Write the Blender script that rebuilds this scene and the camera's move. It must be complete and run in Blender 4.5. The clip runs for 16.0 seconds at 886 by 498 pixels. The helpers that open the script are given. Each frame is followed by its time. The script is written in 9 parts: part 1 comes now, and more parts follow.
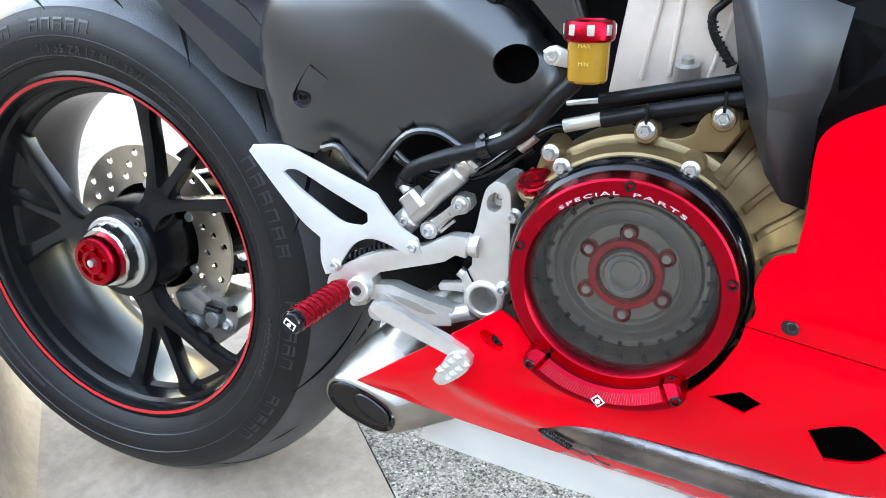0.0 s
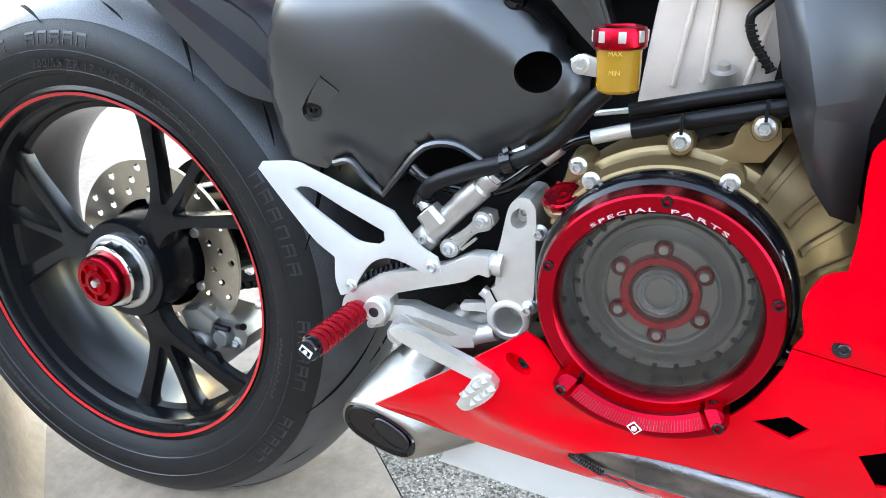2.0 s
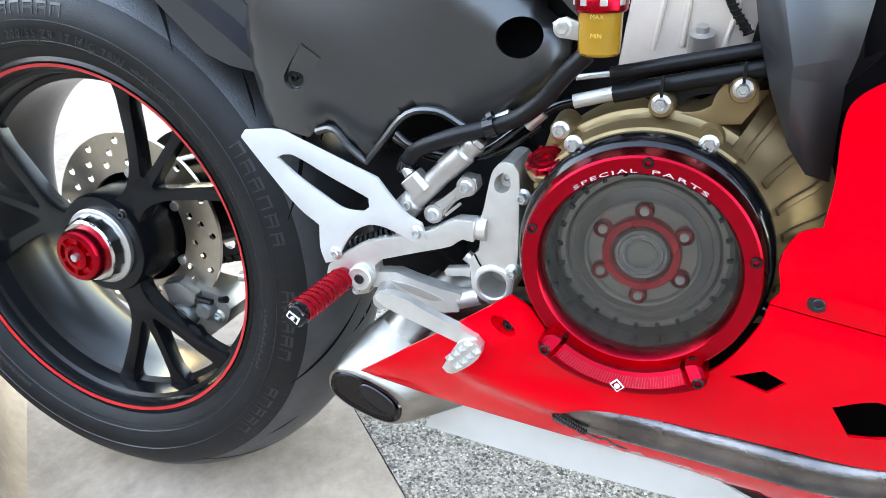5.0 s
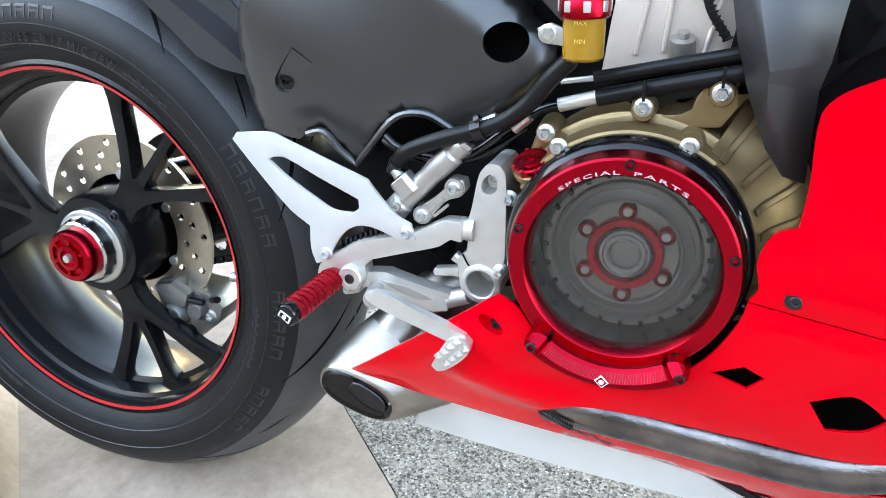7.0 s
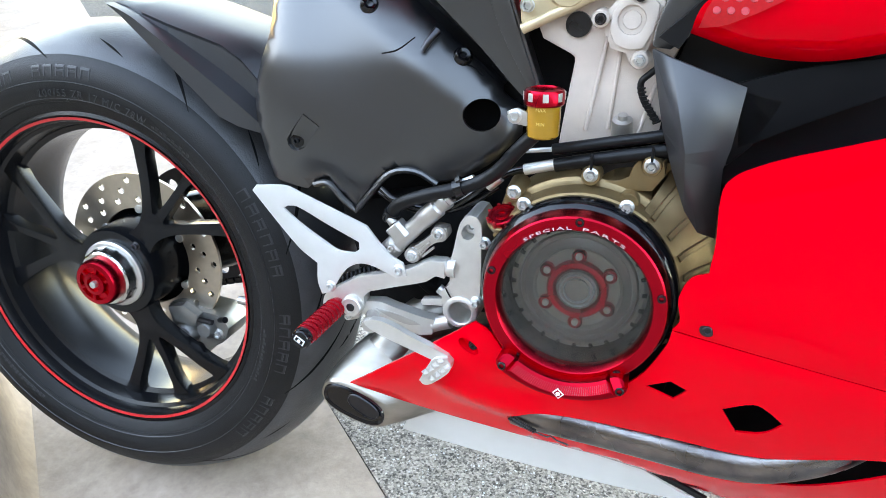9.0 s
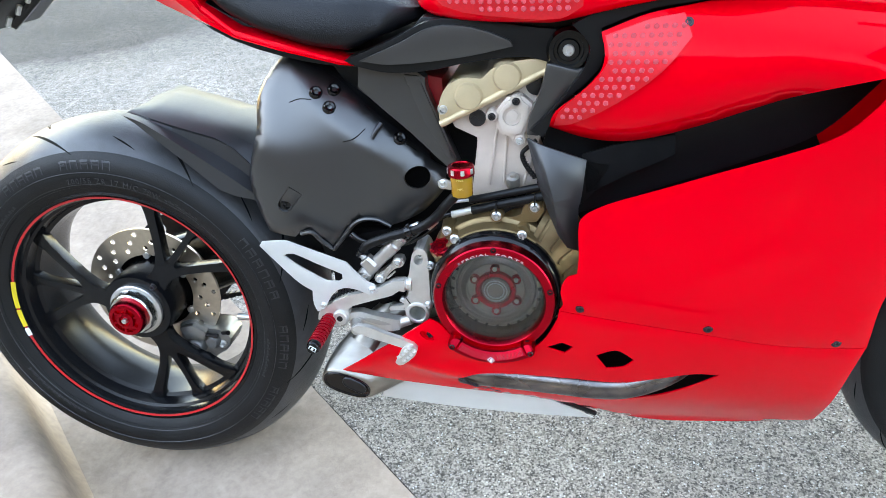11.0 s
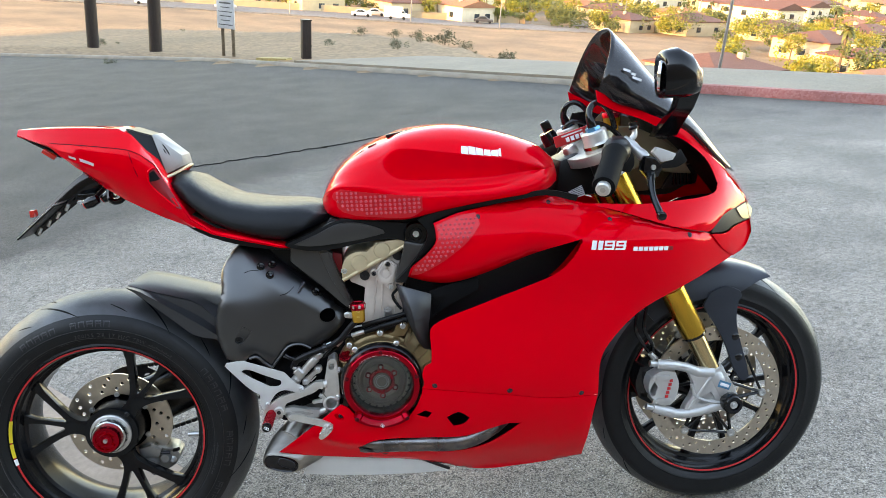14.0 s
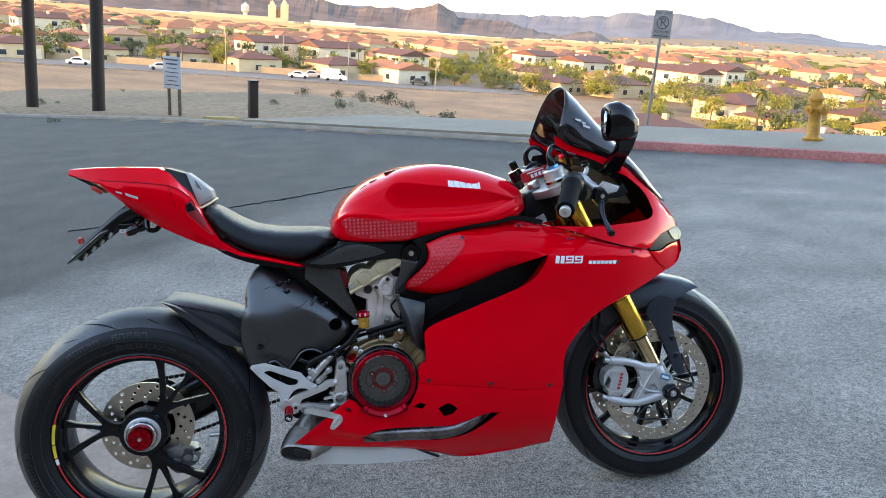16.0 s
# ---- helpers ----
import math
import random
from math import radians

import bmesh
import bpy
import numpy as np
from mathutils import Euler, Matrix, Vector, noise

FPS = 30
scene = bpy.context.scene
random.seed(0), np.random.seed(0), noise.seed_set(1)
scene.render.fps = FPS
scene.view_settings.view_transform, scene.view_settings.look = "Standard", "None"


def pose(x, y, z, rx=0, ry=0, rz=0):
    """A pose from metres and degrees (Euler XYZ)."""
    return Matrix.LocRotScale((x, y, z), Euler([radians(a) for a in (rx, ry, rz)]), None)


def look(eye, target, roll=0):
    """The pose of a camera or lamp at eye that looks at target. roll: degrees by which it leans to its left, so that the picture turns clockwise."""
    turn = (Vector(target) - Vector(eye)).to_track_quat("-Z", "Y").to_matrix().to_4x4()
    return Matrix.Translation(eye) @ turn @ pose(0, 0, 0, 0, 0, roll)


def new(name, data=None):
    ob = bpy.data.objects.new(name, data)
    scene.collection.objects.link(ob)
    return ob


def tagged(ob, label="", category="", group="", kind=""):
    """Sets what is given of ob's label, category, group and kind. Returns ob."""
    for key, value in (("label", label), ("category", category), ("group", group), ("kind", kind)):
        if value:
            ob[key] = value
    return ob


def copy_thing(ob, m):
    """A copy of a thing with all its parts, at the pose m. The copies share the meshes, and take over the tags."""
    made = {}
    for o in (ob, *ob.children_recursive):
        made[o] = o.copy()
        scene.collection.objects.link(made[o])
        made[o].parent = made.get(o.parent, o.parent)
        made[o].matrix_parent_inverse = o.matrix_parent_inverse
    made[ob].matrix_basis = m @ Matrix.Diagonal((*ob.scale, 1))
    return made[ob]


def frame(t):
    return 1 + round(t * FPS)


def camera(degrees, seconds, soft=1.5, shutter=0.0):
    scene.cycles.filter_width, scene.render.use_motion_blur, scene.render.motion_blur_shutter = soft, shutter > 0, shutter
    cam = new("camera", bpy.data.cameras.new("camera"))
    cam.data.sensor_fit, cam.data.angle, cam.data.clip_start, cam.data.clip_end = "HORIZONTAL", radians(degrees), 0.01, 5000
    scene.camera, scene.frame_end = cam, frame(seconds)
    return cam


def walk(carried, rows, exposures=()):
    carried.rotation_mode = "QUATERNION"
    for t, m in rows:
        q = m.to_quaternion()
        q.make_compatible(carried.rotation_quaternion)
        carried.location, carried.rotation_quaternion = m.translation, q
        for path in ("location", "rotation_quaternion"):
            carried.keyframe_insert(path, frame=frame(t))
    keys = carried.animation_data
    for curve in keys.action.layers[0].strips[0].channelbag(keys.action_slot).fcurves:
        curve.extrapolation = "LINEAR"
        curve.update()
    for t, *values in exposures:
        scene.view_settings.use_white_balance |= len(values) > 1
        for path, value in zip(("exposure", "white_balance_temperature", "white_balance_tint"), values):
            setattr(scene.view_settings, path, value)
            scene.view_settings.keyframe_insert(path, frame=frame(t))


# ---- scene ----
cam = camera(61.07, 16.0, soft=0.5)
ROWS = [
    (0.0, 0.6298, -0.5713, 0.8331, 57.055, -0.769, 22.338),
    (0.5, 0.62, -0.5682, 0.8478, 57.147, -0.367, 22.015),
    (1.0, 0.6169, -0.5685, 0.8433, 57.01, 0.078, 21.75),
    (1.5, 0.6073, -0.5593, 0.8332, 56.987, 0.253, 21.665),
    (2.0, 0.6021, -0.5459, 0.8302, 56.969, 0.222, 21.779),
    (2.5, 0.5976, -0.5455, 0.8342, 56.698, 0.132, 21.91),
    (3.0, 0.5926, -0.5398, 0.8379, 56.097, 0.259, 22.038),
    (3.5, 0.5895, -0.553, 0.8307, 56.054, 0.055, 21.528),
    (4.0, 0.5983, -0.5537, 0.8223, 55.624, -0.048, 20.833),
    (6.5, 0.6019, -0.5668, 0.8319, 55.193, -0.317, 19.304),
    (7.0, 0.605, -0.5679, 0.8322, 55.36, -0.474, 19.206),
    (7.5, 0.6055, -0.5732, 0.8332, 55.687, -0.749, 18.959),
    (8.0, 0.6131, -0.5846, 0.8398, 56.017, -1.155, 18.632),
    (8.5, 0.6217, -0.6237, 0.8751, 56.347, -1.628, 18.518),
    (11.0, 0.6199, -0.8783, 1.193, 52.239, -0.174, 8.012),
    (11.5, 0.647, -0.995, 1.2524, 53.574, -0.122, 6.153),
    (12.0, 0.6109, -1.0687, 1.3081, 56.523, -0.43, 3.06),
    (12.5, 0.5208, -1.1645, 1.3266, 60.64, -1.498, -1.756),
    (13.0, 0.4868, -1.2624, 1.343, 64.243, -2.565, -4.23),
    (13.5, 0.5054, -1.3677, 1.3774, 66.518, -3.089, -5.251),
    (14.0, 0.5242, -1.5194, 1.4069, 68.133, -3.404, -5.703),
    (14.5, 0.4705, -1.6357, 1.446, 70.201, -3.851, -7.317),
    (15.0, 0.3864, -1.7307, 1.447, 71.867, -3.995, -9.136),
    (15.5, 0.3652, -1.7812, 1.4289, 72.856, -4.039, -10.204),
    (16.0, 0.3537, -1.8482, 1.4218, 72.858, -4.072, -10.432),
]
EXPOSURES = [(0.0, 4.49, 8400, 18), (8.0, 4.42, 8400, 18), (11.0, 4.17, 8350, 18), (11.6, 4.10, 8250, 18), (12.5, 3.83, 7950, 18), (13.5, 3.5, 8350, 18), (14.5, 3.25, 8850, 18), (15.2, 3.03, 8050, 18), (16.0, 2.85, 7250, 18)]
walk(cam, [(t, pose(*p)) for t, *p in ROWS], EXPOSURES)

# ---- daylight: low evening sun behind the camera, street shaded by added unseen walls ----
SUN_AZ, SUN_EL = radians(203), radians(12)
world = bpy.data.worlds.new("world")
scene.world = world
world.use_nodes = True
wn = world.node_tree.nodes
sky = wn.new("ShaderNodeTexSky")
sky.sky_type, sky.sun_disc = "NISHITA", False
sky.sun_elevation, sky.sun_rotation = SUN_EL, math.pi / 2 - SUN_AZ
sky.air_density, sky.dust_density, sky.ozone_density = 1.0, 0.08, 1.0
world.node_tree.links.new(sky.outputs[0], wn["Background"].inputs[0])
wn["Background"].inputs[1].default_value = 0.15
sun = new("sun", bpy.data.lights.new("sun", "SUN"))
sun.data.energy, sun.data.angle, sun.data.color = 1.65, radians(0.5), (1.0, 0.63, 0.24)
sd = Vector((math.cos(SUN_EL) * math.cos(SUN_AZ), math.cos(SUN_EL) * math.sin(SUN_AZ), math.sin(SUN_EL)))
sun.matrix_world = look(sd * 50, (0, 0, 0))

# ---- frames of reference ----
G = pose(0, 0, 0, -2.187, -5.779, 0.110)                                # the sloping street at the rear tyre
BIKE = pose(0.0012, -0.0023, -0.0117, -11.165, -5.779, 0.110)           # leaning on its side stand
# ---- materials ----
def material(name, color, rough=0.5, metal=0.0, coat=0.0, noise_scale=40.0, vary=0.08, bump=0.0, bump_scale=200.0, rough_vary=0.08,
             spec=0.5, trans=0.0, ior=1.45, color2=None, stain=0.0, stain_scale=3.0, stretch=(1, 1, 1), coat_rough=0.03, tint=None):
    m = bpy.data.materials.new(name)
    m.use_nodes = True
    n, l = m.node_tree.nodes, m.node_tree.links
    b = n["Principled BSDF"]
    tc = n.new("ShaderNodeTexCoord")
    mp = n.new("ShaderNodeMapping")
    mp.inputs["Scale"].default_value = stretch
    l.new(tc.outputs["Object"], mp.inputs[0])
    fine = n.new("ShaderNodeTexNoise")
    fine.inputs["Scale"].default_value, fine.inputs["Detail"].default_value = noise_scale, 6
    l.new(mp.outputs[0], fine.inputs["Vector"])
    c2 = color2 or tuple(c * (1 - 2 * vary) for c in color)
    ramp = n.new("ShaderNodeValToRGB")
    ramp.color_ramp.elements[0].position, ramp.color_ramp.elements[1].position = 0.3, 0.7
    ramp.color_ramp.elements[0].color, ramp.color_ramp.elements[1].color = (*c2, 1), (*color, 1)
    l.new(fine.outputs["Fac"], ramp.inputs[0])
    out = ramp.outputs[0]
    if stain:
        big = n.new("ShaderNodeTexNoise")
        big.inputs["Scale"].default_value, big.inputs["Detail"].default_value = stain_scale, 4
        l.new(mp.outputs[0], big.inputs["Vector"])
        mx = n.new("ShaderNodeMix")
        mx.data_type, mx.blend_type = "RGBA", "MULTIPLY"
        r2 = n.new("ShaderNodeValToRGB")
        r2.color_ramp.elements[0].position, r2.color_ramp.elements[1].position = 0.35, 0.65
        r2.color_ramp.elements[0].color = (1 - stain, 1 - stain, 1 - stain, 1)
        l.new(big.outputs["Fac"], r2.inputs[0])
        mx.inputs[0].default_value = 1.0
        l.new(out, mx.inputs[6])
        l.new(r2.outputs[0], mx.inputs[7])
        out = mx.outputs[2]
    l.new(out, b.inputs["Base Color"])
    b.inputs["Metallic"].default_value = metal
    b.inputs["IOR"].default_value = ior
    b.inputs["Specular IOR Level"].default_value = spec
    b.inputs["Coat Weight"].default_value, b.inputs["Coat Roughness"].default_value = coat, coat_rough
    b.inputs["Transmission Weight"].default_value = trans
    if tint:
        b.inputs["Specular Tint"].default_value = (*tint, 1)
    rr = n.new("ShaderNodeMapRange")
    rr.inputs["To Min"].default_value, rr.inputs["To Max"].default_value = max(0.0, rough - rough_vary), min(1.0, rough + rough_vary)
    mid = n.new("ShaderNodeTexNoise")
    mid.inputs["Scale"].default_value, mid.inputs["Detail"].default_value = noise_scale * 0.3, 3
    l.new(mp.outputs[0], mid.inputs["Vector"])
    l.new(mid.outputs["Fac"], rr.inputs[0])
    l.new(rr.outputs[0], b.inputs["Roughness"])
    if bump:
        bn = n.new("ShaderNodeTexNoise")
        bn.inputs["Scale"].default_value, bn.inputs["Detail"].default_value = bump_scale, 4
        l.new(mp.outputs[0], bn.inputs["Vector"])
        bp = n.new("ShaderNodeBump")
        bp.inputs["Strength"].default_value, bp.inputs["Distance"].default_value = bump, 0.002
        l.new(bn.outputs["Fac"], bp.inputs["Height"])
        l.new(bp.outputs[0], b.inputs["Normal"])
    return m


RED = material("red_paint", (0.79, 0.0, 0.0070), 0.07, 0.0, 0.09, 6, 0.02, rough_vary=0.02, spec=0.9, coat_rough=0.02, tint=(1.0, 0.03, 0.06))
RED_DEEP = material("red_paint_frame", (0.26, 0.002, 0.006), 0.40, 0.0, 0.05, 8, 0.03)
POLISHED = material("machined_aluminium", (0.62, 0.61, 0.58), 0.20, 1.0, 0.0, 50, 0.06, 0.10, 600, 0.08)
RINGTEXT = material("engraved_ring_writing", (0.55, 0.44, 0.45), 0.45, 0.0, 0.0, 40, 0.06)
FILM = material("clear_grip_film", (0.72, 0.006, 0.016), 0.32, 0.2, 0.25, 300, 0.06, rough_vary=0.05)
DECAL = material("clear_grip_pad", (0.66, 0.075, 0.10), 0.28, 0.0, 0.4, 300, 0.08, rough_vary=0.05)
REDANO = material("red_anodised_aluminium", (0.50, 0.008, 0.022), 0.26, 1.0, 0.0, 60, 0.06, 0.08, 900)
REDGUARD = material("dark_red_anodised_guard", (0.36, 0.004, 0.014), 0.33, 1.0, 0.0, 60, 0.06, 0.05, 900)
REDGRIP = material("red_anodised_knurled", (0.42, 0.010, 0.025), 0.34, 0.9, 0.0, 90, 0.10, 0.5, 500)
BLACK = material("black_plastic", (0.0045, 0.0048, 0.0056), 0.38, 0.0, 0.0, 60, 0.12, 0.06, 1800, 0.06, spec=0.28)
BLACKSAT = material("satin_black_metal", (0.0050, 0.0053, 0.0064), 0.20, 0.0, 0.0, 30, 0.10, 0.02, 900, 0.05, spec=0.48)
WHEELBLACK = material("satin_black_wheel", (0.0050, 0.0053, 0.0064), 0.23, 0.0, 0.0, 30, 0.10, 0.02, 900, 0.05, spec=0.32)
BLACKGLOSS = material("gloss_black", (0.004, 0.004, 0.005), 0.14, 0.0, 0.3, 20, 0.08, spec=0.3)
HUGGER = material("moulded_black_mudguard", (0.020, 0.0208, 0.0235), 0.42, 0.0, 0.0, 14, 0.2, 0.06, 1800, 0.05, spec=0.8, stain=0.15, stain_scale=8)
COVER = material("moulded_black_cover", (0.0085, 0.0090, 0.0108), 0.34, 0.0, 0.8, 14, 0.2, 0.06, 1800, 0.05, spec=1.0, stain=0.15, stain_scale=8, coat_rough=0.27)
SHIELDBLACK = material("satin_black_shield", (0.021, 0.022, 0.025), 0.46, 0.0, 0.0, 14, 0.15, 0.06, 1800, 0.05, spec=1.0)
RUBBER = material("tyre_rubber", (0.0085, 0.0088, 0.0096), 0.46, 0.0, 0.0, 25, 0.18, 0.30, 700, 0.10, stain=0.25, stain_scale=9, spec=0.35)
TREAD = material("scuffed_tread_rubber", (0.040, 0.043, 0.049), 0.43, 0.0, 0.0, 45, 0.25, 0.30, 500, 0.10, stain=0.40, stain_scale=7, spec=1.0)
TYREMARK = material("raised_tyre_marks", (0.024, 0.025, 0.028), 0.36, 0.0, 0.0, 50, 0.1)
SEAT = material("seat_vinyl", (0.0038, 0.0042, 0.0056), 0.36, 0.0, 0.0, 50, 0.12, 0.4, 900, 0.06, spec=0.34)
ALU = material("bead_blasted_aluminium", (0.62, 0.595, 0.555), 0.40, 0.70, 0.0, 90, 0.05, 0.12, 1500)
ALUWHITE = material("pale_satin_aluminium", (0.60, 0.59, 0.57), 0.44, 0.4, 0.0, 60, 0.03, 0.08, 1500)
CAST = material("cast_aluminium", (0.50, 0.475, 0.445), 0.42, 0.85, 0.0, 50, 0.08, 0.12, 700)
CYLGREY = material("pale_cast_cylinder", (0.62, 0.525, 0.455), 0.48, 0.20, 0.0, 50, 0.06, 0.15, 900, stain=0.10, stain_scale=20)
STEEL = material("zinc_steel", (0.66, 0.66, 0.65), 0.36, 0.9, 0.0, 60, 0.06)
DARKSTEEL = material("dark_bolt_steel", (0.05, 0.05, 0.055), 0.30, 0.9, 0.0, 60, 0.1)
BRONZE = material("bronze_magnesium_case", (0.275, 0.190, 0.095), 0.36, 0.70, 0.0, 35, 0.08, 0.07, 1400)
BRONZELIGHT = material("light_bronze_head", (0.60, 0.475, 0.30), 0.44, 0.45, 0.0, 35, 0.08, 0.10, 900)
GOLD = material("gold_anodised", (0.72, 0.40, 0.055), 0.24, 1.0, 0.0, 30, 0.06)
GOLDSTEEL = material("gold_nitride_tube", (0.55, 0.43, 0.24), 0.18, 1.0, 0.0, 30, 0.06)
EXHAUST = material("brushed_stainless", (0.38, 0.35, 0.31), 0.36, 1.0, 0.0, 45, 0.10, 0.08, 500, 0.06, stain=0.45, stain_scale=14, stretch=(0.4, 1, 2))
PIPE = material("heat_tinted_pipe", (0.30, 0.27, 0.25), 0.28, 1.0, 0.0, 40, 0.15, 0.2, 300, 0.10, color2=(0.16, 0.15, 0.16), stain=0.4, stain_scale=18)
WHITEPLATE = material("white_heat_shield", (0.60, 0.585, 0.555), 0.38, 0.0, 0.1, 20, 0.04, stain=0.10, stain_scale=5)
DISC = material("brake_disc_steel", (0.60, 0.52, 0.43), 0.34, 1.0, 0.0, 70, 0.08, 0.1, 900)
PINRED = material("red_pinstripe", (0.52, 0.012, 0.016), 0.35, 0.0, 0.3, 40, 0.03)
YELLOW = material("yellow_decal", (0.75, 0.55, 0.03), 0.4)
WHITE = material("white_lettering", (0.78, 0.78, 0.78), 0.45, 0.0, 0.0, 40, 0.04)
FLUID = material("amber_reservoir", (0.70, 0.36, 0.03), 0.22, 0.0, 0.3, 30, 0.05, trans=0.55, ior=1.4)
BLUEANO = material("blue_anodised", (0.10, 0.33, 0.55), 0.28, 0.8)
CHROMEGLASS = material("mirror_glass", (0.85, 0.87, 0.88), 0.03, 1.0, 0.0, 20, 0.01, rough_vary=0.01)
LENS = material("clear_lens", (0.9, 0.9, 0.9), 0.05, 0.0, 0.0, 20, 0.01, trans=0.9, rough_vary=0.02)
SMOKE = material("smoked_screen", (0.055, 0.045, 0.050), 0.04, 0.0, 0.3, 10, 0.05, trans=0.85, rough_vary=0.02)
TAILLENS = material("red_tail_lens", (0.65, 0.03, 0.02), 0.12, 0.0, 0.5, 60, 0.2)


def clear_cover():
    m = bpy.data.materials.new("clear_polycarbonate")
    m.use_nodes = True
    n, l = m.node_tree.nodes, m.node_tree.links
    n.remove(n["Principled BSDF"])
    tr, gl, mx, fr = n.new("ShaderNodeBsdfTransparent"), n.new("ShaderNodeBsdfGlossy"), n.new("ShaderNodeMixShader"), n.new("ShaderNodeFresnel")
    tr.inputs[0].default_value = (0.90, 0.91, 0.91, 1)
    gl.inputs["Roughness"].default_value = 0.05
    fr.inputs["IOR"].default_value = 1.45
    l.new(fr.outputs[0], mx.inputs[0])
    l.new(tr.outputs[0], mx.inputs[1])
    l.new(gl.outputs[0], mx.inputs[2])
    l.new(mx.outputs[0], n["Material Output"].inputs[0])
    return m


CLEAR = clear_cover()
CLUTCH = material("clutch_basket_grey", (0.30, 0.265, 0.235), 0.42, 0.55, 0.0, 40, 0.1)
# Near-black that carries the shade of gaps; also cracks, joints and the grip.
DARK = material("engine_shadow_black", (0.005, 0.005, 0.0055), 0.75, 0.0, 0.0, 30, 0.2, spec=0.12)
# ---- mesh tools ----
from mathutils.geometry import delaunay_2d_cdt


def smooth_loop(pts, steps=5, corner=55, closed=True):
    """A rounded outline through the points; sharp corners stay."""
    p = [Vector(q) for q in pts]
    n = len(p)
    tan = []
    for i in range(n):
        a, b, c = p[i - 1], p[i], p[(i + 1) % n]
        d1, d2 = (b - a), (c - b)
        sharp = d1.angle(d2, 0) > radians(corner) if d1.length > 1e-9 and d2.length > 1e-9 else True
        if not closed and i in (0, n - 1):
            sharp = True
        tan.append(None if sharp else (c - a) * 0.5)
    out = []
    for i in range(n if closed else n - 1):
        a, b = p[i], p[(i + 1) % n]
        seg = b - a
        ta = tan[i].normalized() * seg.length if tan[i] is not None else seg
        tb = tan[(i + 1) % n].normalized() * seg.length if tan[(i + 1) % n] is not None else seg
        k = steps if (tan[i] is not None or tan[(i + 1) % n] is not None) else 1
        for j in range(k):
            u = j / k
            out.append((2 * u**3 - 3 * u**2 + 1) * a + (u**3 - 2 * u**2 + u) * ta + (3 * u**2 - 2 * u**3) * b + (u**3 - u**2) * tb)
    if not closed:
        out.append(p[-1])
    return out


def inside(pt, loop):
    x, y = pt
    c = False
    n = len(loop)
    for i in range(n):
        (x1, y1), (x2, y2) = loop[i], loop[i - 1]
        if (y1 > y) != (y2 > y) and x < (x2 - x1) * (y - y1) / (y2 - y1) + x1:
            c = not c
    return c


def edge_distance(pt, loop):
    best = 1e9
    q = Vector(pt)
    for i in range(len(loop)):
        a, b = Vector(loop[i - 1]), Vector(loop[i])
        d = b - a
        u = 0 if d.length_squared < 1e-12 else max(0, min(1, (q - a).dot(d) / d.length_squared))
        best = min(best, (q - a - d * u).length)
    return best


def fill(verts, loops, polys):
    """Triangles inside the first loop and outside the others."""
    edges = [(f[i], f[(i + 1) % len(f)]) for f in loops for i in range(len(f))]
    vo, _, fo, _, _, _ = delaunay_2d_cdt(verts, edges, [], 0, 1e-7)
    keep = []
    for f in fo:
        c = (vo[f[0]] + vo[f[1]] + vo[f[2]]) / 3
        if inside(c, polys[0]) and not any(inside(c, h) for h in polys[1:]):
            keep.append(f)
    return keep, vo


def shell(outline, depth, thick=0.003, grid=0.02, holes=(), steps=5, corner=55, roll=0.0, mirror=False):
    """A curved skin in the x-z plane: depth(x, z) gives y; thickened to +y; roll pulls its rim inwards."""
    loop = [tuple(v) for v in smooth_loop(outline, steps, corner)]
    hl = [[tuple(v) for v in smooth_loop(h, 4, corner)] for h in holes]
    verts = [Vector(v) for v in loop]
    faces = [list(range(len(loop)))]
    for h in hl:
        faces.append(list(range(len(verts), len(verts) + len(h)))[::-1])
        verts += [Vector(v) for v in h]
    xs, zs = [v[0] for v in loop], [v[1] for v in loop]
    x0, z0 = min(xs), min(zs)
    for i in range(1, int((max(xs) - x0) / grid) + 1):
        for j in range(1, int((max(zs) - z0) / grid) + 1):
            q = (x0 + (i + 0.5 * (j % 2) - 0.25) * grid, z0 + j * grid)
            if inside(q, loop) and not any(inside(q, h) for h in hl) and all(edge_distance(q, h) > grid * 0.35 for h in [loop] + hl):
                verts.append(Vector(q))
    fo, vo = fill(verts, faces, [loop] + hl)
    bm = bmesh.new()
    s = -1 if mirror else 1
    front, back = [], []
    for v in vo:
        y = depth(v[0], v[1])
        if roll:
            e = edge_distance(v, loop)
            y += roll * max(0.0, 1 - e / (grid * 0.9)) ** 2
        front.append(bm.verts.new((v[0], s * y, v[1])))
        back.append(bm.verts.new((v[0], s * (y + thick), v[1])))
    count = {}
    for f in fo:
        for i in range(len(f)):
            a, b = f[i], f[(i + 1) % len(f)]
            count[(a, b)] = count.get((a, b), 0) + 1
    for f in fo:
        try:
            bm.faces.new([front[i] for i in f])
            bm.faces.new([back[i] for i in reversed(f)])
        except ValueError:
            pass
    for a, b in list(count):
        if (b, a) not in count:
            bm.faces.new([front[b], front[a], back[a], back[b]])
    bmesh.ops.recalc_face_normals(bm, faces=bm.faces)
    return bm


def slab(outline, y0, y1, bevel=0.002, steps=4, corner=40, holes=()):
    """A flat plate in the x-z plane from y0 to y1, with rounded edges."""
    bm = shell(outline, lambda x, z: y0, y1 - y0, 10.0, holes, steps, corner)
    if bevel:
        es = [e for e in bm.edges if len(e.link_faces) == 2 and e.calc_face_angle(0) > radians(50)]
        bmesh.ops.bevel(bm, geom=es, offset=bevel, segments=2, profile=0.6, affect="EDGES", clamp_overlap=True)
    return bm


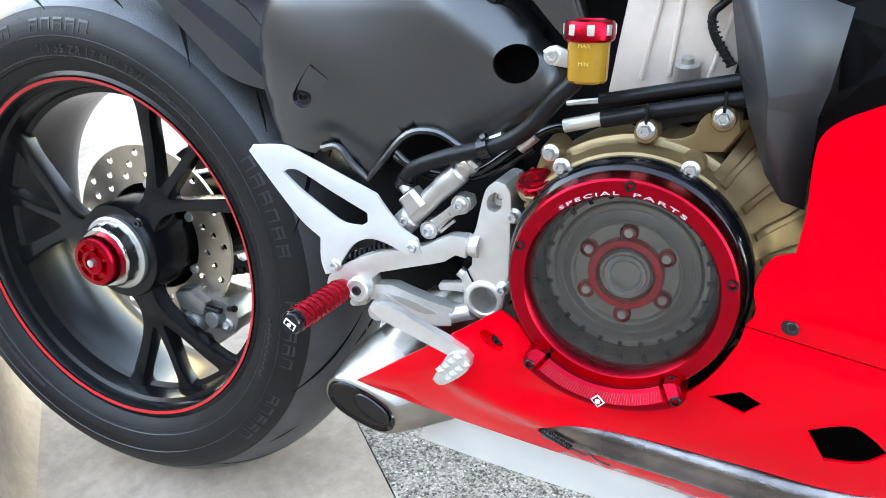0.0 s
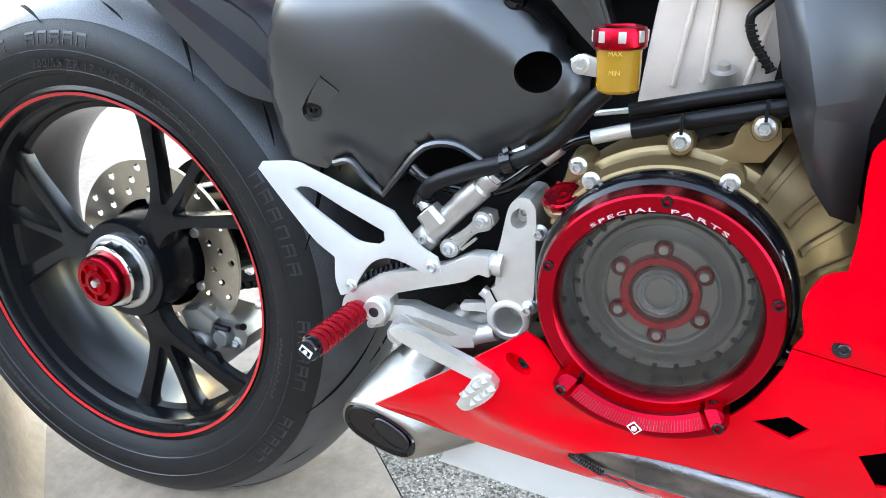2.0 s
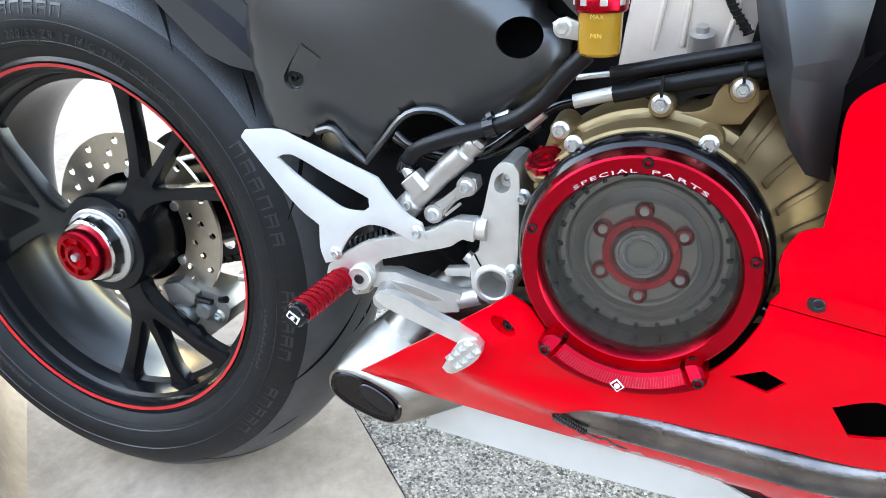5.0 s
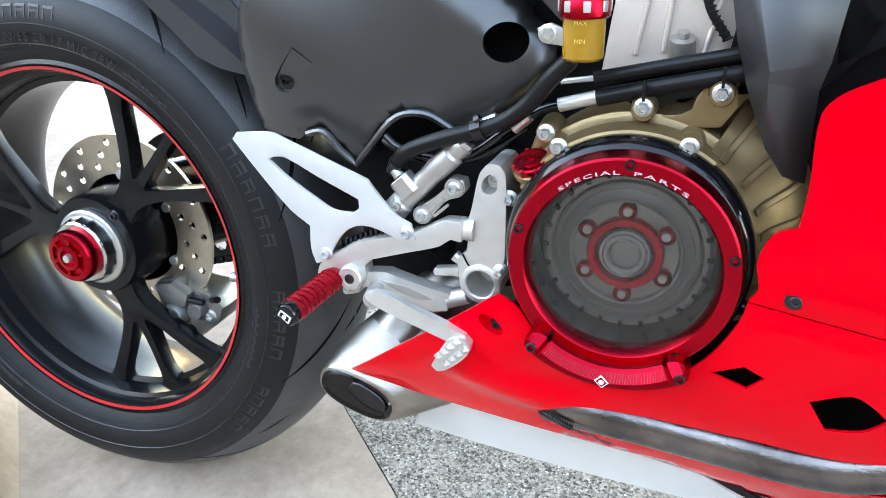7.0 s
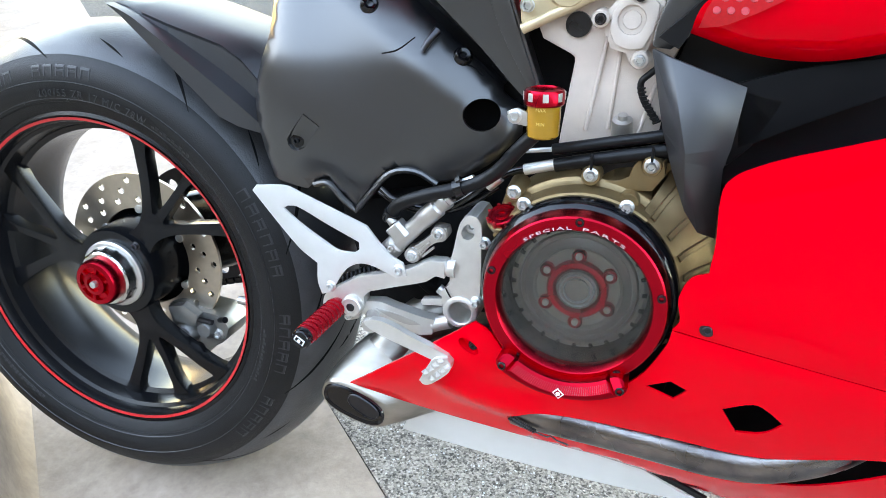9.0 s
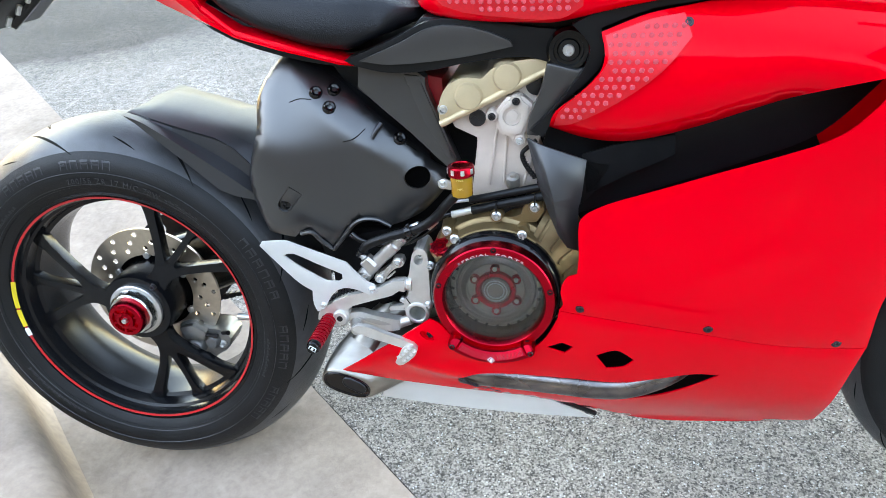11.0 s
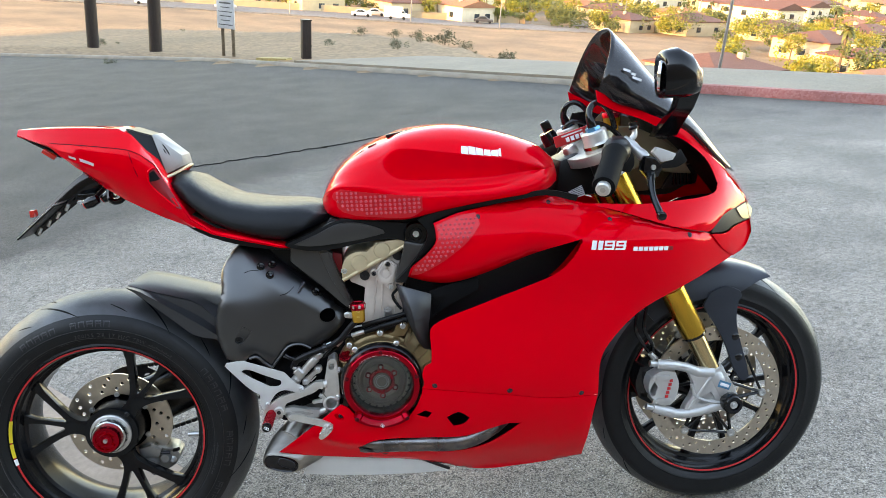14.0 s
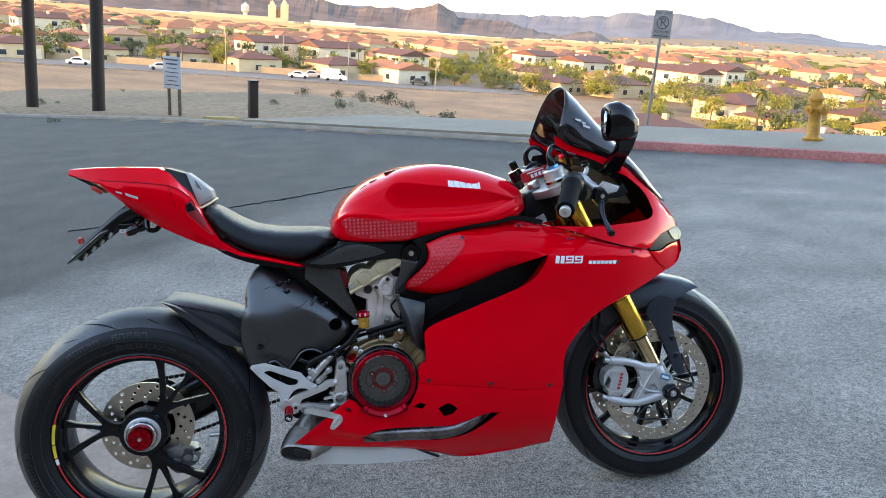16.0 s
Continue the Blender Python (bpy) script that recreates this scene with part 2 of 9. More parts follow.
def frame_axes(d):
    d = Vector(d).normalized()
    u = d.cross(Vector((0, 0, 1)) if abs(d.z) < 0.9 else Vector((1, 0, 0))).normalized()
    return d, u, d.cross(u)


def lathe(profile, centre=(0, 0, 0), axis=(0, -1, 0), seg=32, bm=None, close=False, arc=None):
    """Turned solid: profile of (radius, distance along the axis)."""
    bm = bm or bmesh.new()
    d, u, w = frame_axes(axis)
    c = Vector(centre)
    rings = []
    a0, a1 = arc or (0, 2 * math.pi)
    n = seg if arc is None else seg + 1
    for r, h in profile:
        if r < 1e-7:
            rings.append([bm.verts.new(c + d * h)])
        else:
            rings.append([bm.verts.new(c + d * h + (u * math.cos(a0 + (a1 - a0) * i / seg) + w * math.sin(a0 + (a1 - a0) * i / seg)) * r) for i in range(n)])
    pairs = list(zip(rings, rings[1:])) + ([(rings[-1], rings[0])] if close else [])
    for a, b in pairs:
        for i in range(seg):
            j = (i + 1) % n
            if len(a) == 1 and len(b) == 1:
                continue
            if len(a) == 1:
                bm.faces.new((a[0], b[j], b[i]))
            elif len(b) == 1:
                bm.faces.new((a[i], a[j], b[0]))
            else:
                bm.faces.new((a[i], a[j], b[j], b[i]))
    bmesh.ops.recalc_face_normals(bm, faces=bm.faces)
    return bm


def tube(points, radius, seg=12, steps=5, bm=None, caps=True, flat=1.0):
    """A round bar along a smooth path; radius is one number or one for each point."""
    bm = bm or bmesh.new()
    rad = list(radius) if isinstance(radius, (list, tuple)) else [radius] * len(points)
    path = smooth_loop(points, steps, 75, closed=False)
    n = len(path)
    idx = np.linspace(0, len(points) - 1, n)
    rr = np.interp(idx, range(len(points)), rad)
    prev = None
    rings = []
    for i in range(n):
        d = (path[min(i + 1, n - 1)] - path[max(i - 1, 0)])
        d = d.normalized() if d.length > 1e-9 else Vector((1, 0, 0))
        u = (prev - d * prev.dot(d)).normalized() if prev is not None and (prev - d * prev.dot(d)).length > 1e-4 else frame_axes(d)[1]
        prev = u
        w = d.cross(u)
        rings.append([bm.verts.new(path[i] + (u * math.cos(2 * math.pi * k / seg) + w * math.sin(2 * math.pi * k / seg) * flat) * rr[i]) for k in range(seg)])
    for a, b in zip(rings, rings[1:]):
        for i in range(seg):
            bm.faces.new((a[i], a[(i + 1) % seg], b[(i + 1) % seg], b[i]))
    if caps:
        bm.faces.new(rings[0][::-1])
        bm.faces.new(rings[-1])
    bmesh.ops.recalc_face_normals(bm, faces=bm.faces)
    return bm


def loft(rings, caps=True, closed=True, bm=None):
    bm = bm or bmesh.new()
    rs = [[bm.verts.new(p) for p in r] for r in rings]
    n = len(rs[0])
    for a, b in zip(rs, rs[1:]):
        for i in range(n if closed else n - 1):
            bm.faces.new((a[i], a[(i + 1) % n], b[(i + 1) % n], b[i]))
    if caps and closed:
        bm.faces.new(rs[0][::-1])
        bm.faces.new(rs[-1])
    bmesh.ops.recalc_face_normals(bm, faces=bm.faces)
    return bm


def box(centre, size, bevel=0.003, rot=None, bm=None):
    b = bmesh.new()
    bmesh.ops.create_cube(b, size=1.0)
    for v in b.verts:
        v.co = Vector((v.co.x * size[0], v.co.y * size[1], v.co.z * size[2]))
    if bevel:
        bmesh.ops.bevel(b, geom=b.edges[:], offset=min(bevel, min(size) * 0.4), segments=2, profile=0.6, affect="EDGES")
    m = Matrix.Translation(centre) @ (rot or Matrix())
    bmesh.ops.transform(b, matrix=m, verts=b.verts)
    if bm is None:
        return b
    me = bpy.data.meshes.new("tmp")
    b.to_mesh(me)
    b.free()
    bm.from_mesh(me)
    bpy.data.meshes.remove(me)
    return bm


def add_to(bm, other):
    me = bpy.data.meshes.new("tmp")
    other.to_mesh(me)
    other.free()
    bm.from_mesh(me)
    bpy.data.meshes.remove(me)
    return bm


def part(name, bm, mat, parent=None, label="", sharp=38):
    me = bpy.data.meshes.new(name)
    bm.to_mesh(me)
    bm.free()
    me.shade_smooth()
    me.set_sharp_from_angle(angle=radians(sharp))
    me.materials.append(mat)
    ob = new(name, me)
    if parent is not None:
        ob.parent = parent
    return tagged(ob, label)


def thing(name, m, label, category, group="", kind=""):
    ob = new(name)
    ob.empty_display_size = 0.2
    ob.matrix_world = m
    return tagged(ob, label, category, group, kind)


def lettering(text, size, to_point, name, mat, parent, depth=0.0004, label="", spacing=1.0, shear=0.0, width=0.0):
    """Raised writing: to_point(u, v, h) maps the flat text (metres from its middle, height h) into place."""
    cu = bpy.data.curves.new(name, "FONT")
    cu.body, cu.size, cu.align_x, cu.align_y, cu.extrude, cu.space_character, cu.shear = text, size, "CENTER", "CENTER", depth, spacing, shear
    cu.resolution_u = 2
    tmp = new("tmp_text", cu)
    me = bpy.data.meshes.new_from_object(tmp.evaluated_get(bpy.context.evaluated_depsgraph_get()))
    bpy.data.objects.remove(tmp)
    bpy.data.curves.remove(cu)
    bm = bmesh.new()
    bm.from_mesh(me)
    bpy.data.meshes.remove(me)
    us = [v.co.x for v in bm.verts]
    k, mid = (width / (max(us) - min(us)), (max(us) + min(us)) / 2) if width else (1.0, 0.0)
    for v in bm.verts:
        v.co = Vector(to_point((v.co.x - mid) * k, v.co.y, v.co.z + depth))
    return part(name, bm, mat, parent, label, 30)


def table(xs, zs, rows):
    """Smooth look-up of a depth from a small grid."""
    rows = np.array(rows)

    def cubic(k, q, t):
        t = min(max(t, k[0]), k[-1])
        i = int(np.clip(np.searchsorted(k, t) - 1, 0, len(k) - 2))
        h = k[i + 1] - k[i]
        u = (t - k[i]) / h
        m0 = (q[i + 1] - q[i - 1]) / (k[i + 1] - k[i - 1]) if i > 0 else (q[1] - q[0]) / h
        m1 = (q[i + 2] - q[i]) / (k[i + 2] - k[i]) if i + 2 < len(k) else (q[-1] - q[-2]) / h
        return (2 * u**3 - 3 * u**2 + 1) * q[i] + (u**3 - 2 * u**2 + u) * h * m0 + (3 * u**2 - 2 * u**3) * q[i + 1] + (u**3 - u**2) * h * m1

    def f(x, z):
        return float(cubic(zs, [cubic(xs, r, x) for r in rows], z))
    return f


def ring_points(cx, cy, cz, ry, rz, power=2.0, n=28):
    """A rounded-box ring in the plane x = cx."""
    out = []
    for k in range(n):
        a = 2 * math.pi * k / n
        c, s = math.cos(a), math.sin(a)
        out.append((cx, cy + ry * math.copysign(abs(c) ** (2 / power), c), cz + rz * math.copysign(abs(s) ** (2 / power), s)))
    return out
# ---- the motorcycle ----
moto = thing("motorcycle", BIKE, "red sport motorcycle with black wheels leaning on its side stand", "motorcycle")


def drilled_ring(r0, r1, y0, y1, holes, centre, hole_r, seg=72):
    """Brake disc: a flat ring with round holes, given as (radius, angle)."""
    cx, cz = centre
    outer = [(cx + r1 * math.cos(2 * math.pi * i / seg), cz + r1 * math.sin(2 * math.pi * i / seg)) for i in range(seg)]
    hs = [[(cx + r0 * math.cos(2 * math.pi * i / 48), cz + r0 * math.sin(2 * math.pi * i / 48)) for i in range(48)]]
    for r, a in holes:
        hs.append([(cx + r * math.cos(a) + hole_r * math.cos(k * math.pi / 4), cz + r * math.sin(a) + hole_r * math.sin(k * math.pi / 4)) for k in range(8)])
    verts, faces = [Vector(v) for v in outer], [list(range(seg))]
    for h in hs:
        faces.append(list(range(len(verts), len(verts) + len(h)))[::-1])
        verts += [Vector(v) for v in h]
    fo, vo = fill(verts, faces, [outer] + hs)
    bm = bmesh.new()
    a = [bm.verts.new((v[0], y0, v[1])) for v in vo]
    b = [bm.verts.new((v[0], y1, v[1])) for v in vo]
    edges = {(f[i], f[(i + 1) % len(f)]) for f in fo for i in range(len(f))}
    for f in fo:
        bm.faces.new([a[i] for i in f])
        bm.faces.new([b[i] for i in reversed(f)])
    for i, j in edges:
        if (j, i) not in edges:
            bm.faces.new((a[j], a[i], b[i], b[j]))
    bmesh.ops.recalc_face_normals(bm, faces=bm.faces)
    return bm


def hex_bolt(centre, r, h, parent, mat=STEEL, axis=(0, -1, 0), washer=1.45, name="bolt", label="", sides=6):
    """A flanged bolt with a socket: six sides for a hexagon head, more for a round one."""
    bm = lathe([(0, -h), (r * washer, -h), (r * washer, -h * 0.84), (r * 1.06, -h * 0.66), (0, -h * 0.66)], centre, axis, 20)
    lathe([(r, -h * 0.72), (r, -h * 0.14), (r * 0.88, 0), (r * 0.60, 0)], centre, axis, sides, bm)
    lathe([(r * 0.60, 0), (r * 0.52, -h * 0.10), (r * 0.50, -h * 0.50), (0, -h * 0.50)], centre, axis, sides if sides > 6 else 12, bm)
    return part(name, bm, mat, parent, label, 25)


def polar(c, r, a, y):
    return Vector((c[0] + r * math.cos(a), y, c[1] + r * math.sin(a)))


def spoke_bar(c, a0, r0, a1, r1, y0, y1, w0, w1, d0, d1):
    """A tapering spoke with rounded edges from (r0, a0) to (r1, a1)."""
    rings = []
    for k in range(9):
        u = k / 8
        s = u * u * (3 - 2 * u)
        a, r, y = a0 + (a1 - a0) * (0.35 * u + 0.65 * math.sin(u * math.pi / 2)), r0 + (r1 - r0) * u, y0 + (y1 - y0) * s
        w, d = w0 + (w1 - w0) * math.sin(u * math.pi / 2), d0 + (d1 - d0) * s
        if u > 0.8:
            w *= 1 + 3.0 * (u - 0.8)
        p = polar(c, r, a, y)
        tdir = Vector((-math.sin(a), 0, math.cos(a)))
        rings.append([p + tdir * w * x + Vector((0, d * q, 0)) for x, q in ((-0.5, 0.9), (-0.5, 0.12), (-0.40, 0.0), (0.40, 0.0), (0.5, 0.12), (0.5, 0.9), (0.3, 1.0), (-0.3, 1.0))])
    return loft(rings)


SPOKE_HALF = [(0.040, 0.030), (0.054, 0.0215), (0.068, 0.0170), (0.082, 0.0172), (0.096, 0.0225), (0.110, 0.0315), (0.128, 0.0465), (0.147, 0.0640), (0.163, 0.0800), (0.174, 0.0960), (0.186, 0.0880),
              (0.190, 0.0740), (0.175, 0.0670), (0.156, 0.0515), (0.138, 0.0365), (0.123, 0.0245), (0.1125, 0.0155), (0.1070, 0.0102), (0.1095, 0.0066), (0.124, 0.0056), (0.150, 0.0050), (0.176, 0.0056), (0.190, 0.0090), (0.200, 0.0140)]


def split_spoke(c, g, y_hub, y_rim):
    """A forged arm that divides into three curved branches."""
    outline = SPOKE_HALF + [(u, -v) for u, v in reversed(SPOKE_HALF)]
    bm = slab(outline, -0.030, -0.007, 0.0042, 4, 75)
    ca, sa = math.cos(g), math.sin(g)
    for v in bm.verts:
        u, t, d = v.co.x, v.co.z, v.co.y + 0.030
        r = math.hypot(u, t)
        s = min(1.0, max(0.0, (r - 0.055) / 0.14))
        s = s * s * (3 - 2 * s)
        dip = 0.004 * math.sin(math.pi * min(1.0, max(0.0, (r - 0.05) / 0.12)))
        y = y_hub + (y_rim - y_hub) * s + dip + d * (1.0 - 0.2 * s)
        v.co = Vector((c[0] + u * ca - t * sa, y, c[1] + u * sa + t * ca))
    bmesh.ops.recalc_face_normals(bm, faces=bm.faces)
    return bm


def tread_groove(c, R, a0, a1, t0, t1, name, parent, profile):
    """A dark sipe laid into the crown: from angle a0 to a1 while the crown angle goes from t0 to t1."""
    bm = bmesh.new()
    prev = None
    n = 14
    for k in range(n + 1):
        u = k / n
        a, t = a0 + (a1 - a0) * u, t0 + (t1 - t0) * u
        w = 0.0035 * math.sin(math.pi * min(1, max(0.04, u))) + 0.0006
        r, y = profile(t)
        e = 0.0008
        n_r, n_y = math.cos(t), -math.sin(t)
        q0 = polar(c, r + n_r * e, a - w / R, y + n_y * e)
        q1 = polar(c, r + n_r * e, a + w / R, y + n_y * e)
        cur = (bm.verts.new(q0), bm.verts.new(q1))
        if prev:
            bm.faces.new((prev[0], prev[1], cur[1], cur[0]))
        prev = cur
    return part(name, bm, DARK, parent)


def wheel(name, cx, cy, cz, R, half, rim_half, groups, spread, hub_r, hub_y, spoke_y, label, arms):
    c = (cx, cz)
    at = (cx, cy, cz)
    rp = [(0.2235, rim_half + 0.004), (0.2180, rim_half + 0.006), (0.2105, rim_half + 0.003), (0.2085, rim_half - 0.002), (0.2075, rim_half - 0.010), (0.2030, rim_half - 0.013), (0.2015, rim_half - 0.024), (0.1990, rim_half - 0.032), (0.1925, rim_half - 0.036), (0.1900, 0.005),
          (0.1900, -0.02), (0.1960, -rim_half + 0.030), (0.2045, -rim_half + 0.010), (0.2180, -rim_half - 0.006), (0.2235, -rim_half - 0.004), (0.2150, -rim_half + 0.010), (0.1965, -0.02), (0.1965, 0.012), (0.2150, rim_half - 0.010)]
    rim = part(name, lathe(rp, at, (0, -1, 0), 96, close=True), WHEELBLACK, moto, label, 28)
    part("pinstripe", lathe([(0.2122, rim_half + 0.0046), (0.2155, rim_half + 0.0060), (0.2155, rim_half + 0.0068), (0.2118, rim_half + 0.0054)], at, (0, -1, 0), 96, close=True), PINRED, rim, "thin red rim stripe", 80)
    # tyre: sidewalls and a round crown
    r_side = 0.2235
    crown = half * 1.06

    def prof(t):
        # t is the crown angle from the middle, 0 at the top
        return R - crown * 0.82 * (1 - math.cos(t)), cy - crown * math.sin(t)
    tm = 1.10
    tp = [(r_side - 0.004, rim_half + 0.002), (r_side + 0.003, rim_half + 0.008), (r_side + 0.012, rim_half + 0.0125), (r_side + 0.0125, rim_half + 0.0142), (r_side + 0.024, half * 0.965), (r_side + 0.036, half * 0.985)]
    r_end, y_end = prof(tm)
    for k in range(13):
        r, y = prof(tm - tm * k / 12)
        tp.append((r, cy - y))
    tp = tp + [(r, -h) for r, h in tp[-2::-1]]
    tyre = part("tyre", lathe(tp, at, (0, -1, 0), 120), RUBBER, rim, "black road tyre with worn crown", 35)
    cp = []
    for k in range(15):
        t = 0.93 - 1.86 * k / 14
        r, y = prof(t)
        cp.append((r + 0.0009 * math.cos(t), cy - y))
    part("tread_band", lathe(cp, at, (0, -1, 0), 120), TREAD, tyre, "scuffed grey tread surface", 60)
    for k in range(9):
        a = 2 * math.pi * (k + 0.35) / 9
        tread_groove(c, R, a, a + 0.33, 0.98, 0.25, "tread_groove", tyre, prof)
        tread_groove(c, R, a + 0.20, a + 0.34, 0.30, -0.25, "tread_groove", tyre, prof)
        tread_groove(c, R, a + 0.36, a + 0.50, 0.80, 0.62, "tread_groove", tyre, prof)
    # hub and spokes
    hub = part("hub", lathe([(0, hub_y - 0.006), (hub_r * 0.62, hub_y - 0.006), (hub_r * 0.66, hub_y), (hub_r * 0.96, hub_y), (hub_r, hub_y - 0.006), (hub_r * 1.02, 0.0), (hub_r * 0.9, -0.05), (0, -0.05)], at, (0, -1, 0), 48), WHEELBLACK, rim, "", 30)
    for g in groups:
        if arms == 3:
            part("spoke", split_spoke(c, g, cy - hub_y + 0.006, cy - spoke_y), WHEELBLACK, rim, "", 32)
        else:
            for k in (-1, 1):
                part("spoke", spoke_bar(c, g + k * 0.35, hub_r * 0.8, g + k * spread, 0.199, cy - hub_y + 0.01, cy - spoke_y, 0.018, 0.012, 0.024, 0.020), WHEELBLACK, rim)
    return rim, tyre, hub


def arc_strip(c, r0, r1, y0, y1, a0, a1, n=8, t=0.0008):
    """A thin curved bar on a wheel's side."""
    rings = []
    for k in range(n + 1):
        a = a0 + (a1 - a0) * k / n
        rings.append([polar(c, r0, a, y0), polar(c, r1, a, y1), polar(c, r1, a, y1 - t), polar(c, r0, a, y0 - t)])
    return loft(rings)


def arc_text(c, r, a_mid, y, cw=True):
    def f(u, v, h):
        a = a_mid - u / r
        return polar(c, r + v, a, y - h)
    return f


REAR = (0.0, 0.326)
rw, rtyre, rhub = wheel("rear_wheel", 0.0, 0.0, 0.326, 0.326, 0.100, 0.0765, [radians(a) for a in (47.6, 166.5, 289)], radians(25.5), 0.062, 0.062, 0.050, "forged black rear wheel with three split spokes", 3)
# side-wall marks of the rear tyre
lettering("200/55 ZR 17 M/C 78W", 0.0125, arc_text(REAR, 0.2475, radians(80), -0.0985), "size_marking", TYREMARK, rtyre, 0.0005, spacing=1.25)
def tyre_side(r):
    """y of the rear tyre's right wall at radius r."""
    t = np.linspace(1.10, 0.0, 40)
    rr = 0.326 - 0.106 * 0.82 * (1 - np.cos(t))
    return -float(np.interp(r, [0.2235, 0.2355, 0.2475, 0.2595] + list(rr), [0.0845, 0.0905, 0.0965, 0.0985] + list(0.106 * np.sin(t))))


def side_letter(a, w, r0, r1, kind):
    """One raised letter-like block: two uprights and bars."""
    bm = None
    e = w * 0.22
    for b0, b1, q0, q1 in ((-w, -w + e, r0, r1), (w - e, w, r0, r1), (-w, w, r1 - 0.0024, r1), (-w, w, (r0 + r1) / 2 - .0012, (r0 + r1) / 2 + .0012))[:3 if kind % 3 == 0 else 4]:
        piece = arc_strip(REAR, q0, q1, tyre_side(q0) - 0.0002, tyre_side(q1) - 0.0002, a + b0, a + b1, 2, 0.0007)
        bm = piece if bm is None else add_to(bm, piece)
    part("raised_letter", bm, TYREMARK, rtyre)


for a0, n, gap in ((31, 6, 5.0), (-3, 5, 4.6), (-30, 5, 4.6), (122, 5, 4.6), (97, 5, 4.6), (203, 6, 5.0)):
    for k in range(n):
        side_letter(radians(a0 - k * gap * .82), 0.0235, 0.2675, 0.2805, k + n)
for a0, n in ((-8, 14), (60, 10), (140, 12), (235, 22)):
    for k in range(n):
        a = radians(a0 - k * 1.35)
        part("raised_print", arc_strip(REAR, 0.2445, 0.2475 + 0.002 * (k % 2), tyre_side(0.2445) - .0002, tyre_side(0.2475) - .0002, a - 0.008, a + 0.008, 2, 0.0006), TYREMARK, rtyre)
for r in (0.2395, 0.2610):
    part("side_ring", lathe([(r, -tyre_side(r)), (r + 0.0006, -tyre_side(r) + .0008), (r + 0.0012, -tyre_side(r + .0012))], (0, 0, 0.326), (0, -1, 0), 110), TYREMARK, rtyre)
for k in range(22):
    a = 2 * math.pi * k / 22 + 0.1
    bm = tube([polar(REAR, 0.2375, a, -0.0905), polar(REAR, 0.2405, a + 0.02, -0.0935), polar(REAR, 0.2375, a + 0.045, -0.0905)], 0.0007, 5, 2)
    part("moulding_nib", bm, TYREMARK, rtyre)
# yellow wheel maker's decal as plain bars
for a0, a1, m in ((164, 178, YELLOW), (179, 188, YELLOW), (189, 193, WHITE)):
    part("rim_decal", arc_strip(REAR, 0.2100, 0.2166, -0.0812, -0.0838, radians(a0), radians(a1)), m, rw, "yellow decal bar on the rim")
# hub nut: steel castle nut and red cap
part("hub_collar", lathe([(0.040, 0.060), (0.045, 0.060), (0.0465, 0.063), (0.0465, 0.068), (0.0435, 0.070), (0.040, 0.070)], (0, 0, 0.326), (0, -1, 0), 48, close=True), STEEL, rw, "bright steel collar ring")
nut = part("hub_nut", lathe([(0.0, 0.066), (0.040, 0.066), (0.041, 0.070), (0.0385, 0.084), (0.0360, 0.0865), (0.0, 0.0865)], (0, 0, 0.326), (0, -1, 0), 16), POLISHED, rw, "large steel hub nut", 20)
for k in range(8):
    a = 2 * math.pi * (k + .5) / 8
    part("nut_slot", box(polar(REAR, 0.0355, a, -0.0815), (0.0050, 0.0075, 0.0085), 0.0008, Matrix.Rotation(-a, 4, "Y")), DARKSTEEL, nut)
cap = part("nut_cap", lathe([(0, 0.082), (0.030, 0.082), (0.0315, 0.086), (0.0315, 0.098), (0.029, 0.102), (0.023, 0.103), (0.022, 0.099), (0.016, 0.099), (0.015, 0.104), (0.010, 0.105), (0.009, 0.101), (0, 0.101)], (0, 0, 0.326), (0, -1, 0), 40), REDANO, rw, "red anodised nut cap")
for k in range(6):
    part("cap_rib", box(polar(REAR, 0.0195, k * math.pi / 3 + 0.3, -0.101), (0.0075, 0.004, 0.004), 0.001, Matrix.Rotation(-k * math.pi / 3 - 0.3, 4, "Y")), REDANO, cap)
part("cap_screw", lathe([(0, 0.108), (0.0045, 0.107), (0.0050, 0.100), (0, 0.100)], (0, 0, 0.326), (0, -1, 0), 16), STEEL, cap)
hex_bolt(polar(REAR, 0.0565, radians(47), -0.0655), 0.0048, 0.005, rw, DARKSTEEL, sides=18)
# rear brake disc, carrier and caliper behind the wheel
REARCAL = material("grey_cast_caliper", (0.30, 0.295, 0.285), 0.36, 0.75, 0.0, 50, 0.1, 0.2, 700)
hl = []
for k in range(15):
    a = 2 * math.pi * k / 15
    hl += [(0.112, a), (0.098, a + 0.14), (0.085, a + 0.28)]
rdisc = part("brake_disc", drilled_ring(0.072, 0.122, -0.001, 0.004, hl, REAR, 0.0048), DISC, rw, "drilled steel rear brake disc", 30)
part("disc_carrier", lathe([(0.05, -0.03), (0.078, 0.0), (0.078, -0.008), (0.055, -0.04), (0.05, -0.04)], (0, 0, 0.326), (0, -1, 0), 48, close=True), BLACKSAT, rdisc)
for k in range(6):
    part("disc_bolt", lathe([(0, 0.004), (0.006, 0.003), (0.006, -0.004), (0, -0.004)], polar(REAR, 0.071, k * math.pi / 3 + 0.5, 0), (0, -1, 0), 10), STEEL, rdisc)
for k in range(36):
    a = 2 * math.pi * k / 36
    part("abs_tooth", box(polar(REAR, 0.055, a, 0.012), (0.006, 0.006, 0.004), 0.0005, Matrix.Rotation(-a, 4, "Y")), BLACKSAT, rdisc)
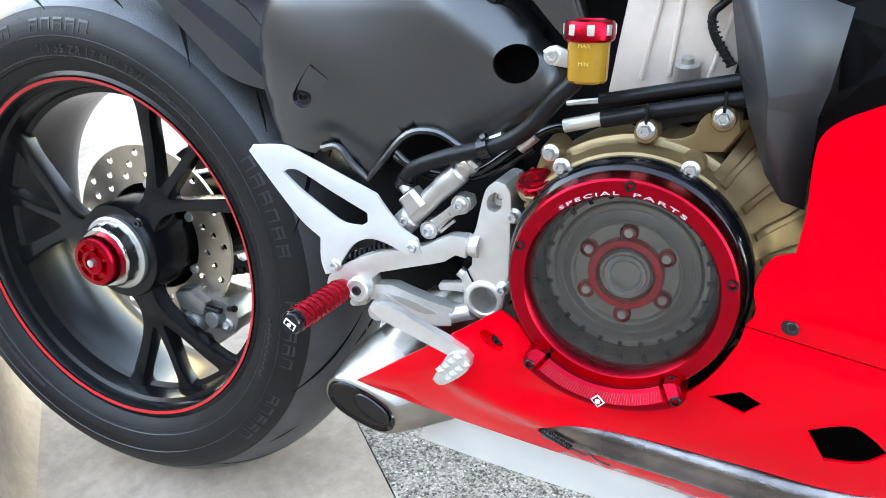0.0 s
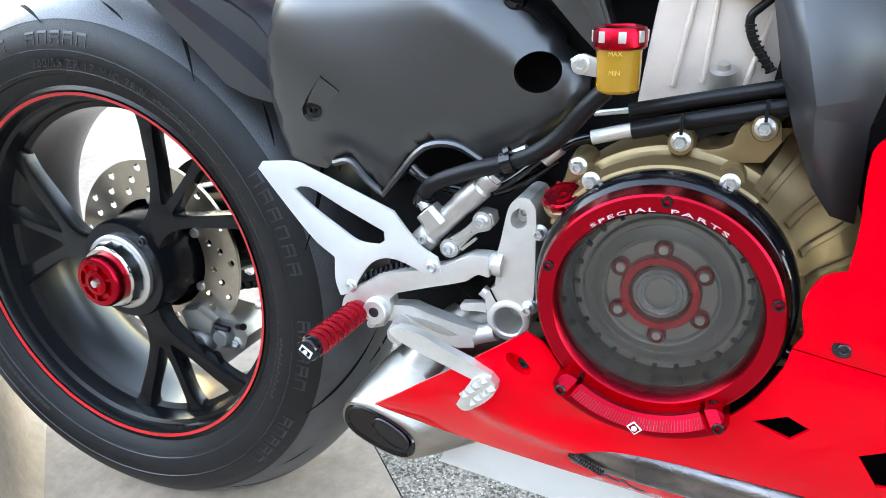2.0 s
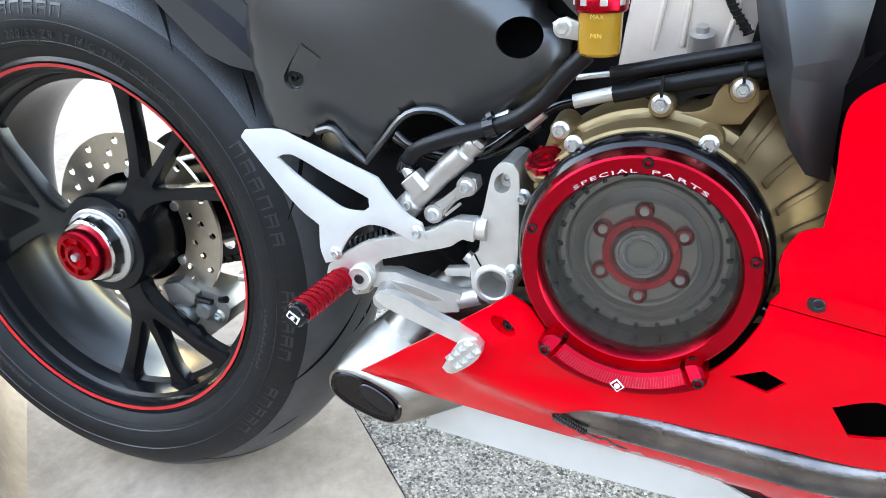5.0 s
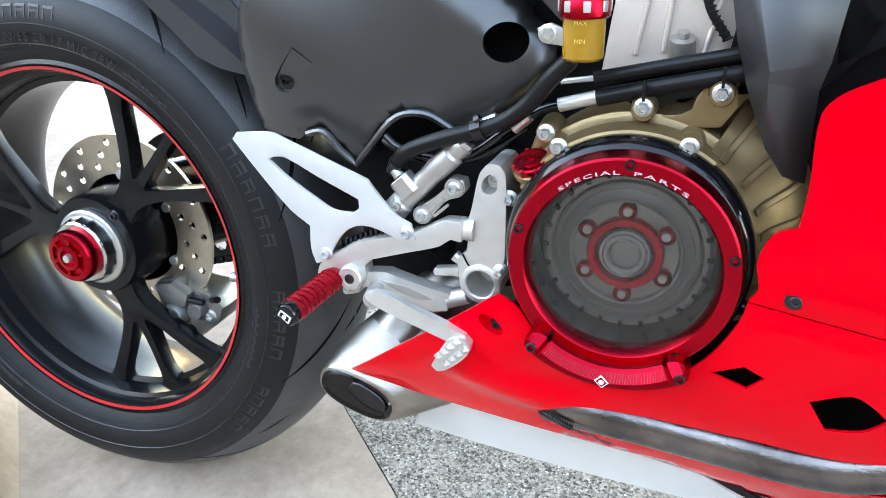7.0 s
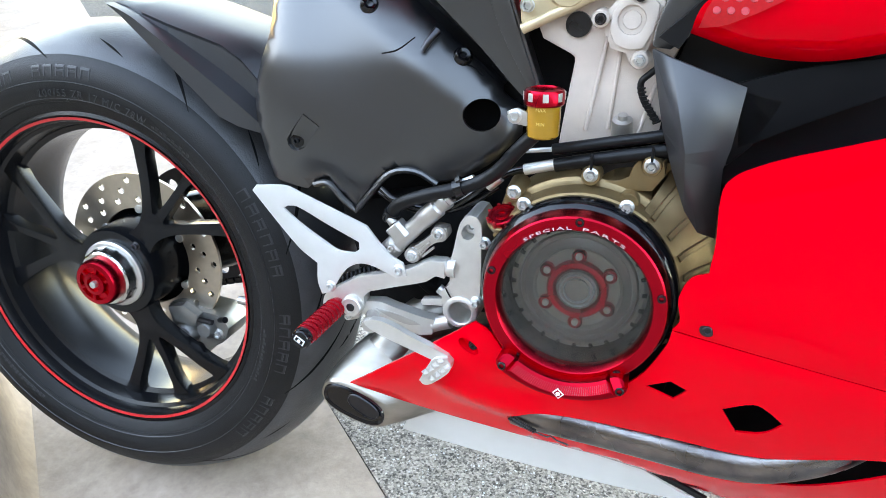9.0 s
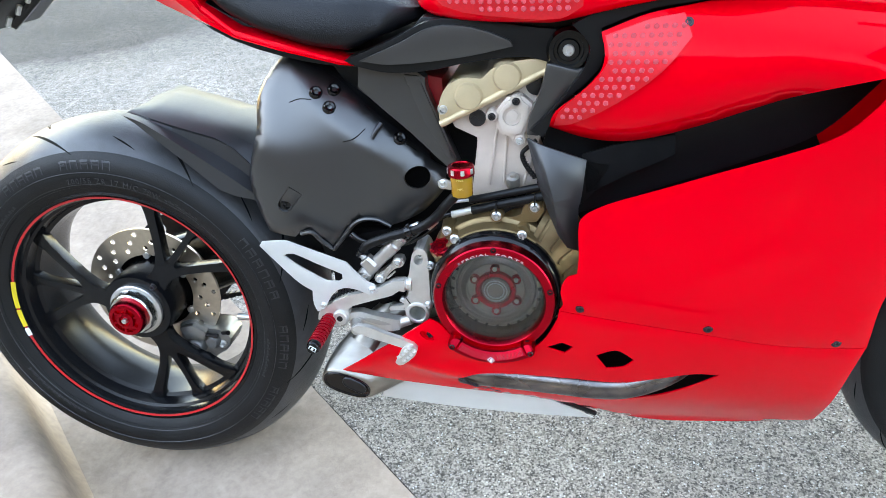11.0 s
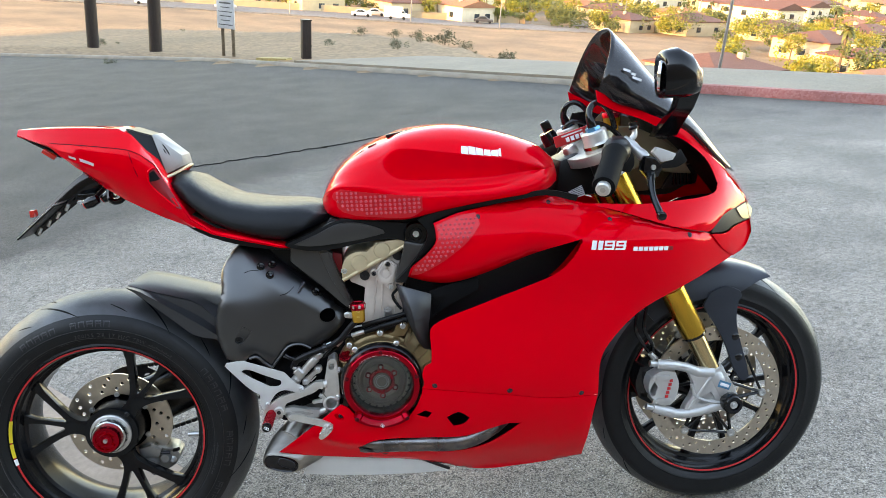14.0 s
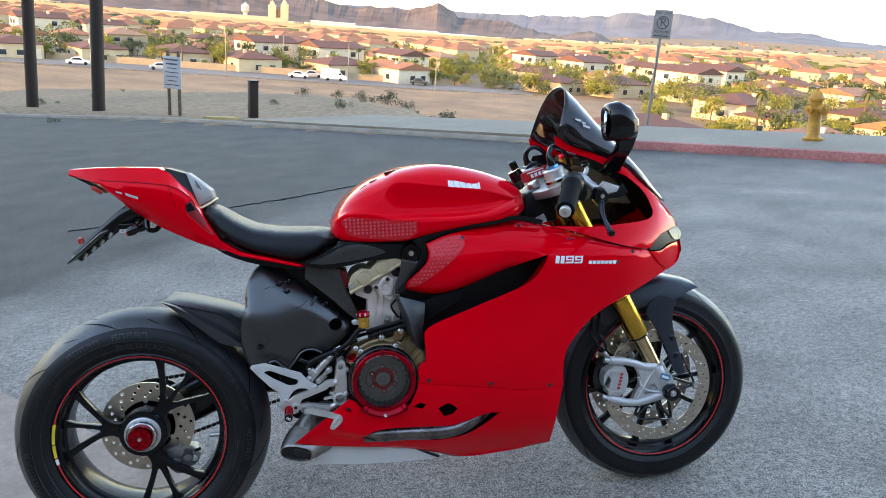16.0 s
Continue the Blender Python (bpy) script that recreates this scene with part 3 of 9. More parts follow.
rc = part("rear_caliper", slab([(0.038, 0.262), (0.060, 0.268), (0.082, 0.258), (0.118, 0.252), (0.132, 0.236), (0.122, 0.214), (0.100, 0.200), (0.085, 0.184), (0.062, 0.188), (0.040, 0.216)], -0.012, 0.040, 0.010), REARCAL, moto, "grey cast rear brake caliper")
part("caliper_bridge", slab([(0.042, 0.264), (0.070, 0.270), (0.094, 0.256), (0.086, 0.236), (0.050, 0.240)], -0.026, -0.010, 0.006), REARCAL, rc)
part("caliper_cylinder", lathe([(0, 0.016), (0.013, 0.016), (0.017, 0.010), (0.0185, -0.01), (0, -0.01)], (0.066, -0.012, 0.222), (0, -1, 0), 24), REARCAL, rc)
part("caliper_cylinder", lathe([(0, 0.012), (0.010, 0.012), (0.014, 0.006), (0.0150, -0.01), (0, -0.01)], (0.098, -0.012, 0.232), (0, -1, 0), 24), REARCAL, rc)
part("pad_pin", tube([(0.050, -0.02, 0.252), (0.112, -0.02, 0.246)], 0.004, 8, 1), DARKSTEEL, rc)
hex_bolt((0.066, -0.030, 0.222), 0.007, 0.006, rc, CAST)
hex_bolt((0.114, -0.018, 0.224), 0.006, 0.006, rc, STEEL)
hex_bolt((0.080, -0.018, 0.198), 0.006, 0.006, rc, DARKSTEEL)
part("bleed_nipple", tube([(0.118, -0.01, 0.246), (0.132, -0.018, 0.252)], 0.0045, 10), DARKSTEEL, rc)
# single-sided swingarm, chain and sprocket on the far side
swing = part("swingarm", loft([ring_points(x, y, z, w, h, 3.0, 20) for x, y, z, w, h in ((-0.02, 0.075, 0.33, 0.035, 0.060), (0.06, 0.085, 0.345, 0.036, 0.066), (0.16, 0.095, 0.385, 0.036, 0.070), (0.28, 0.095, 0.420, 0.038, 0.060), (0.40, 0.06, 0.420, 0.055, 0.055), (0.52, 0.0, 0.405, 0.10, 0.050))]), BLACKSAT, moto, "black single-sided swingarm", 40)
part("sprocket", drilled_ring(0.05, 0.098, 0.125, 0.131, [(0.075, 2 * math.pi * k / 6) for k in range(6)], REAR, 0.010), DARKSTEEL, swing)
for z0, z1 in ((0.421, 0.452), (0.232, 0.366)):
    n = 34
    for k in range(n):
        u = k / n
        part("chain_link", box((0.02 + 0.50 * u, 0.128, z0 + (z1 - z0) * u), (0.0135, 0.014, 0.0105), 0.003, Matrix.Rotation(-math.atan2(z1 - z0, 0.5), 4, "Y")), DARKSTEEL, swing)
part("chain_adjuster", tube([(0.16, -0.02, 0.288), (0.215, -0.02, 0.285)], 0.006, 10), STEEL, swing)

FRONT = (1.437, 0.300)
FY = -0.02
fw, ftyre, fhub = wheel("front_wheel", 1.437, FY, 0.300, 0.300, 0.062, 0.0485, [radians(a) for a in (20, 92, 164, 236, 308)], radians(20), 0.036, 0.040, 0.010, "forged black front wheel with paired spokes", 2)
hl = []
for k in range(24):
    a = 2 * math.pi * k / 24
    hl += [(0.157, a), (0.147, a + 0.09), (0.138, a + 0.18)]
for side, y in ((-1, -0.082), (1, 0.034)):
    d = part("brake_disc", drilled_ring(0.130, 0.165, y - 0.0025, y + 0.0025, hl, FRONT, 0.0038, 96), DISC, fw, "drilled steel front brake disc", 30)
    for k in range(6):
        a, b = radians(-7 + 59.5 * k), radians(-7 + 59.5 * (k + 1))
        p, q = polar(FRONT, 0.121, a, y), polar(FRONT, 0.121, b, y)
        for o in (-0.62, 0.62):
            part("carrier_arm", tube([polar(FRONT, 0.040, a + o, y + 0.006), p], [0.0060, 0.0045], 8, 1, flat=0.8), BLACKSAT, d)
        if k % 2 == 0:
            part("carrier_brace", tube([p, q], 0.0042, 8, 1, flat=0.8), BLACKSAT, d)
        part("disc_bobbin", lathe([(0, 0.004), (0.004, 0.005), (0.005, 0.007), (0.0085, 0.007), (0.0105, 0.003), (0.0105, -0.003), (0, -0.003)], p, (0, -1, 0), 16), STEEL, d)
        part("disc_tab", slab([tuple(polar(FRONT, r_, a + s_, 0).xz) for r_, s_ in ((0.112, -0.09), (0.112, 0.09), (0.134, 0.13), (0.134, -0.13))], y - 0.0022, y + 0.0022, 0.001), DISC, d)
    part("disc_hub", lathe([(0.03, 0.004), (0.05, 0.004), (0.05, -0.004), (0.03, -0.004)], (1.437, y + 0.004, 0.300), (0, -1, 0), 32, close=True), BLACKSAT, d)
# ---- bodywork ----
side = table([.38, .6, .8, 1.0, 1.15, 1.3, 1.42, 1.54], [.17, .25, .34, .45, .6, .72, .80, .90],
             [[-.10, -.10, -.10, -.10, -.10, -.09, -.07, -.05], [-.168, -.165, -.160, -.155, -.15, -.11, -.08, -.06],
              [-.186, -.193, -.195, -.19, -.175, -.13, -.09, -.07], [-.18, -.20, -.215, -.212, -.195, -.15, -.11, -.07],
              [-.18, -.20, -.215, -.222, -.215, -.19, -.14, -.08], [-.17, -.19, -.21, -.228, -.232, -.205, -.15, -.07],
              [-.16, -.17, -.185, -.195, -.19, -.175, -.135, -.05], [-.14, -.14, -.14, -.14, -.14, -.14, -.11, -.03]])
SCOOP_UP = [(1.079, .733), (1.006, .711), (.941, .689), (.875, .666), (.809, .650), (.758, .652), (.707, .667)]
SCOOP_LO = [(.7447, .552), (.7521, .564), (.768, .5735), (.788, .582), (.8266, .5945), (.8645, .607), (.9015, .6195), (.9376, .631), (.975, .6435), (1.010, .6565), (1.027, .666), (1.040, .676), (1.056, .694), (1.0665, .708), (1.076, .7235)]


def fairing_depth(x, z):
    y = side(x, z)
    zl = float(np.interp(x, [p[0] for p in reversed(SCOOP_UP)], [p[1] for p in reversed(SCOOP_UP)]))
    if z > zl - 0.004 and x < 1.075:
        y += 0.034 * math.exp(-max(0, z - zl) / 0.030) * min(1, (1.075 - x) / 0.10)
    zc = float(np.interp(x, [.70, .863, .909, .986, 1.076, 1.284, 1.40], [.83, .793, .775, .760, .742, .722, .705]))
    if z > zc:
        y += 0.55 * (z - zc) * min(1.0, max(0.0, (x - .80) / .06))
    return y


FAIRING = ([(.768, .782), (.821, .800), (.865, .806), (.954, .815), (1.015, .820), (1.086, .802), (1.151, .783), (1.218, .760), (1.286, .736), (1.368, .715), (1.386, .708)]
           + [(1.456, .647), (1.373, .619), (1.289, .590), (1.216, .557), (1.157, .507), (1.122, .454), (1.117, .363)]
           + [(1.088, .364), (1.001, .371), (.905, .391), (.797, .411), (.720, .424)]
           + [(.725, .434), (.722, .455), (.730, .475), (.743, .481), (.745, .508)] + SCOOP_LO + SCOOP_UP
           + [(.715, .690), (.743, .714), (.766, .738), (.772, .757)])
BELLY = ([(.720, .4225), (.797, .4096), (.905, .3896), (1.001, .3696), (1.088, .3626), (1.117, .3616), (1.106, .299), (1.098, .228), (1.096, .178)]
         + [(1.018, .168), (.943, .164), (.870, .163), (.812, .172), (.769, .194), (.706, .2185), (.628, .2385), (.547, .2555), (.456, .2735), (.3935, .2905)]
         + [(.430, .318), (.466, .3445), (.503, .3715), (.5404, .3980), (.556, .389), (.575, .365), (.600, .348), (.634, .338), (.665, .343), (.695, .367), (.716, .405)])
SLOT = [(.5675, .2850), (.588, .2969), (.6065, .3031), (.645, .3043), (.695, .2995), (.743, .2942), (.789, .2903), (.8156, .2907), (.8526, .2995), (.905, .313), (.938, .311), (.906, .286), (.868, .262), (.8445, .2530), (.8185, .2480), (.772, .2465), (.723, .2515), (.688, .2565), (.646, .2585), (.592, .2665)]
OPEN_A = [(.770, .347), (.795, .358), (.808, .352), (.822, .339), (.808, .325), (.785, .321)]
OPEN_B = [(.702, .360), (.724, .370), (.739, .362), (.728, .350)]
POCKET = [(.5345 + .0115 * math.cos(a) * .82 + .0062 * math.sin(a) * .57, .3715 - .0115 * math.cos(a) * .57 + .0062 * math.sin(a) * .82) for a in np.linspace(0, 2 * math.pi, 15)[:-1]]


def belly_depth(x, z):
    """The lower fairing, with the blade that stands proud above the fold."""
    y = side(x, z) + .001
    zf = float(np.interp(x, [.44, .492, .514, .534, .555, .575, .62, .70, .80], [.338, .3177, .3064, .2974, .2892, .284, .282, .282, .290]))
    d = z - zf
    rise = min(1.0, max(0.0, (d + .008) / .020))
    rise = rise * rise * (3 - 2 * rise)
    y -= .0105 * rise * math.exp(-max(0.0, d) / .050) * min(1.0, max(0.0, (x - .455) / .05)) * min(1.0, max(0.0, (.74 - x) / .14))
    low = min(1.0, max(0.0, (.325 - z) / .055))
    y += .010 * low * low * (3 - 2 * low) * min(1.0, max(0.0, (.78 - x) / .12))
    y += .0060 * math.exp(-((x - .585) / .045) ** 2 - ((z - .325) / .016) ** 2)
    return y


for mirror in (False, True):
    fp = part("side_fairing", shell(FAIRING, fairing_depth, 0.003, 0.016, (), 5, 50, 0.002, mirror), RED, moto, "glossy red side fairing panel", 50)
    bp = part("belly_fairing", shell(BELLY, belly_depth, 0.003, 0.0095, (SLOT, OPEN_A, OPEN_B, POCKET), 5, 50, 0.002, mirror), RED, moto, "glossy red lower fairing with vent openings", 50)
    part("scoop_lining", shell([(.70, .64), (.72, .70), (.80, .69), (.95, .72), (1.08, .745), (1.10, .72), (1.03, .645), (.95, .61), (.85, .575), (.74, .535), (.69, .58)], lambda x, z: -0.150 + 0.10 * (1.1 - x) * 0.3, 0.004, 0.05, mirror=mirror), BLACK, fp, "black air duct lining")
    # Black sheet behind the openings; the shade inside is put into its colour.
    part("lining_shade", shell([(.70, .20), (.74, .42), (.76, .56), (.90, .60), (1.05, .62), (1.10, .50), (1.09, .30), (1.08, .20), (.90, .18)], lambda x, z: -0.070, 0.004, 0.06, mirror=mirror), DARK, bp, "black sheet for the shaded inside of the fairing")
    # Black strip added behind the seam keeps the gap as dark as shade.
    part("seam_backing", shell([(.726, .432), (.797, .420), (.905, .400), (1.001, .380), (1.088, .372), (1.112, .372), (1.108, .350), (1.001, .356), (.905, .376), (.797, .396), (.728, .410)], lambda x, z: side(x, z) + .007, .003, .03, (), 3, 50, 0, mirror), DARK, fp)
# clear grip pads with raised dots on the fairing
PAD = [(.772, .779), (.821, .795), (.858, .800), (.866, .776), (.835, .740), (.787, .705), (.734, .676), (.713, .672), (.721, .694), (.747, .718), (.770, .742), (.776, .758)]
pad = part("grip_pad", shell(PAD, lambda x, z: fairing_depth(x, z) - 0.0036, 0.0006, 0.010, (), 3), FILM, moto, "clear grip pad with raised dots")
for i in range(34):
    for j in range(34):
        x, z = 0.705 + i * 0.0098 + 0.0049 * (j % 2), 0.668 + j * 0.0092
        if inside((x, z), PAD) and edge_distance((x, z), PAD) > 0.004:
            part("grip_dot", lathe([(0.0032, 0.0), (0.0027, 0.0013), (0.0, 0.0017)], (x, fairing_depth(x, z) - 0.0036, z), (0, -1, 0), 8), DECAL, pad)
# fairing bolts
for x, z in ((.862, .791), (1.022, .806), (1.147, .764), (1.324, .718)):
    hex_bolt((x, fairing_depth(x, z) - 0.002, z), 0.0040, 0.0035, moto, DARKSTEEL, (0, -0.9, 0.4), 1.5, "fairing_bolt", sides=18)
for x, z in ((.912, .402), (1.076, .375), (.748, .430)):
    hex_bolt((x, side(x, z) - 0.0022, z), 0.0042, 0.0035, moto, DARKSTEEL, (0, -1, 0), 1.55, "fairing_bolt", sides=18)
part("bolt_cup", loft([[(.5345 + k * (u - .5345), side(.5345, .3715) + d, .3715 + k * (v - .3715)) for u, v in POCKET] for k, d in ((1.04, .002), (.92, .005), (.78, .0075))], caps=False), RED, moto)
part("cup_floor", slab([(.5345 + .95 * (u - .5345), .3715 + .95 * (v - .3715)) for u, v in POCKET], side(.5345, .3715) + .0078, side(.5345, .3715) + .0100, 0), RED, moto)
hex_bolt((.5378, side(.5353, .370) + .0030, .3692), .0038, .005, moto, DARKSTEEL, (0, -1, 0), 1.5, "fairing_bolt", sides=18)
# black strip under the tank and round the pivot
part("frame_strip", shell([(.735, .790), (.769, .804), (.821, .815), (.887, .822), (.953, .830), (1.02, .834), (1.085, .818), (1.08, .806), (1.015, .823), (.954, .818), (.865, .809), (.821, .803), (.768, .785), (.772, .757), (.766, .738), (.743, .714), (.715, .690), (.707, .667), (.700, .655), (.684, .664), (.712, .690), (.738, .722), (.752, .745), (.755, .765)], lambda x, z: -0.176, 0.012, 0.03), BLACK, moto, "matt black trim strip")
# air shield between the cylinder and fairing
SHIELD = {"a": (.6810, -.176, .6545), "b": (.6965, -.188, .6495), "c": (.7535, -.192, .6300), "d": (.7480, -.192, .5830), "e": (.7440, -.190, .5650), "f": (.7450, -.186, .5040), "g": (.7310, -.186, .5080), "h": (.7190, -.181, .5240), "i": (.7060, -.174, .5560), "j": (.6950, -.172, .5900), "k": (.7145, -.194, .5760), "l": (.7150, -.188, .5680)}
bm = bmesh.new()
sv = {k: bm.verts.new(v) for k, v in SHIELD.items()}
for f in ("abkj", "jkli", "ilh", "bcdk", "kdel", "lef", "lfgh"):
    bm.faces.new([sv[k] for k in f])
bmesh.ops.recalc_face_normals(bm, faces=bm.faces)
shield = part("radiator_shield", bm, SHIELDBLACK, moto, "folded satin black air shield", 14)
so = shield.modifiers.new("thickness", "SOLIDIFY")
so.thickness, so.offset = .003, 0
part("shield_strap", slab([(.7509, .6256), (.7851, .6185), (.7769, .6017), (.7628, .5786), (.7461, .5614)], -.172, -.166, .002, 3, 30), BLACK, shield)
part("shield_link", slab([(.748, .630), (.800, .645), (.86, .655), (.86, .628), (.80, .60), (.752, .575)], -0.172, -0.166, 0.002), DARK, shield)

# ---- tank ----
def tank_half(x, zt, zb, w, belt):
    """Right half section from the top to the base: shoulder, hollow flank, flared belt."""
    c1 = float(np.interp(x, [.66, .739, .843, .932, .98, 1.02], [.950, .940, .924, .908, .895, .882]))
    c1 = min(c1, zt - .022)
    f = min(1.0, max(0.0, (x - .630) / .10))
    f = f * f * (3 - 2 * f)
    mid = (c1 + belt) / 2
    hollow = [(0, zt), (w * .50, zt - .004), (w * .74, (zt + c1) / 2 + .003), (w * .865, c1 + .003), (w * .878, c1 - .006), (w * .850, mid), (w * .880, belt + .010), (w * 1.0, belt - .008), (w * .97, zb + .004), (w * .80, zb)]
    h = zt - belt
    full = [(0, zt), (w * .42, zt - .05 * h), (w * .68, zt - .18 * h), (w * .80, zt - .34 * h), (w * .85, zt - .45 * h), (w * .92, zt - .66 * h), (w * .985, belt + .010), (w, belt - .002), (w * .95, zb + .004), (w * .80, zb)]
    return [(p[0] * (1 - f) + q[0] * f, p[1] * (1 - f) + q[1] * f) for p, q in zip(full, hollow)]


def tank_ring(x, zt, zb, w, belt):
    p = [Vector(q) for q in tank_half(x, zt, zb, w, belt)]
    half = []
    for i in range(len(p) - 1):
        p0, p1, p2, p3 = p[max(i - 1, 0)], p[i], p[i + 1], p[min(i + 2, len(p) - 1)]
        for u in (0, .25, .5, .75):
            half.append(0.5 * (2 * p1 + (p2 - p0) * u + (2 * p0 - 5 * p1 + 4 * p2 - p3) * u * u + (3 * p1 - p0 - 3 * p2 + p3) * u ** 3))
    half.append(p[-1])
    return [(x, -a, b) for a, b in half] + [(x, a, b) for a, b in reversed(half[1:])]


TANK = [(.532, .835, .815, .075, .828), (.545, .868, .806, .115, .845), (.576, .908, .800, .150, .862), (.628, .945, .796, .172, .862), (.685, .967, .794, .184, .856), (.721, .978, .794, .189, .852), (.790, .984, .806, .194, .850),
        (.856, .979, .815, .195, .848), (.927, .963, .822, .190, .850), (.985, .943, .826, .178, .860), (1.025, .925, .832, .158, .868), (1.052, .900, .842, .120, .868)]
tk = np.array(TANK)
fine = []
for k in range(45):
    s = k / 44 * (len(TANK) - 1)
    i = min(int(s), len(TANK) - 2)
    p0, p1, p2, p3 = tk[max(i - 1, 0)], tk[i], tk[i + 1], tk[min(i + 2, len(TANK) - 1)]
    u = s - i
    fine.append(0.5 * (2 * p1 + (p2 - p0) * u + (2 * p0 - 5 * p1 + 4 * p2 - p3) * u * u + (3 * p1 - p0 - 3 * p2 + p3) * u ** 3))
tank = part("fuel_tank", loft([tank_ring(*map(float, r)) for r in fine]), RED, moto, "glossy red sculpted fuel tank", 60)


def tank_side(x, z):
    """y of the tank's right flank at x, z."""
    half = tank_half(x, *[float(np.interp(x, tk[:, 0], tk[:, k])) for k in range(1, 5)])
    return -float(np.interp(z, [q[1] for q in reversed(half)], [q[0] for q in reversed(half)]))


TPAD = [(.558, .846), (.562, .866), (.62, .858), (.671, .851), (.748, .842), (.747, .812), (.722, .799), (.66, .801), (.58, .814)]
tpad = part("grip_pad", shell(TPAD, lambda x, z: tank_side(x, z) - 0.0042, 0.0006, 0.010, (), 3), FILM, tank, "clear tank grip pad with raised dots")
for i in range(20):
    for j in range(8):
        x, z = 0.560 + i * 0.0100, 0.802 + j * 0.0088
        if inside((x, z), TPAD) and edge_distance((x, z), TPAD) > 0.004:
            part("grip_dot", lathe([(0.0034, 0.0), (0.0028, 0.0012), (0.0, 0.0015)], (x, tank_side(x, z) - 0.0044, z), (0, -1, 0), 8), DECAL, tpad)
# maker's wordmark as plain blocks
WORD = ((.8370, .9325), (.9320, .9195))
for k in range(6):
    x = WORD[0][0] + (WORD[1][0] - WORD[0][0]) * k / 5.9
    z = WORD[0][1] + (WORD[1][1] - WORD[0][1]) * k / 5.9
    q = [(x, z - .0085), (x + .0150, z - .0120), (x + .0160, z + .0040), (x + .0010, z + .0075)]
    if k == 5:
        q = [(x, z - .0085), (x + .0055, z - .0098), (x + .0065, z + .0062), (x + .0010, z + .0075)]
    part("wordmark_block", shell(q, lambda a, b: tank_side(a, b) - 0.0024, 0.0010, 0.004, (), 1), WHITE, tank, "white wordmark block")
# black tank-top vents
for k, (x, y) in enumerate(((.585, -.085), (.624, -.085), (.652, -.085), (.712, -.080))):
    z = float(np.interp(x, tk[:, 0], tk[:, 1]))
    part("tank_vent", box((x, y, z - 0.012 + 0.0025 * k), (0.050 if k == 0 else 0.022 if k < 3 else 0.06, 0.020, 0.007), 0.003, Matrix.Rotation(radians(-42 + 11 * k), 4, "Y")), BLACKGLOSS, tank, "black rubber tank strip")

# ---- seat and tail ----
def seat_ring(x, zt, zb, w):
    half = smooth_loop([(0, zt), (w * 0.55, zt - 0.003), (w * 0.88, zt - 0.016), (w, zt - 0.045 if zt - zb > 0.06 else (zt + zb) / 2), (w * 0.97, zb + 0.004), (w * 0.8, zb)], 4, 80, closed=False)
    return [(x, -a, b) for a, b in half] + [(x, a, b) for a, b in reversed(half[1:])]


SEAT_ROWS = [(.200, .905, .890, .055), (.212, .914, .878, .085), (.232, .917, .862, .105), (.255, .906, .843, .118), (.290, .880, .812, .130), (.335, .856, .790, .138), (.400, .842, .768, .140), (.450, .838, .760, .136), (.505, .833, .778, .120), (.545, .824, .790, .095)]
sr = np.array(SEAT_ROWS)
xs_ = np.linspace(.200, .545, 26)
seat = part("rider_seat", loft([seat_ring(float(x), *[float(np.interp(x, sr[:, 0], sr[:, k])) for k in (1, 2, 3)]) for x in xs_]), SEAT, moto, "black vinyl rider seat", 60)


# stations of the tail: x, top height and half width, crease, lower crease, keel
TAIL_X = (-.115, -.075, -.034, -.015, .014, .060, .110, .137, .161, .188, .216, .253, .300, .360, .440, .500)
TAIL_ZT = (1.026, 1.027, 1.027, 1.026, 1.025, 1.022, 1.018, 1.001, .974, .944, .889, .824, .792, .776, .751, .738)
TAIL_WT = (.016, .034, .044, .048, .052, .056, .060, .066, .080, .092, .104, .113, .128, .137, .135, .121)
TAIL_ZS = (1.018, 1.006, .996, .994, .991, .985, .978, .973, .962, .940, .884, .820, .789, .773, .749, .737)
TAIL_WS = (.022, .044, .061, .067, .075, .085, .095, .098, .102, .105, .109, .117, .131, .140, .137, .122)
TAIL_ZL = (1.015, 1.001, .986, .967, .953, .935, .920, .914, .902, .880, .855, .815, .785, .769, .747, .7365)
TAIL_WL = (.022, .044, .061, .066, .075, .087, .098, .102, .107, .111, .115, .121, .133, .141, .138, .1225)
TAIL_ZB = (1.011, .998, .984, .960, .928, .891, .860, .846, .834, .821, .810, .796, .783, .766, .744, .735)
TAIL_WB = (.014, .024, .034, .036, .043, .053, .066, .074, .081, .089, .098, .110, .124, .133, .132, .119)


def tail_half(x):
    zt, wt, zs, ws, zl, wl, zb, wb = [float(np.interp(x, TAIL_X, t)) for t in (TAIL_ZT, TAIL_WT, TAIL_ZS, TAIL_WS, TAIL_ZL, TAIL_WL, TAIL_ZB, TAIL_WB)]
    return [(0, zt + .003), (wt * .8, zt + .002), (wt, zt), (ws - .001, zs + .0012), (ws, zs - .0012), ((ws + wl) / 2 + .0035, (zs + zl) / 2), (wl, zl), ((wl + wb) / 2 + .005, (zl + zb) / 2), (wb, zb + .003), (wb * .8, zb), (0, zb)]


def tail_y(x, z):
    h = tail_half(x)
    return -float(np.interp(z, [q[1] for q in reversed(h)], [q[0] for q in reversed(h)]))


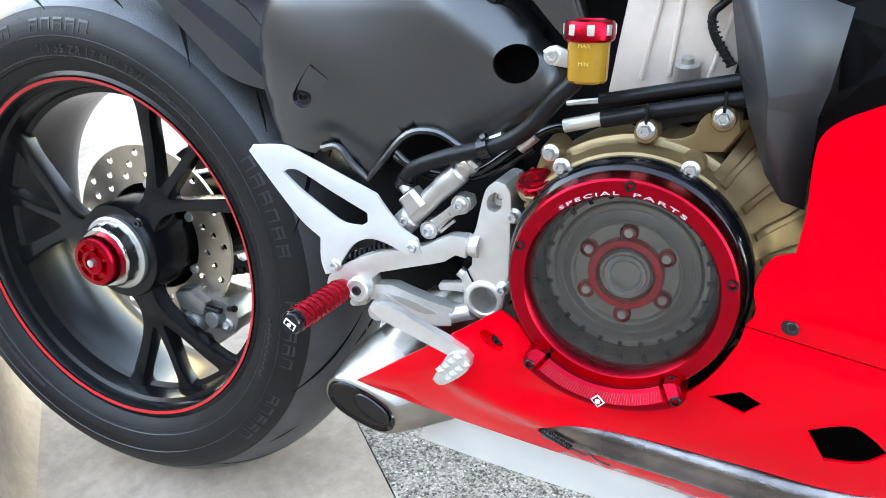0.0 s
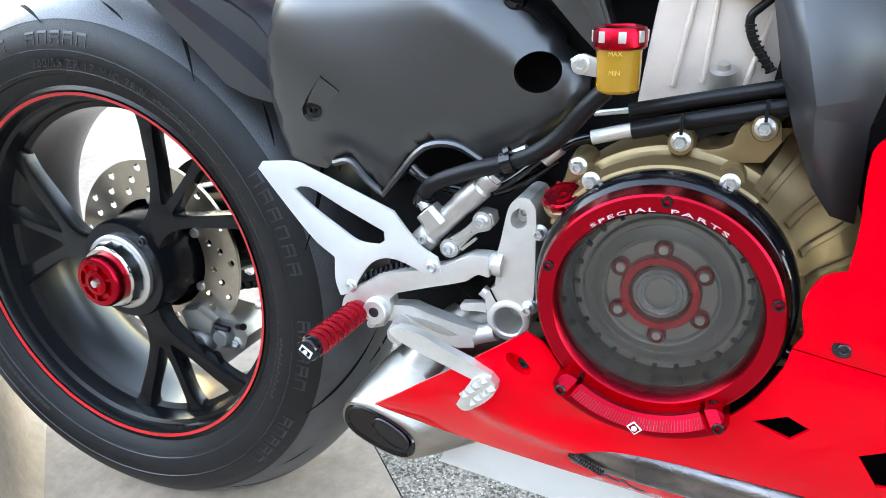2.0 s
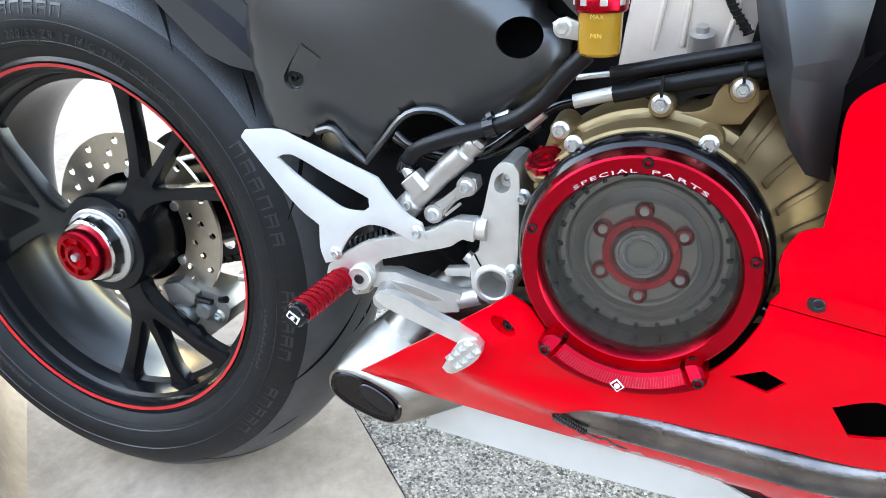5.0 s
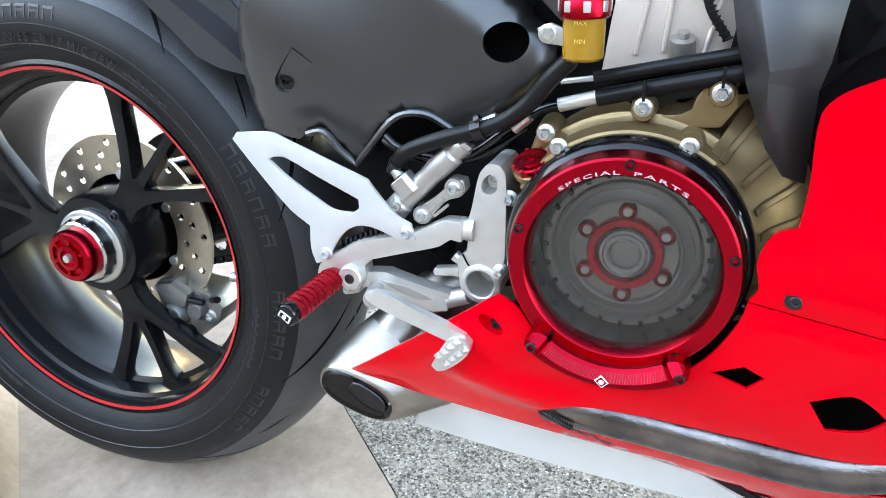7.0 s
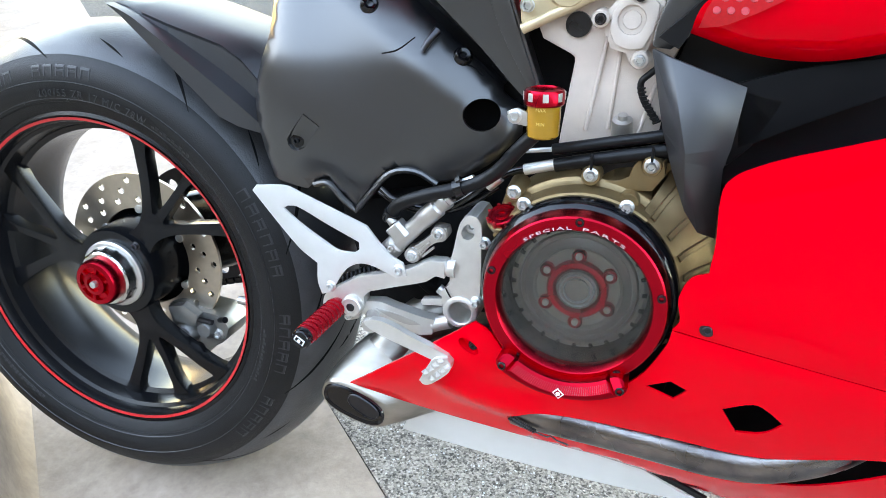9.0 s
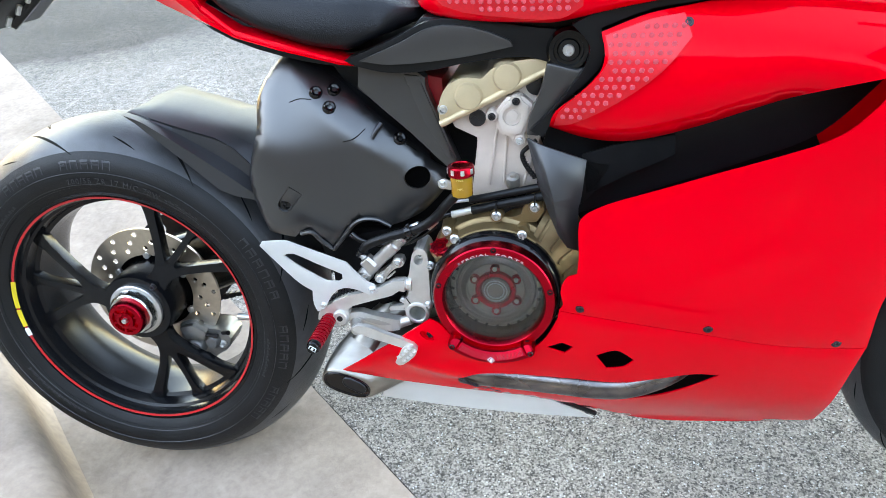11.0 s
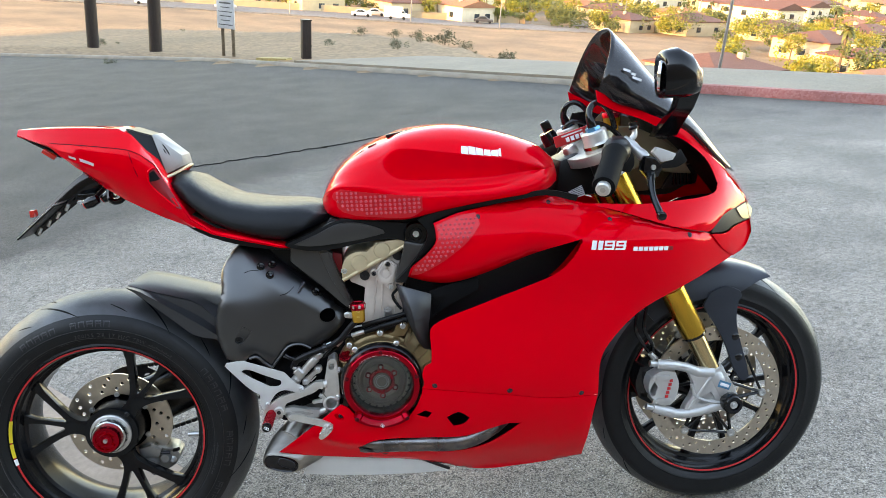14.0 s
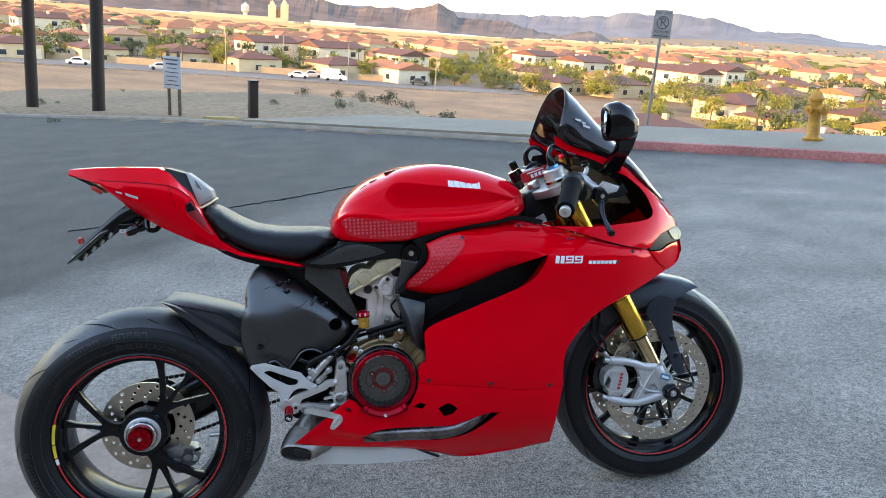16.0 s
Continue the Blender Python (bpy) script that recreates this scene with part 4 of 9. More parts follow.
tail_rings = []
for x in sorted(set([round(float(v), 4) for v in np.linspace(-.115, .5, 42)] + list(TAIL_X))):
    h = tail_half(x)
    tail_rings.append([(x, -a, b) for a, b in h] + [(x, a, b) for a, b in reversed(h[1:-1])])
tail = part("tail_unit", loft(tail_rings), RED, moto, "glossy red pointed tail unit", 20)
for s in (-1, 1):
    part("tail_seam", tube([(x, -s * (tail_y(x, float(np.interp(x, TAIL_X, TAIL_ZS))) + .0002), float(np.interp(x, TAIL_X, TAIL_ZS)) - .0005) for x in np.linspace(-.034, .200, 22)], .0011, 6, 1), DARK, tail)
    part("panel_seam", tube([(x, -s * (tail_y(x, z) + .0002), z) for x, z in ((.138, .968), (.140, .958), (.143, .948), (.147, .932), (.152, .916))], .0008, 6, 1), DARK, tail)
    # Duct panels lie on the skin; recess shade is put into their dark colours.
    part("tail_duct", shell([(.175, .925), (.189, .931), (.203, .909), (.216, .884), (.238, .842), (.226, .846), (.199, .873), (.176, .899)], lambda x, z: tail_y(x, z) - .0015, .003, .008, (), 3, 50, 0, s > 0), RED_DEEP, tail, "flush duct panel, recess shade put into its dark red")
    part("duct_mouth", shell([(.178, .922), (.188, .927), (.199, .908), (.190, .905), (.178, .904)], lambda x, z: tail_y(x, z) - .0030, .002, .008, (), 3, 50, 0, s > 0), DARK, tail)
    part("duct_rim", tube([(x, -s * (tail_y(x, z) - .002), z) for x, z in ((.226, .846), (.199, .873), (.176, .899), (.174, .915), (.178, .927), (.189, .933))], .0022, 8, 3), RED, tail)
# seat hump: black wedge, pale front skin standing in for a reflection
HUMP_S = [(.121, .052, 1.018), (.174, .042, .999), (.230, .036, .950), (.233, .040, .928), (.202, .068, .914), (.166, .080, .962)]


def wedge(faces, out):
    bm = bmesh.new()
    v = {}
    for s in (-1, 1):
        for k, (x, y, z) in enumerate(HUMP_S):
            v[k, s] = bm.verts.new((x + out, s * (y + out), z + out))
    for f in faces:
        for s in (-1, 1):
            bm.faces.new([v[k, s] for k in f][::s])
    return bm, v


bm, v = wedge(((0, 1, 4, 5), (1, 2, 3, 4)), 0)
for a, b_ in ((0, 1), (1, 2), (2, 3), (3, 4), (4, 5), (5, 0)):
    bm.faces.new((v[a, -1], v[b_, -1], v[b_, 1], v[a, 1]))
bmesh.ops.recalc_face_normals(bm, faces=bm.faces)
bmesh.ops.bevel(bm, geom=list(bm.edges), offset=.0025, segments=2, affect="EDGES", clamp_overlap=True)
hump = part("seat_hump_pad", bm, BLACK, tail, "black seat hump pad", 40)
bm, v = wedge(((1, 2, 3, 4),), .0012)
bm.faces.new((v[1, -1], v[1, 1], v[2, 1], v[2, -1]))
bm.faces.new((v[2, -1], v[2, 1], v[3, 1], v[3, -1]))
bmesh.ops.delete(bm, geom=[q for q in bm.verts if not q.link_faces], context="VERTS")
bmesh.ops.recalc_face_normals(bm, faces=bm.faces)
HUMPGREY = material("pale_hump_reflection", (0.34, 0.325, 0.30), 0.5, 0.0, 0.0, 30, 0.06)
plate_ = part("hump_reflection", bm, HUMPGREY, tail, "front face of the hump, reflection put in as pale grey", 30)
plate_.modifiers.new("thickness", "SOLIDIFY").thickness = .001
part("plate_mark", tube([(.196, -.0465, .978), (.205, -.047, .962), (.209, -.047, .950), (.203, -.0485, .955), (.197, -.048, .968)], .0012, 6, 2), DARK, tail)
part("seat_back_trim", tube([(.203, -.082, .908), (.218, -.060, .914), (.238, -.020, .926), (.238, .020, .926), (.218, .060, .914)], .0035, 8, 3), BRONZELIGHT, tail, "bare metal strip behind the seat")
part("tail_light", box((-.045, -.045, .972), (.030, .014, .010), .003, Matrix.Rotation(radians(38), 4, "Y")), TAILLENS, tail, "red tail lamp lens")
part("tail_light", box((-.045, .045, .972), (.030, .014, .010), .003, Matrix.Rotation(radians(38), 4, "Y")), TAILLENS, tail, "red tail lamp lens")
part("tail_underside", slab([(-.108, 1.012), (-.045, .978), (-.030, .962), (-.050, .975)], -.030, .030, .001), BLACK, tail)
for q in ([(.006, .963), (.021, .9575), (.021, .9625), (.006, .968)], [(.030, .9545), (.060, .9425), (.060, .949), (.030, .961)]):
    part("tail_lettering_bar", shell(q, lambda x, z: tail_y(x, z) - .0012, .0008, .006, (), 1), RINGTEXT, tail, "pale lettering bar")
# number-plate holder
holder = part("plate_holder", tube([(.075, 0, .892), (.055, 0, .905), (.022, 0, .905), (-.035, 0, .870), (-.125, 0, .800)], [.009, .010, .010, .008, .006], 10, 4, flat=2.6), BLACKGLOSS, moto, "black tail tidy bracket")
part("plate_back", box((-.085, 0, .828), (.110, .150, .004), .002, Matrix.Rotation(radians(-38), 4, "Y")), BLACK, holder, "dark plate seen edge on")
part("plate_edge", box((-.083, 0, .832), (.112, .154, .002), .001, Matrix.Rotation(radians(-38), 4, "Y")), STEEL, holder)
for s in (-1, 1):
    ind = part("indicator", lathe([(0, .022), (.010, .018), (.013, .004), (.010, -.012), (0, -.016)], (.035, s * .055, .865), (-.9, 0, -.4), 14), BLACKGLOSS, holder, "small black indicator with red lens")
    part("indicator_stem", tube([(.045, s * .01, .885), (.038, s * .05, .870)], .005, 8), BLACK, ind)
    part("indicator_lens", lathe([(0, .025), (.008, .021), (.009, .017), (0, .017)], (.035, s * .055, .865), (-.9, 0, -.4), 14), TAILLENS, ind)
part("plate_lamp", box((.010, 0, .872), (.04, .05, .016), .004), BLACKGLOSS, holder)
part("plate_lens", box((.004, -.03, .862), (.024, .010, .010), .003), LENS, holder)
part("rear_reflector", box((-.098, -.045, .846), (.010, .022, .016), .003), TAILLENS, holder, "red rear reflector")
for k in range(4):
    part("holder_bolt", lathe([(0, .004), (.004, .003), (.004, -.012), (0, -.012)], (-.03 - .022 * k, -.04, .850 - .016 * k), (-.5, 0, -.8), 8), STEEL, holder)
part("cable", tube([(.095, -.02, .878), (.085, -.03, .860), (.065, -.03, .862), (.06, -.02, .885)], .007, 8), BLACKGLOSS, holder)

# ---- subframe covers ----
for s in (-1, 1):
    sub = part("subframe_cover", slab([(.448, .752), (.509, .774), (.563, .797), (.615, .795), (.693, .783), (.739, .776), (.757, .763), (.752, .738), (.733, .722), (.712, .738), (.678, .748), (.611, .744), (.560, .736), (.506, .734), (.460, .745)], min(s * .146, s * .112), max(s * .146, s * .112), .007), BLACK, moto, "matt black subframe side cover", 45)
    if s < 0:
        part("gusset", slab([(.4580, .7447), (.4927, .7350), (.5350, .7300), (.5461, .7210), (.5466, .7066), (.5662, .6508), (.5925, .5788), (.5646, .6000), (.5219, .6450), (.4860, .6790), (.4540, .7110)], -.120, -.098, .006, 4, 30), COVER, sub, "folded satin black gusset", 30)
        part("gusset_fold", slab([(.5180, .7270), (.5380, .7240), (.5440, .7060), (.5630, .6520), (.5790, .6080), (.5690, .6110), (.5420, .6600)], -.1235, -.118, .0028, 4, 30), COVER, sub, "", 30)
        part("frame_plate", slab([(.7053, .7446), (.7401, .7351), (.7580, .7405), (.7498, .7188), (.7174, .6920), (.7075, .6634), (.6933, .6530), (.6787, .6544), (.6823, .6769), (.6959, .7092)], -.166, -.150, .004, 4, 30), COVER, sub, "", 35)
        part("cover_facet", slab([(.470, .752), (.520, .771), (.566, .790), (.612, .788), (.660, .770), (.664, .763), (.600, .752), (.510, .746)], -.1535, -.143, .005), COVER, sub, "", 30)
    part("subframe_leg", slab([(.400, .735), (.450, .742), (.520, .738), (.556, .735), (.548, .712), (.558, .690), (.574, .655), (.592, .618), (.582, .598), (.540, .602), (.500, .610), (.455, .655)], min(s * .060, s * .03), max(s * .060, s * .03), .005), BLACK, sub)
part("tank_base", slab([(.55, .80), (.66, .79), (.76, .80), (.9, .82), (1.0, .83), (1.0, .80), (.8, .77), (.6, .76), (.52, .77)], -.13, .13, .004), BLACK, moto, "black frame under the tank")
part("seat_pan", slab([(.20, .86), (.30, .80), (.42, .755), (.53, .77), (.53, .74), (.42, .735), (.28, .775), (.19, .84)], -.10, .10, .004), BLACK, moto, "black seat pan")
piv = part("pivot_boss", lathe([(0, -.01), (.0262, -.01), (.0270, .004), (.0235, .010), (.0185, .010), (.0175, .006), (0, .006)], (.731, -.150, .757), (0, -1, 0), 36), BLACKGLOSS, moto, "round black frame pivot cap")
part("pivot_bushing", lathe([(.006, .0085), (.0125, .0085), (.0140, .0060), (.0140, .004), (.006, .004)], (.731, -.150, .757), (0, -1, 0), 28, close=True), BLACKSAT, piv)
part("pivot_bolt", lathe([(0, .009), (.0028, .009), (.0032, .0125), (.0060, .0125), (.0072, .0105), (.0072, .004), (0, .004)], (.731, -.150, .757), (0, -1, 0), 20), STEEL, piv)

# ---- rear hugger and inner cover ----
HUG = [(.342, .750), (.319, .730), (.299, .693), (.297, .651), (.287, .620), (.277, .582), (.280, .540), (.292, .500), (.300, .497), (.333, .492), (.344, .501), (.361, .504), (.376, .488), (.392, .476), (.402, .486), (.410, .497), (.420, .512), (.432, .521), (.445, .524), (.458, .523), (.477, .511), (.50, .515), (.530, .530), (.560, .560), (.560, .585), (.540, .600), (.5383, .6066), (.5092, .6339), (.4594, .6744), (.4107, .7161), (.377, .7336)]


def hug_depth(x, z):
    y = -0.128 + 0.22 * max(0, .325 - x) ** 1.15 + 0.42 * max(0, z - .625) ** 1.3 + 0.02 * max(0, x - .47) / .09
    y += 0.004 * math.sin((x + z) * 26) * 0.6
    y += 0.9 * max(0.0, z - .565) ** 2
    e = max(0.0, .036 - ((.7336 - (x - .377) * .795) - z) * .783) * min(1.0, max(0.0, (x - .350) / .040))
    return y + .50 * e * e / (e + .006)


CLIP = [(.3390, .5747), (.3563, .5623), (.3371, .5396), (.3300, .5352), (.3221, .5352), (.3170, .5401), (.3172, .5469)]
hug = part("inner_cover", shell(HUG, hug_depth, 0.004, 0.010, ([(.523 + .0175 * math.cos(k * math.pi / 8), .580 + .0155 * math.sin(k * math.pi / 8)) for k in range(16)], CLIP), 4, 45, 0.004), COVER, moto, "smooth black moulded engine cover", 60)
part("cover_lip", tube([(x, hug_depth(x, z) + .001, z) for x, z in ((.344, .499), (.361, .502), (.376, .487), (.392, .475), (.410, .496), (.432, .519), (.458, .522), (.480, .510))], .0035, 8, 4), COVER, hug)
part("clip_pocket", loft([[(.334 + k * (x - .334), hug_depth(x, z) + d, .552 + k * (z - .552)) for x, z in CLIP] for k, d in ((1.03, .0012), (.97, .0030), (.93, .0048))], caps=False), COVER, hug)
part("pocket_floor", shell([(.334 + .95 * (x - .334), .552 + .95 * (z - .552)) for x, z in CLIP], lambda x, z: hug_depth(x, z) + .0046 - .0052 * max(0.0, min(1.0, (z - .545) / .022)), .002, .006), COVER, hug)
hex_bolt((.3272, hug_depth(.327, .5446) - .0006, .5446), .0030, .0050, hug, BLACKGLOSS, (0, -1, 0), 2.5, "clip", sides=18)
part("cover_top", loft([[(x, hug_depth(x, z) + .002 + .02 * k, z + .002 * k) for k in range(6)] for x, z in ((.345, .742), (.377, .7316), (.4107, .7141), (.4594, .6724), (.5092, .6319), (.5383, .6046))], caps=False, closed=False), COVER, hug)
for x, z in ((.3860, .6990), (.4100, .7000), (.4055, .6800), (.5010, .6340)):
    part("cover_grommet", lathe([(.0035, .0030), (.0065, .0040), (.0095, .0010), (.0100, -.003), (.0035, -.003)], (x, hug_depth(x, z), z), (.40, -.75, .53), 18, close=True), BLACKGLOSS, hug)
for p in (((.348, .688), (.362, .692), (.380, .691)), ((.424, .636), (.440, .640), (.455, .651)), ((.500, .628), (.512, .624), (.522, .616))):
    part("moulded_crease", tube([(x, hug_depth(x, z) + .0002, z) for x, z in p], .0008, 6, 4), DARK, hug)
part("cover_sensor", tube([(.478, hug_depth(.474, .650) - .004, .658), (.472, hug_depth(.472, .648) - .008, .650), (.466, hug_depth(.466, .642) - .006, .640)], [.0045, .0036, .0028], 10), DARKSTEEL, hug)
# Black slab added behind the engine, shade of its inside put into the colour.
part("core_shade", slab([(.30, .52), (.34, .72), (.52, .62), (.60, .70), (.74, .70), (.76, .50), (.72, .28), (.52, .30), (.44, .315), (.395, .325), (.37, .36), (.36, .46)], -.075, .07, .01), DARK, moto, "black slab standing in for the shaded engine core")
# wheel hugger over the tyre
hr = []
for x, za, zc, zd, ze in ((.093, .6775, .6780, .6775, .6765), (.110, .680, .6730, .6715, .6640), (.125, .678, .667, .664, .650), (.155, .671, .656, .643, .623), (.190, .660, .645, .618, .590), (.221, .650, .635, .595, .560), (.245, .641, .620, .577, .550), (.270, .630, .592, .557, .545), (.31, .612, .560, .53, .515)):
    g_ = min(1.0, (x - .085) / .06)
    near = [(-.104 - .002 * g_, ze), (-.107, zd), (-.107 + .020 * g_, zd * .72 + zc * .28), (-.092 + .006 * g_, zc - .004 * g_), (-.088, zc), (-.070, zc + (za - zc) * .62), (-.040, za - .002)]
    hr.append([(x, y, z) for y, z in near] + [(x, 0, za + .002), (x, .05, za - .002), (x, .075, zc), (x, .072, zc - .005), (x, 0, za - .004), (x, -.066, zc - .004), (x, -.082 + .012 * (1 - g_), zd * .7 + zc * .3 - .003), (x, -.100, zd - .004), (x, -.100, ze)])
part("rear_hugger", loft(hr), HUGGER, moto, "satin black faceted rear mudguard over the tyre", 22)
# ---- engine, clutch and foot controls ----
CL = (0.633, 0.437)
case = part("clutch_case", slab([(.538, .470), (.556, .496), (.575, .512), (.600, .522), (.633, .526), (.660, .524), (.690, .545), (.706, .548), (.716, .520), (.732, .496), (.748, .472), (.742, .440), (.738, .40), (.70, .345), (.60, .335), (.55, .37), (.535, .42)], -.118, -.06, .008), BRONZE, moto, "bronze coloured magnesium engine case", 50)


def case_wall(a0, a1, profile, seg):
    """A turned stretch of the case round the clutch, from angle a0 to a1 in degrees."""
    rings = []
    for k in range(seg + 1):
        a = radians(a0 + (a1 - a0) * k / seg)
        rings.append([polar(CL, r, a, y) for r, y in profile])
    return loft(rings)


# collar, flange and the round shoulder that falls away to the front
part("case_collar", case_wall(52, 152, [(.086, -.100), (.086, -.1735), (.0885, -.1755), (.0925, -.1740), (.0945, -.165), (.0955, -.158), (.0985, -.1545), (.1015, -.1535), (.1025, -.1515), (.1025, -.100)], 40), BRONZE, case, "", 32)
part("case_shoulder", case_wall(-32, 56, [(.086, -.09), (.086, -.1700), (.0895, -.1715), (.0940, -.1660), (.0990, -.1570), (.1070, -.1490), (.1170, -.1400), (.1260, -.1270), (.1330, -.1080), (.1350, -.09)], 40), BRONZE, case, "", 32)
def case_rib(a, rows, w, h):
    """A flat-topped rib along a line of the shoulder."""
    t = Vector((-math.sin(a), 0, math.cos(a)))
    rings = []
    for r, y in rows:
        p = polar(CL, r, a, y)
        out = Vector((math.cos(a), -1.6, math.sin(a))).normalized()
        rings.append([p - t * w - out * .003, p - t * w + out * h, p - t * w * .7 + out * (h + .0006), p + t * w * .7 + out * (h + .0006), p + t * w + out * h, p + t * w - out * .003])
    return loft(rings)


for a in (50, 36.5, 23.5, 12, 0, -12):
    part("case_rib", case_rib(radians(a), [(.0935, -.1672), (.0965, -.1615), (.1000, -.1560), (.1070, -.1490), (.1170, -.1400), (.1260, -.1270), (.1320, -.1100)], .0026, .0020), BRONZE, case, "", 25)
# upper flange that carries the pipe bracket
part("case_flange", slab([(.6358, .5413), (.6464, .5375), (.6607, .5381), (.6691, .5422), (.6725, .5523), (.6800, .5600), (.6900, .5640), (.6980, .5570), (.7000, .5450), (.6900, .5300), (.6617, .5280), (.6418, .5270)], -.1540, -.110, .0030, 4, 30), BRONZE, case, "", 35)
part("case_flange", tube([(.588, -.151, .523), (.604, -.152, .530), (.620, -.152, .5345), (.637, -.152, .5355), (.655, -.151, .531)], .0028, 8, 4), BRONZE, case)
for x, z, r, long in ((.671, .5205, .0095, .050), (.637, .5425, .0085, .028), (.688, .5550, .0085, .028), (.5785, .5110, .0085, .030), (.5685, .5215, .0080, .030)):
    part("case_boss", lathe([(0, -long), (r * 1.25, -long), (r * 1.04, -.006), (r, -.001), (r * .92, 0), (0, 0)], (x, -.1655, z), (0, -1, 0), 22), BRONZE, case)
for x, y, z in ((.671, -.1830, .5205), (.637, -.1735, .5440), (.688, -.1735, .5560), (.5685, -.1735, .5220), (.5800, -.1830, .5145), (.541, -.172, .4680), (.5345, -.172, .4060)):
    hex_bolt((x, y, z), .0044, .0085, moto, STEEL, washer=1.5, name="case_bolt", label="zinc plated flange bolt")
LEVEL = material("moulded_level_mark", (0.66, 0.42, 0.09), 0.35)


# black adapter ring with ears, red ring and clear window
cover = part("clutch_cover", lathe([(.060, .140), (.0900, .140), (.0905, .176), (.0890, .186), (.0850, .192), (.0830, .193), (.0665, .193), (.0665, .150), (.060, .150)], (CL[0], 0, CL[1]), (0, -1, 0), 96, close=True), BLACKGLOSS, moto, "black clutch housing with a clear window", 30)
for x, z in ((.671, .5225), (.578, .511), (.722, .400), (.545, .405)):
    v = (Vector((x, z)) - Vector(CL))
    q = Vector(CL) + v.normalized() * .086
    part("housing_ear", tube([(q.x, -.166, q.y), (x, -.166, z)], [.014, .009], 14, 2, flat=.6), BLACKGLOSS, cover)
ring = part("red_ring", lathe([(.0668, .190), (.0838, .190), (.0842, .197), (.0815, .2075), (.0800, .209), (.0700, .209), (.0685, .207), (.0668, .200)], (CL[0], 0, CL[1]), (0, -1, 0), 112, close=True), REDANO, cover, "red anodised clutch ring", 25)
part("window", lathe([(0, .2005), (.0662, .2005), (.0668, .1985), (0, .1985)], (CL[0], 0, CL[1]), (0, -1, 0), 64), CLEAR, cover, "clear round clutch window").visible_shadow = False
# Floor in shadow black, the shade inside the housing put into its colour.
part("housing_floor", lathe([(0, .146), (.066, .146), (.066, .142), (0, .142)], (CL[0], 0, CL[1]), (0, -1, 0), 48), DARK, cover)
basket = part("clutch_basket", lathe([(.046, .150), (.0630, .150), (.0635, .168), (.0600, .172), (.0565, .172), (.0550, .168), (.046, .166)], (CL[0], 0, CL[1]), (0, -1, 0), 72, close=True), CLUTCH, cover, "grey clutch basket behind the window")
for k in range(24):
    a = 2 * math.pi * k / 24
    part("basket_slot", box(polar(CL, .0605, a, -.169), (.0045, .010, .0032), .0005, Matrix.Rotation(-a, 4, "Y")), DARK, basket)
plate = part("pressure_plate", lathe([(0, .160), (.0545, .160), (.0550, .168), (.0535, .1715), (.0500, .1725), (.0490, .1715), (.0430, .1740), (.0415, .1765), (.0400, .1760), (.0385, .1725), (.0300, .1725), (0, .1725)], (CL[0], 0, CL[1]), (0, -1, 0), 72), CLUTCH, basket, "grey pressure plate")
part("red_spider", lathe([(.0200, .172), (.0285, .172), (.0285, .1765), (.0270, .1790), (.0225, .1790), (.0200, .1765)], (CL[0], 0, CL[1]), (0, -1, 0), 60, close=True), REDANO, basket, "red clutch spring retainer")
for k in range(6):
    a = k * math.pi / 3 + .52
    part("spring_cup", lathe([(0, .171), (.0068, .171), (.0068, .1775), (.0055, .1790), (.0042, .176), (0, .176)], (polar(CL, .0330, a, 0)), (0, -1, 0), 20), REDANO, basket)
    part("spring_screw", lathe([(0, .1790), (.0032, .1790), (.0034, .176), (0, .176)], (polar(CL, .0330, a, 0)), (0, -1, 0), 12), CAST, basket)
part("bearing_cap", lathe([(0, .176), (.0120, .176), (.0122, .1790), (.0145, .1795), (.0155, .1785), (.0185, .1785), (.0195, .172), (0, .172)], (CL[0], 0, CL[1]), (0, -1, 0), 40), CLUTCH, basket)
part("bearing_ring", lathe([(.0108, .1785), (.0120, .1800), (.0132, .1785)], (CL[0], 0, CL[1]), (0, -1, 0), 40, close=True), STEEL, basket)
part("centre_ring", lathe([(.0142, .179), (.0155, .1802), (.0166, .179)], (CL[0], 0, CL[1]), (0, -1, 0), 40, close=True), STEEL, basket)
for a in (162, 88, 12, 305, 231):
    hex_bolt(polar(CL, .0772, radians(a), -.2112), .0038, .006, ring, BLACKGLOSS, washer=1.25, name="ring_bolt", sides=18)
lettering("SPECIAL", .0037, arc_text(CL, .0715, radians(111.0), -.2092), "ring_writing", RINGTEXT, ring, .0003, "white engraved writing", 1.25, width=.0445)
lettering("PARTS", .0037, arc_text(CL, .0715, radians(70.0), -.2092), "ring_writing", RINGTEXT, ring, .0003, "white engraved writing", 1.25, width=.0385)
def guard_ring(u):
    """Cross-section of the guard at u from 0 to 1 along its arc: rounded ends, machined chamfer on the inner side."""
    a = radians(223 + 86 * u)
    e = min(u, 1 - u) * 86
    f = min(1.0, e / 7.0)
    f = math.sqrt(max(0.0, 1 - (1 - f) ** 2))
    ro = .0880 + .0042 * f - .0030 * math.sin(math.pi * u)
    ri = .0800 - .0062 * f + (.004 if 8 < e < 10 else 0)
    return [polar(CL, r, a, y) for r, y in ((ro - .001, -.196), (ro, -.2200), (ro - .0012, -.2240), (ro - .0040, -.2252), (ri + .0066 * f + .003, -.2252), (ri + .0022, -.2205), (ri, -.2190), (ri, -.196))]


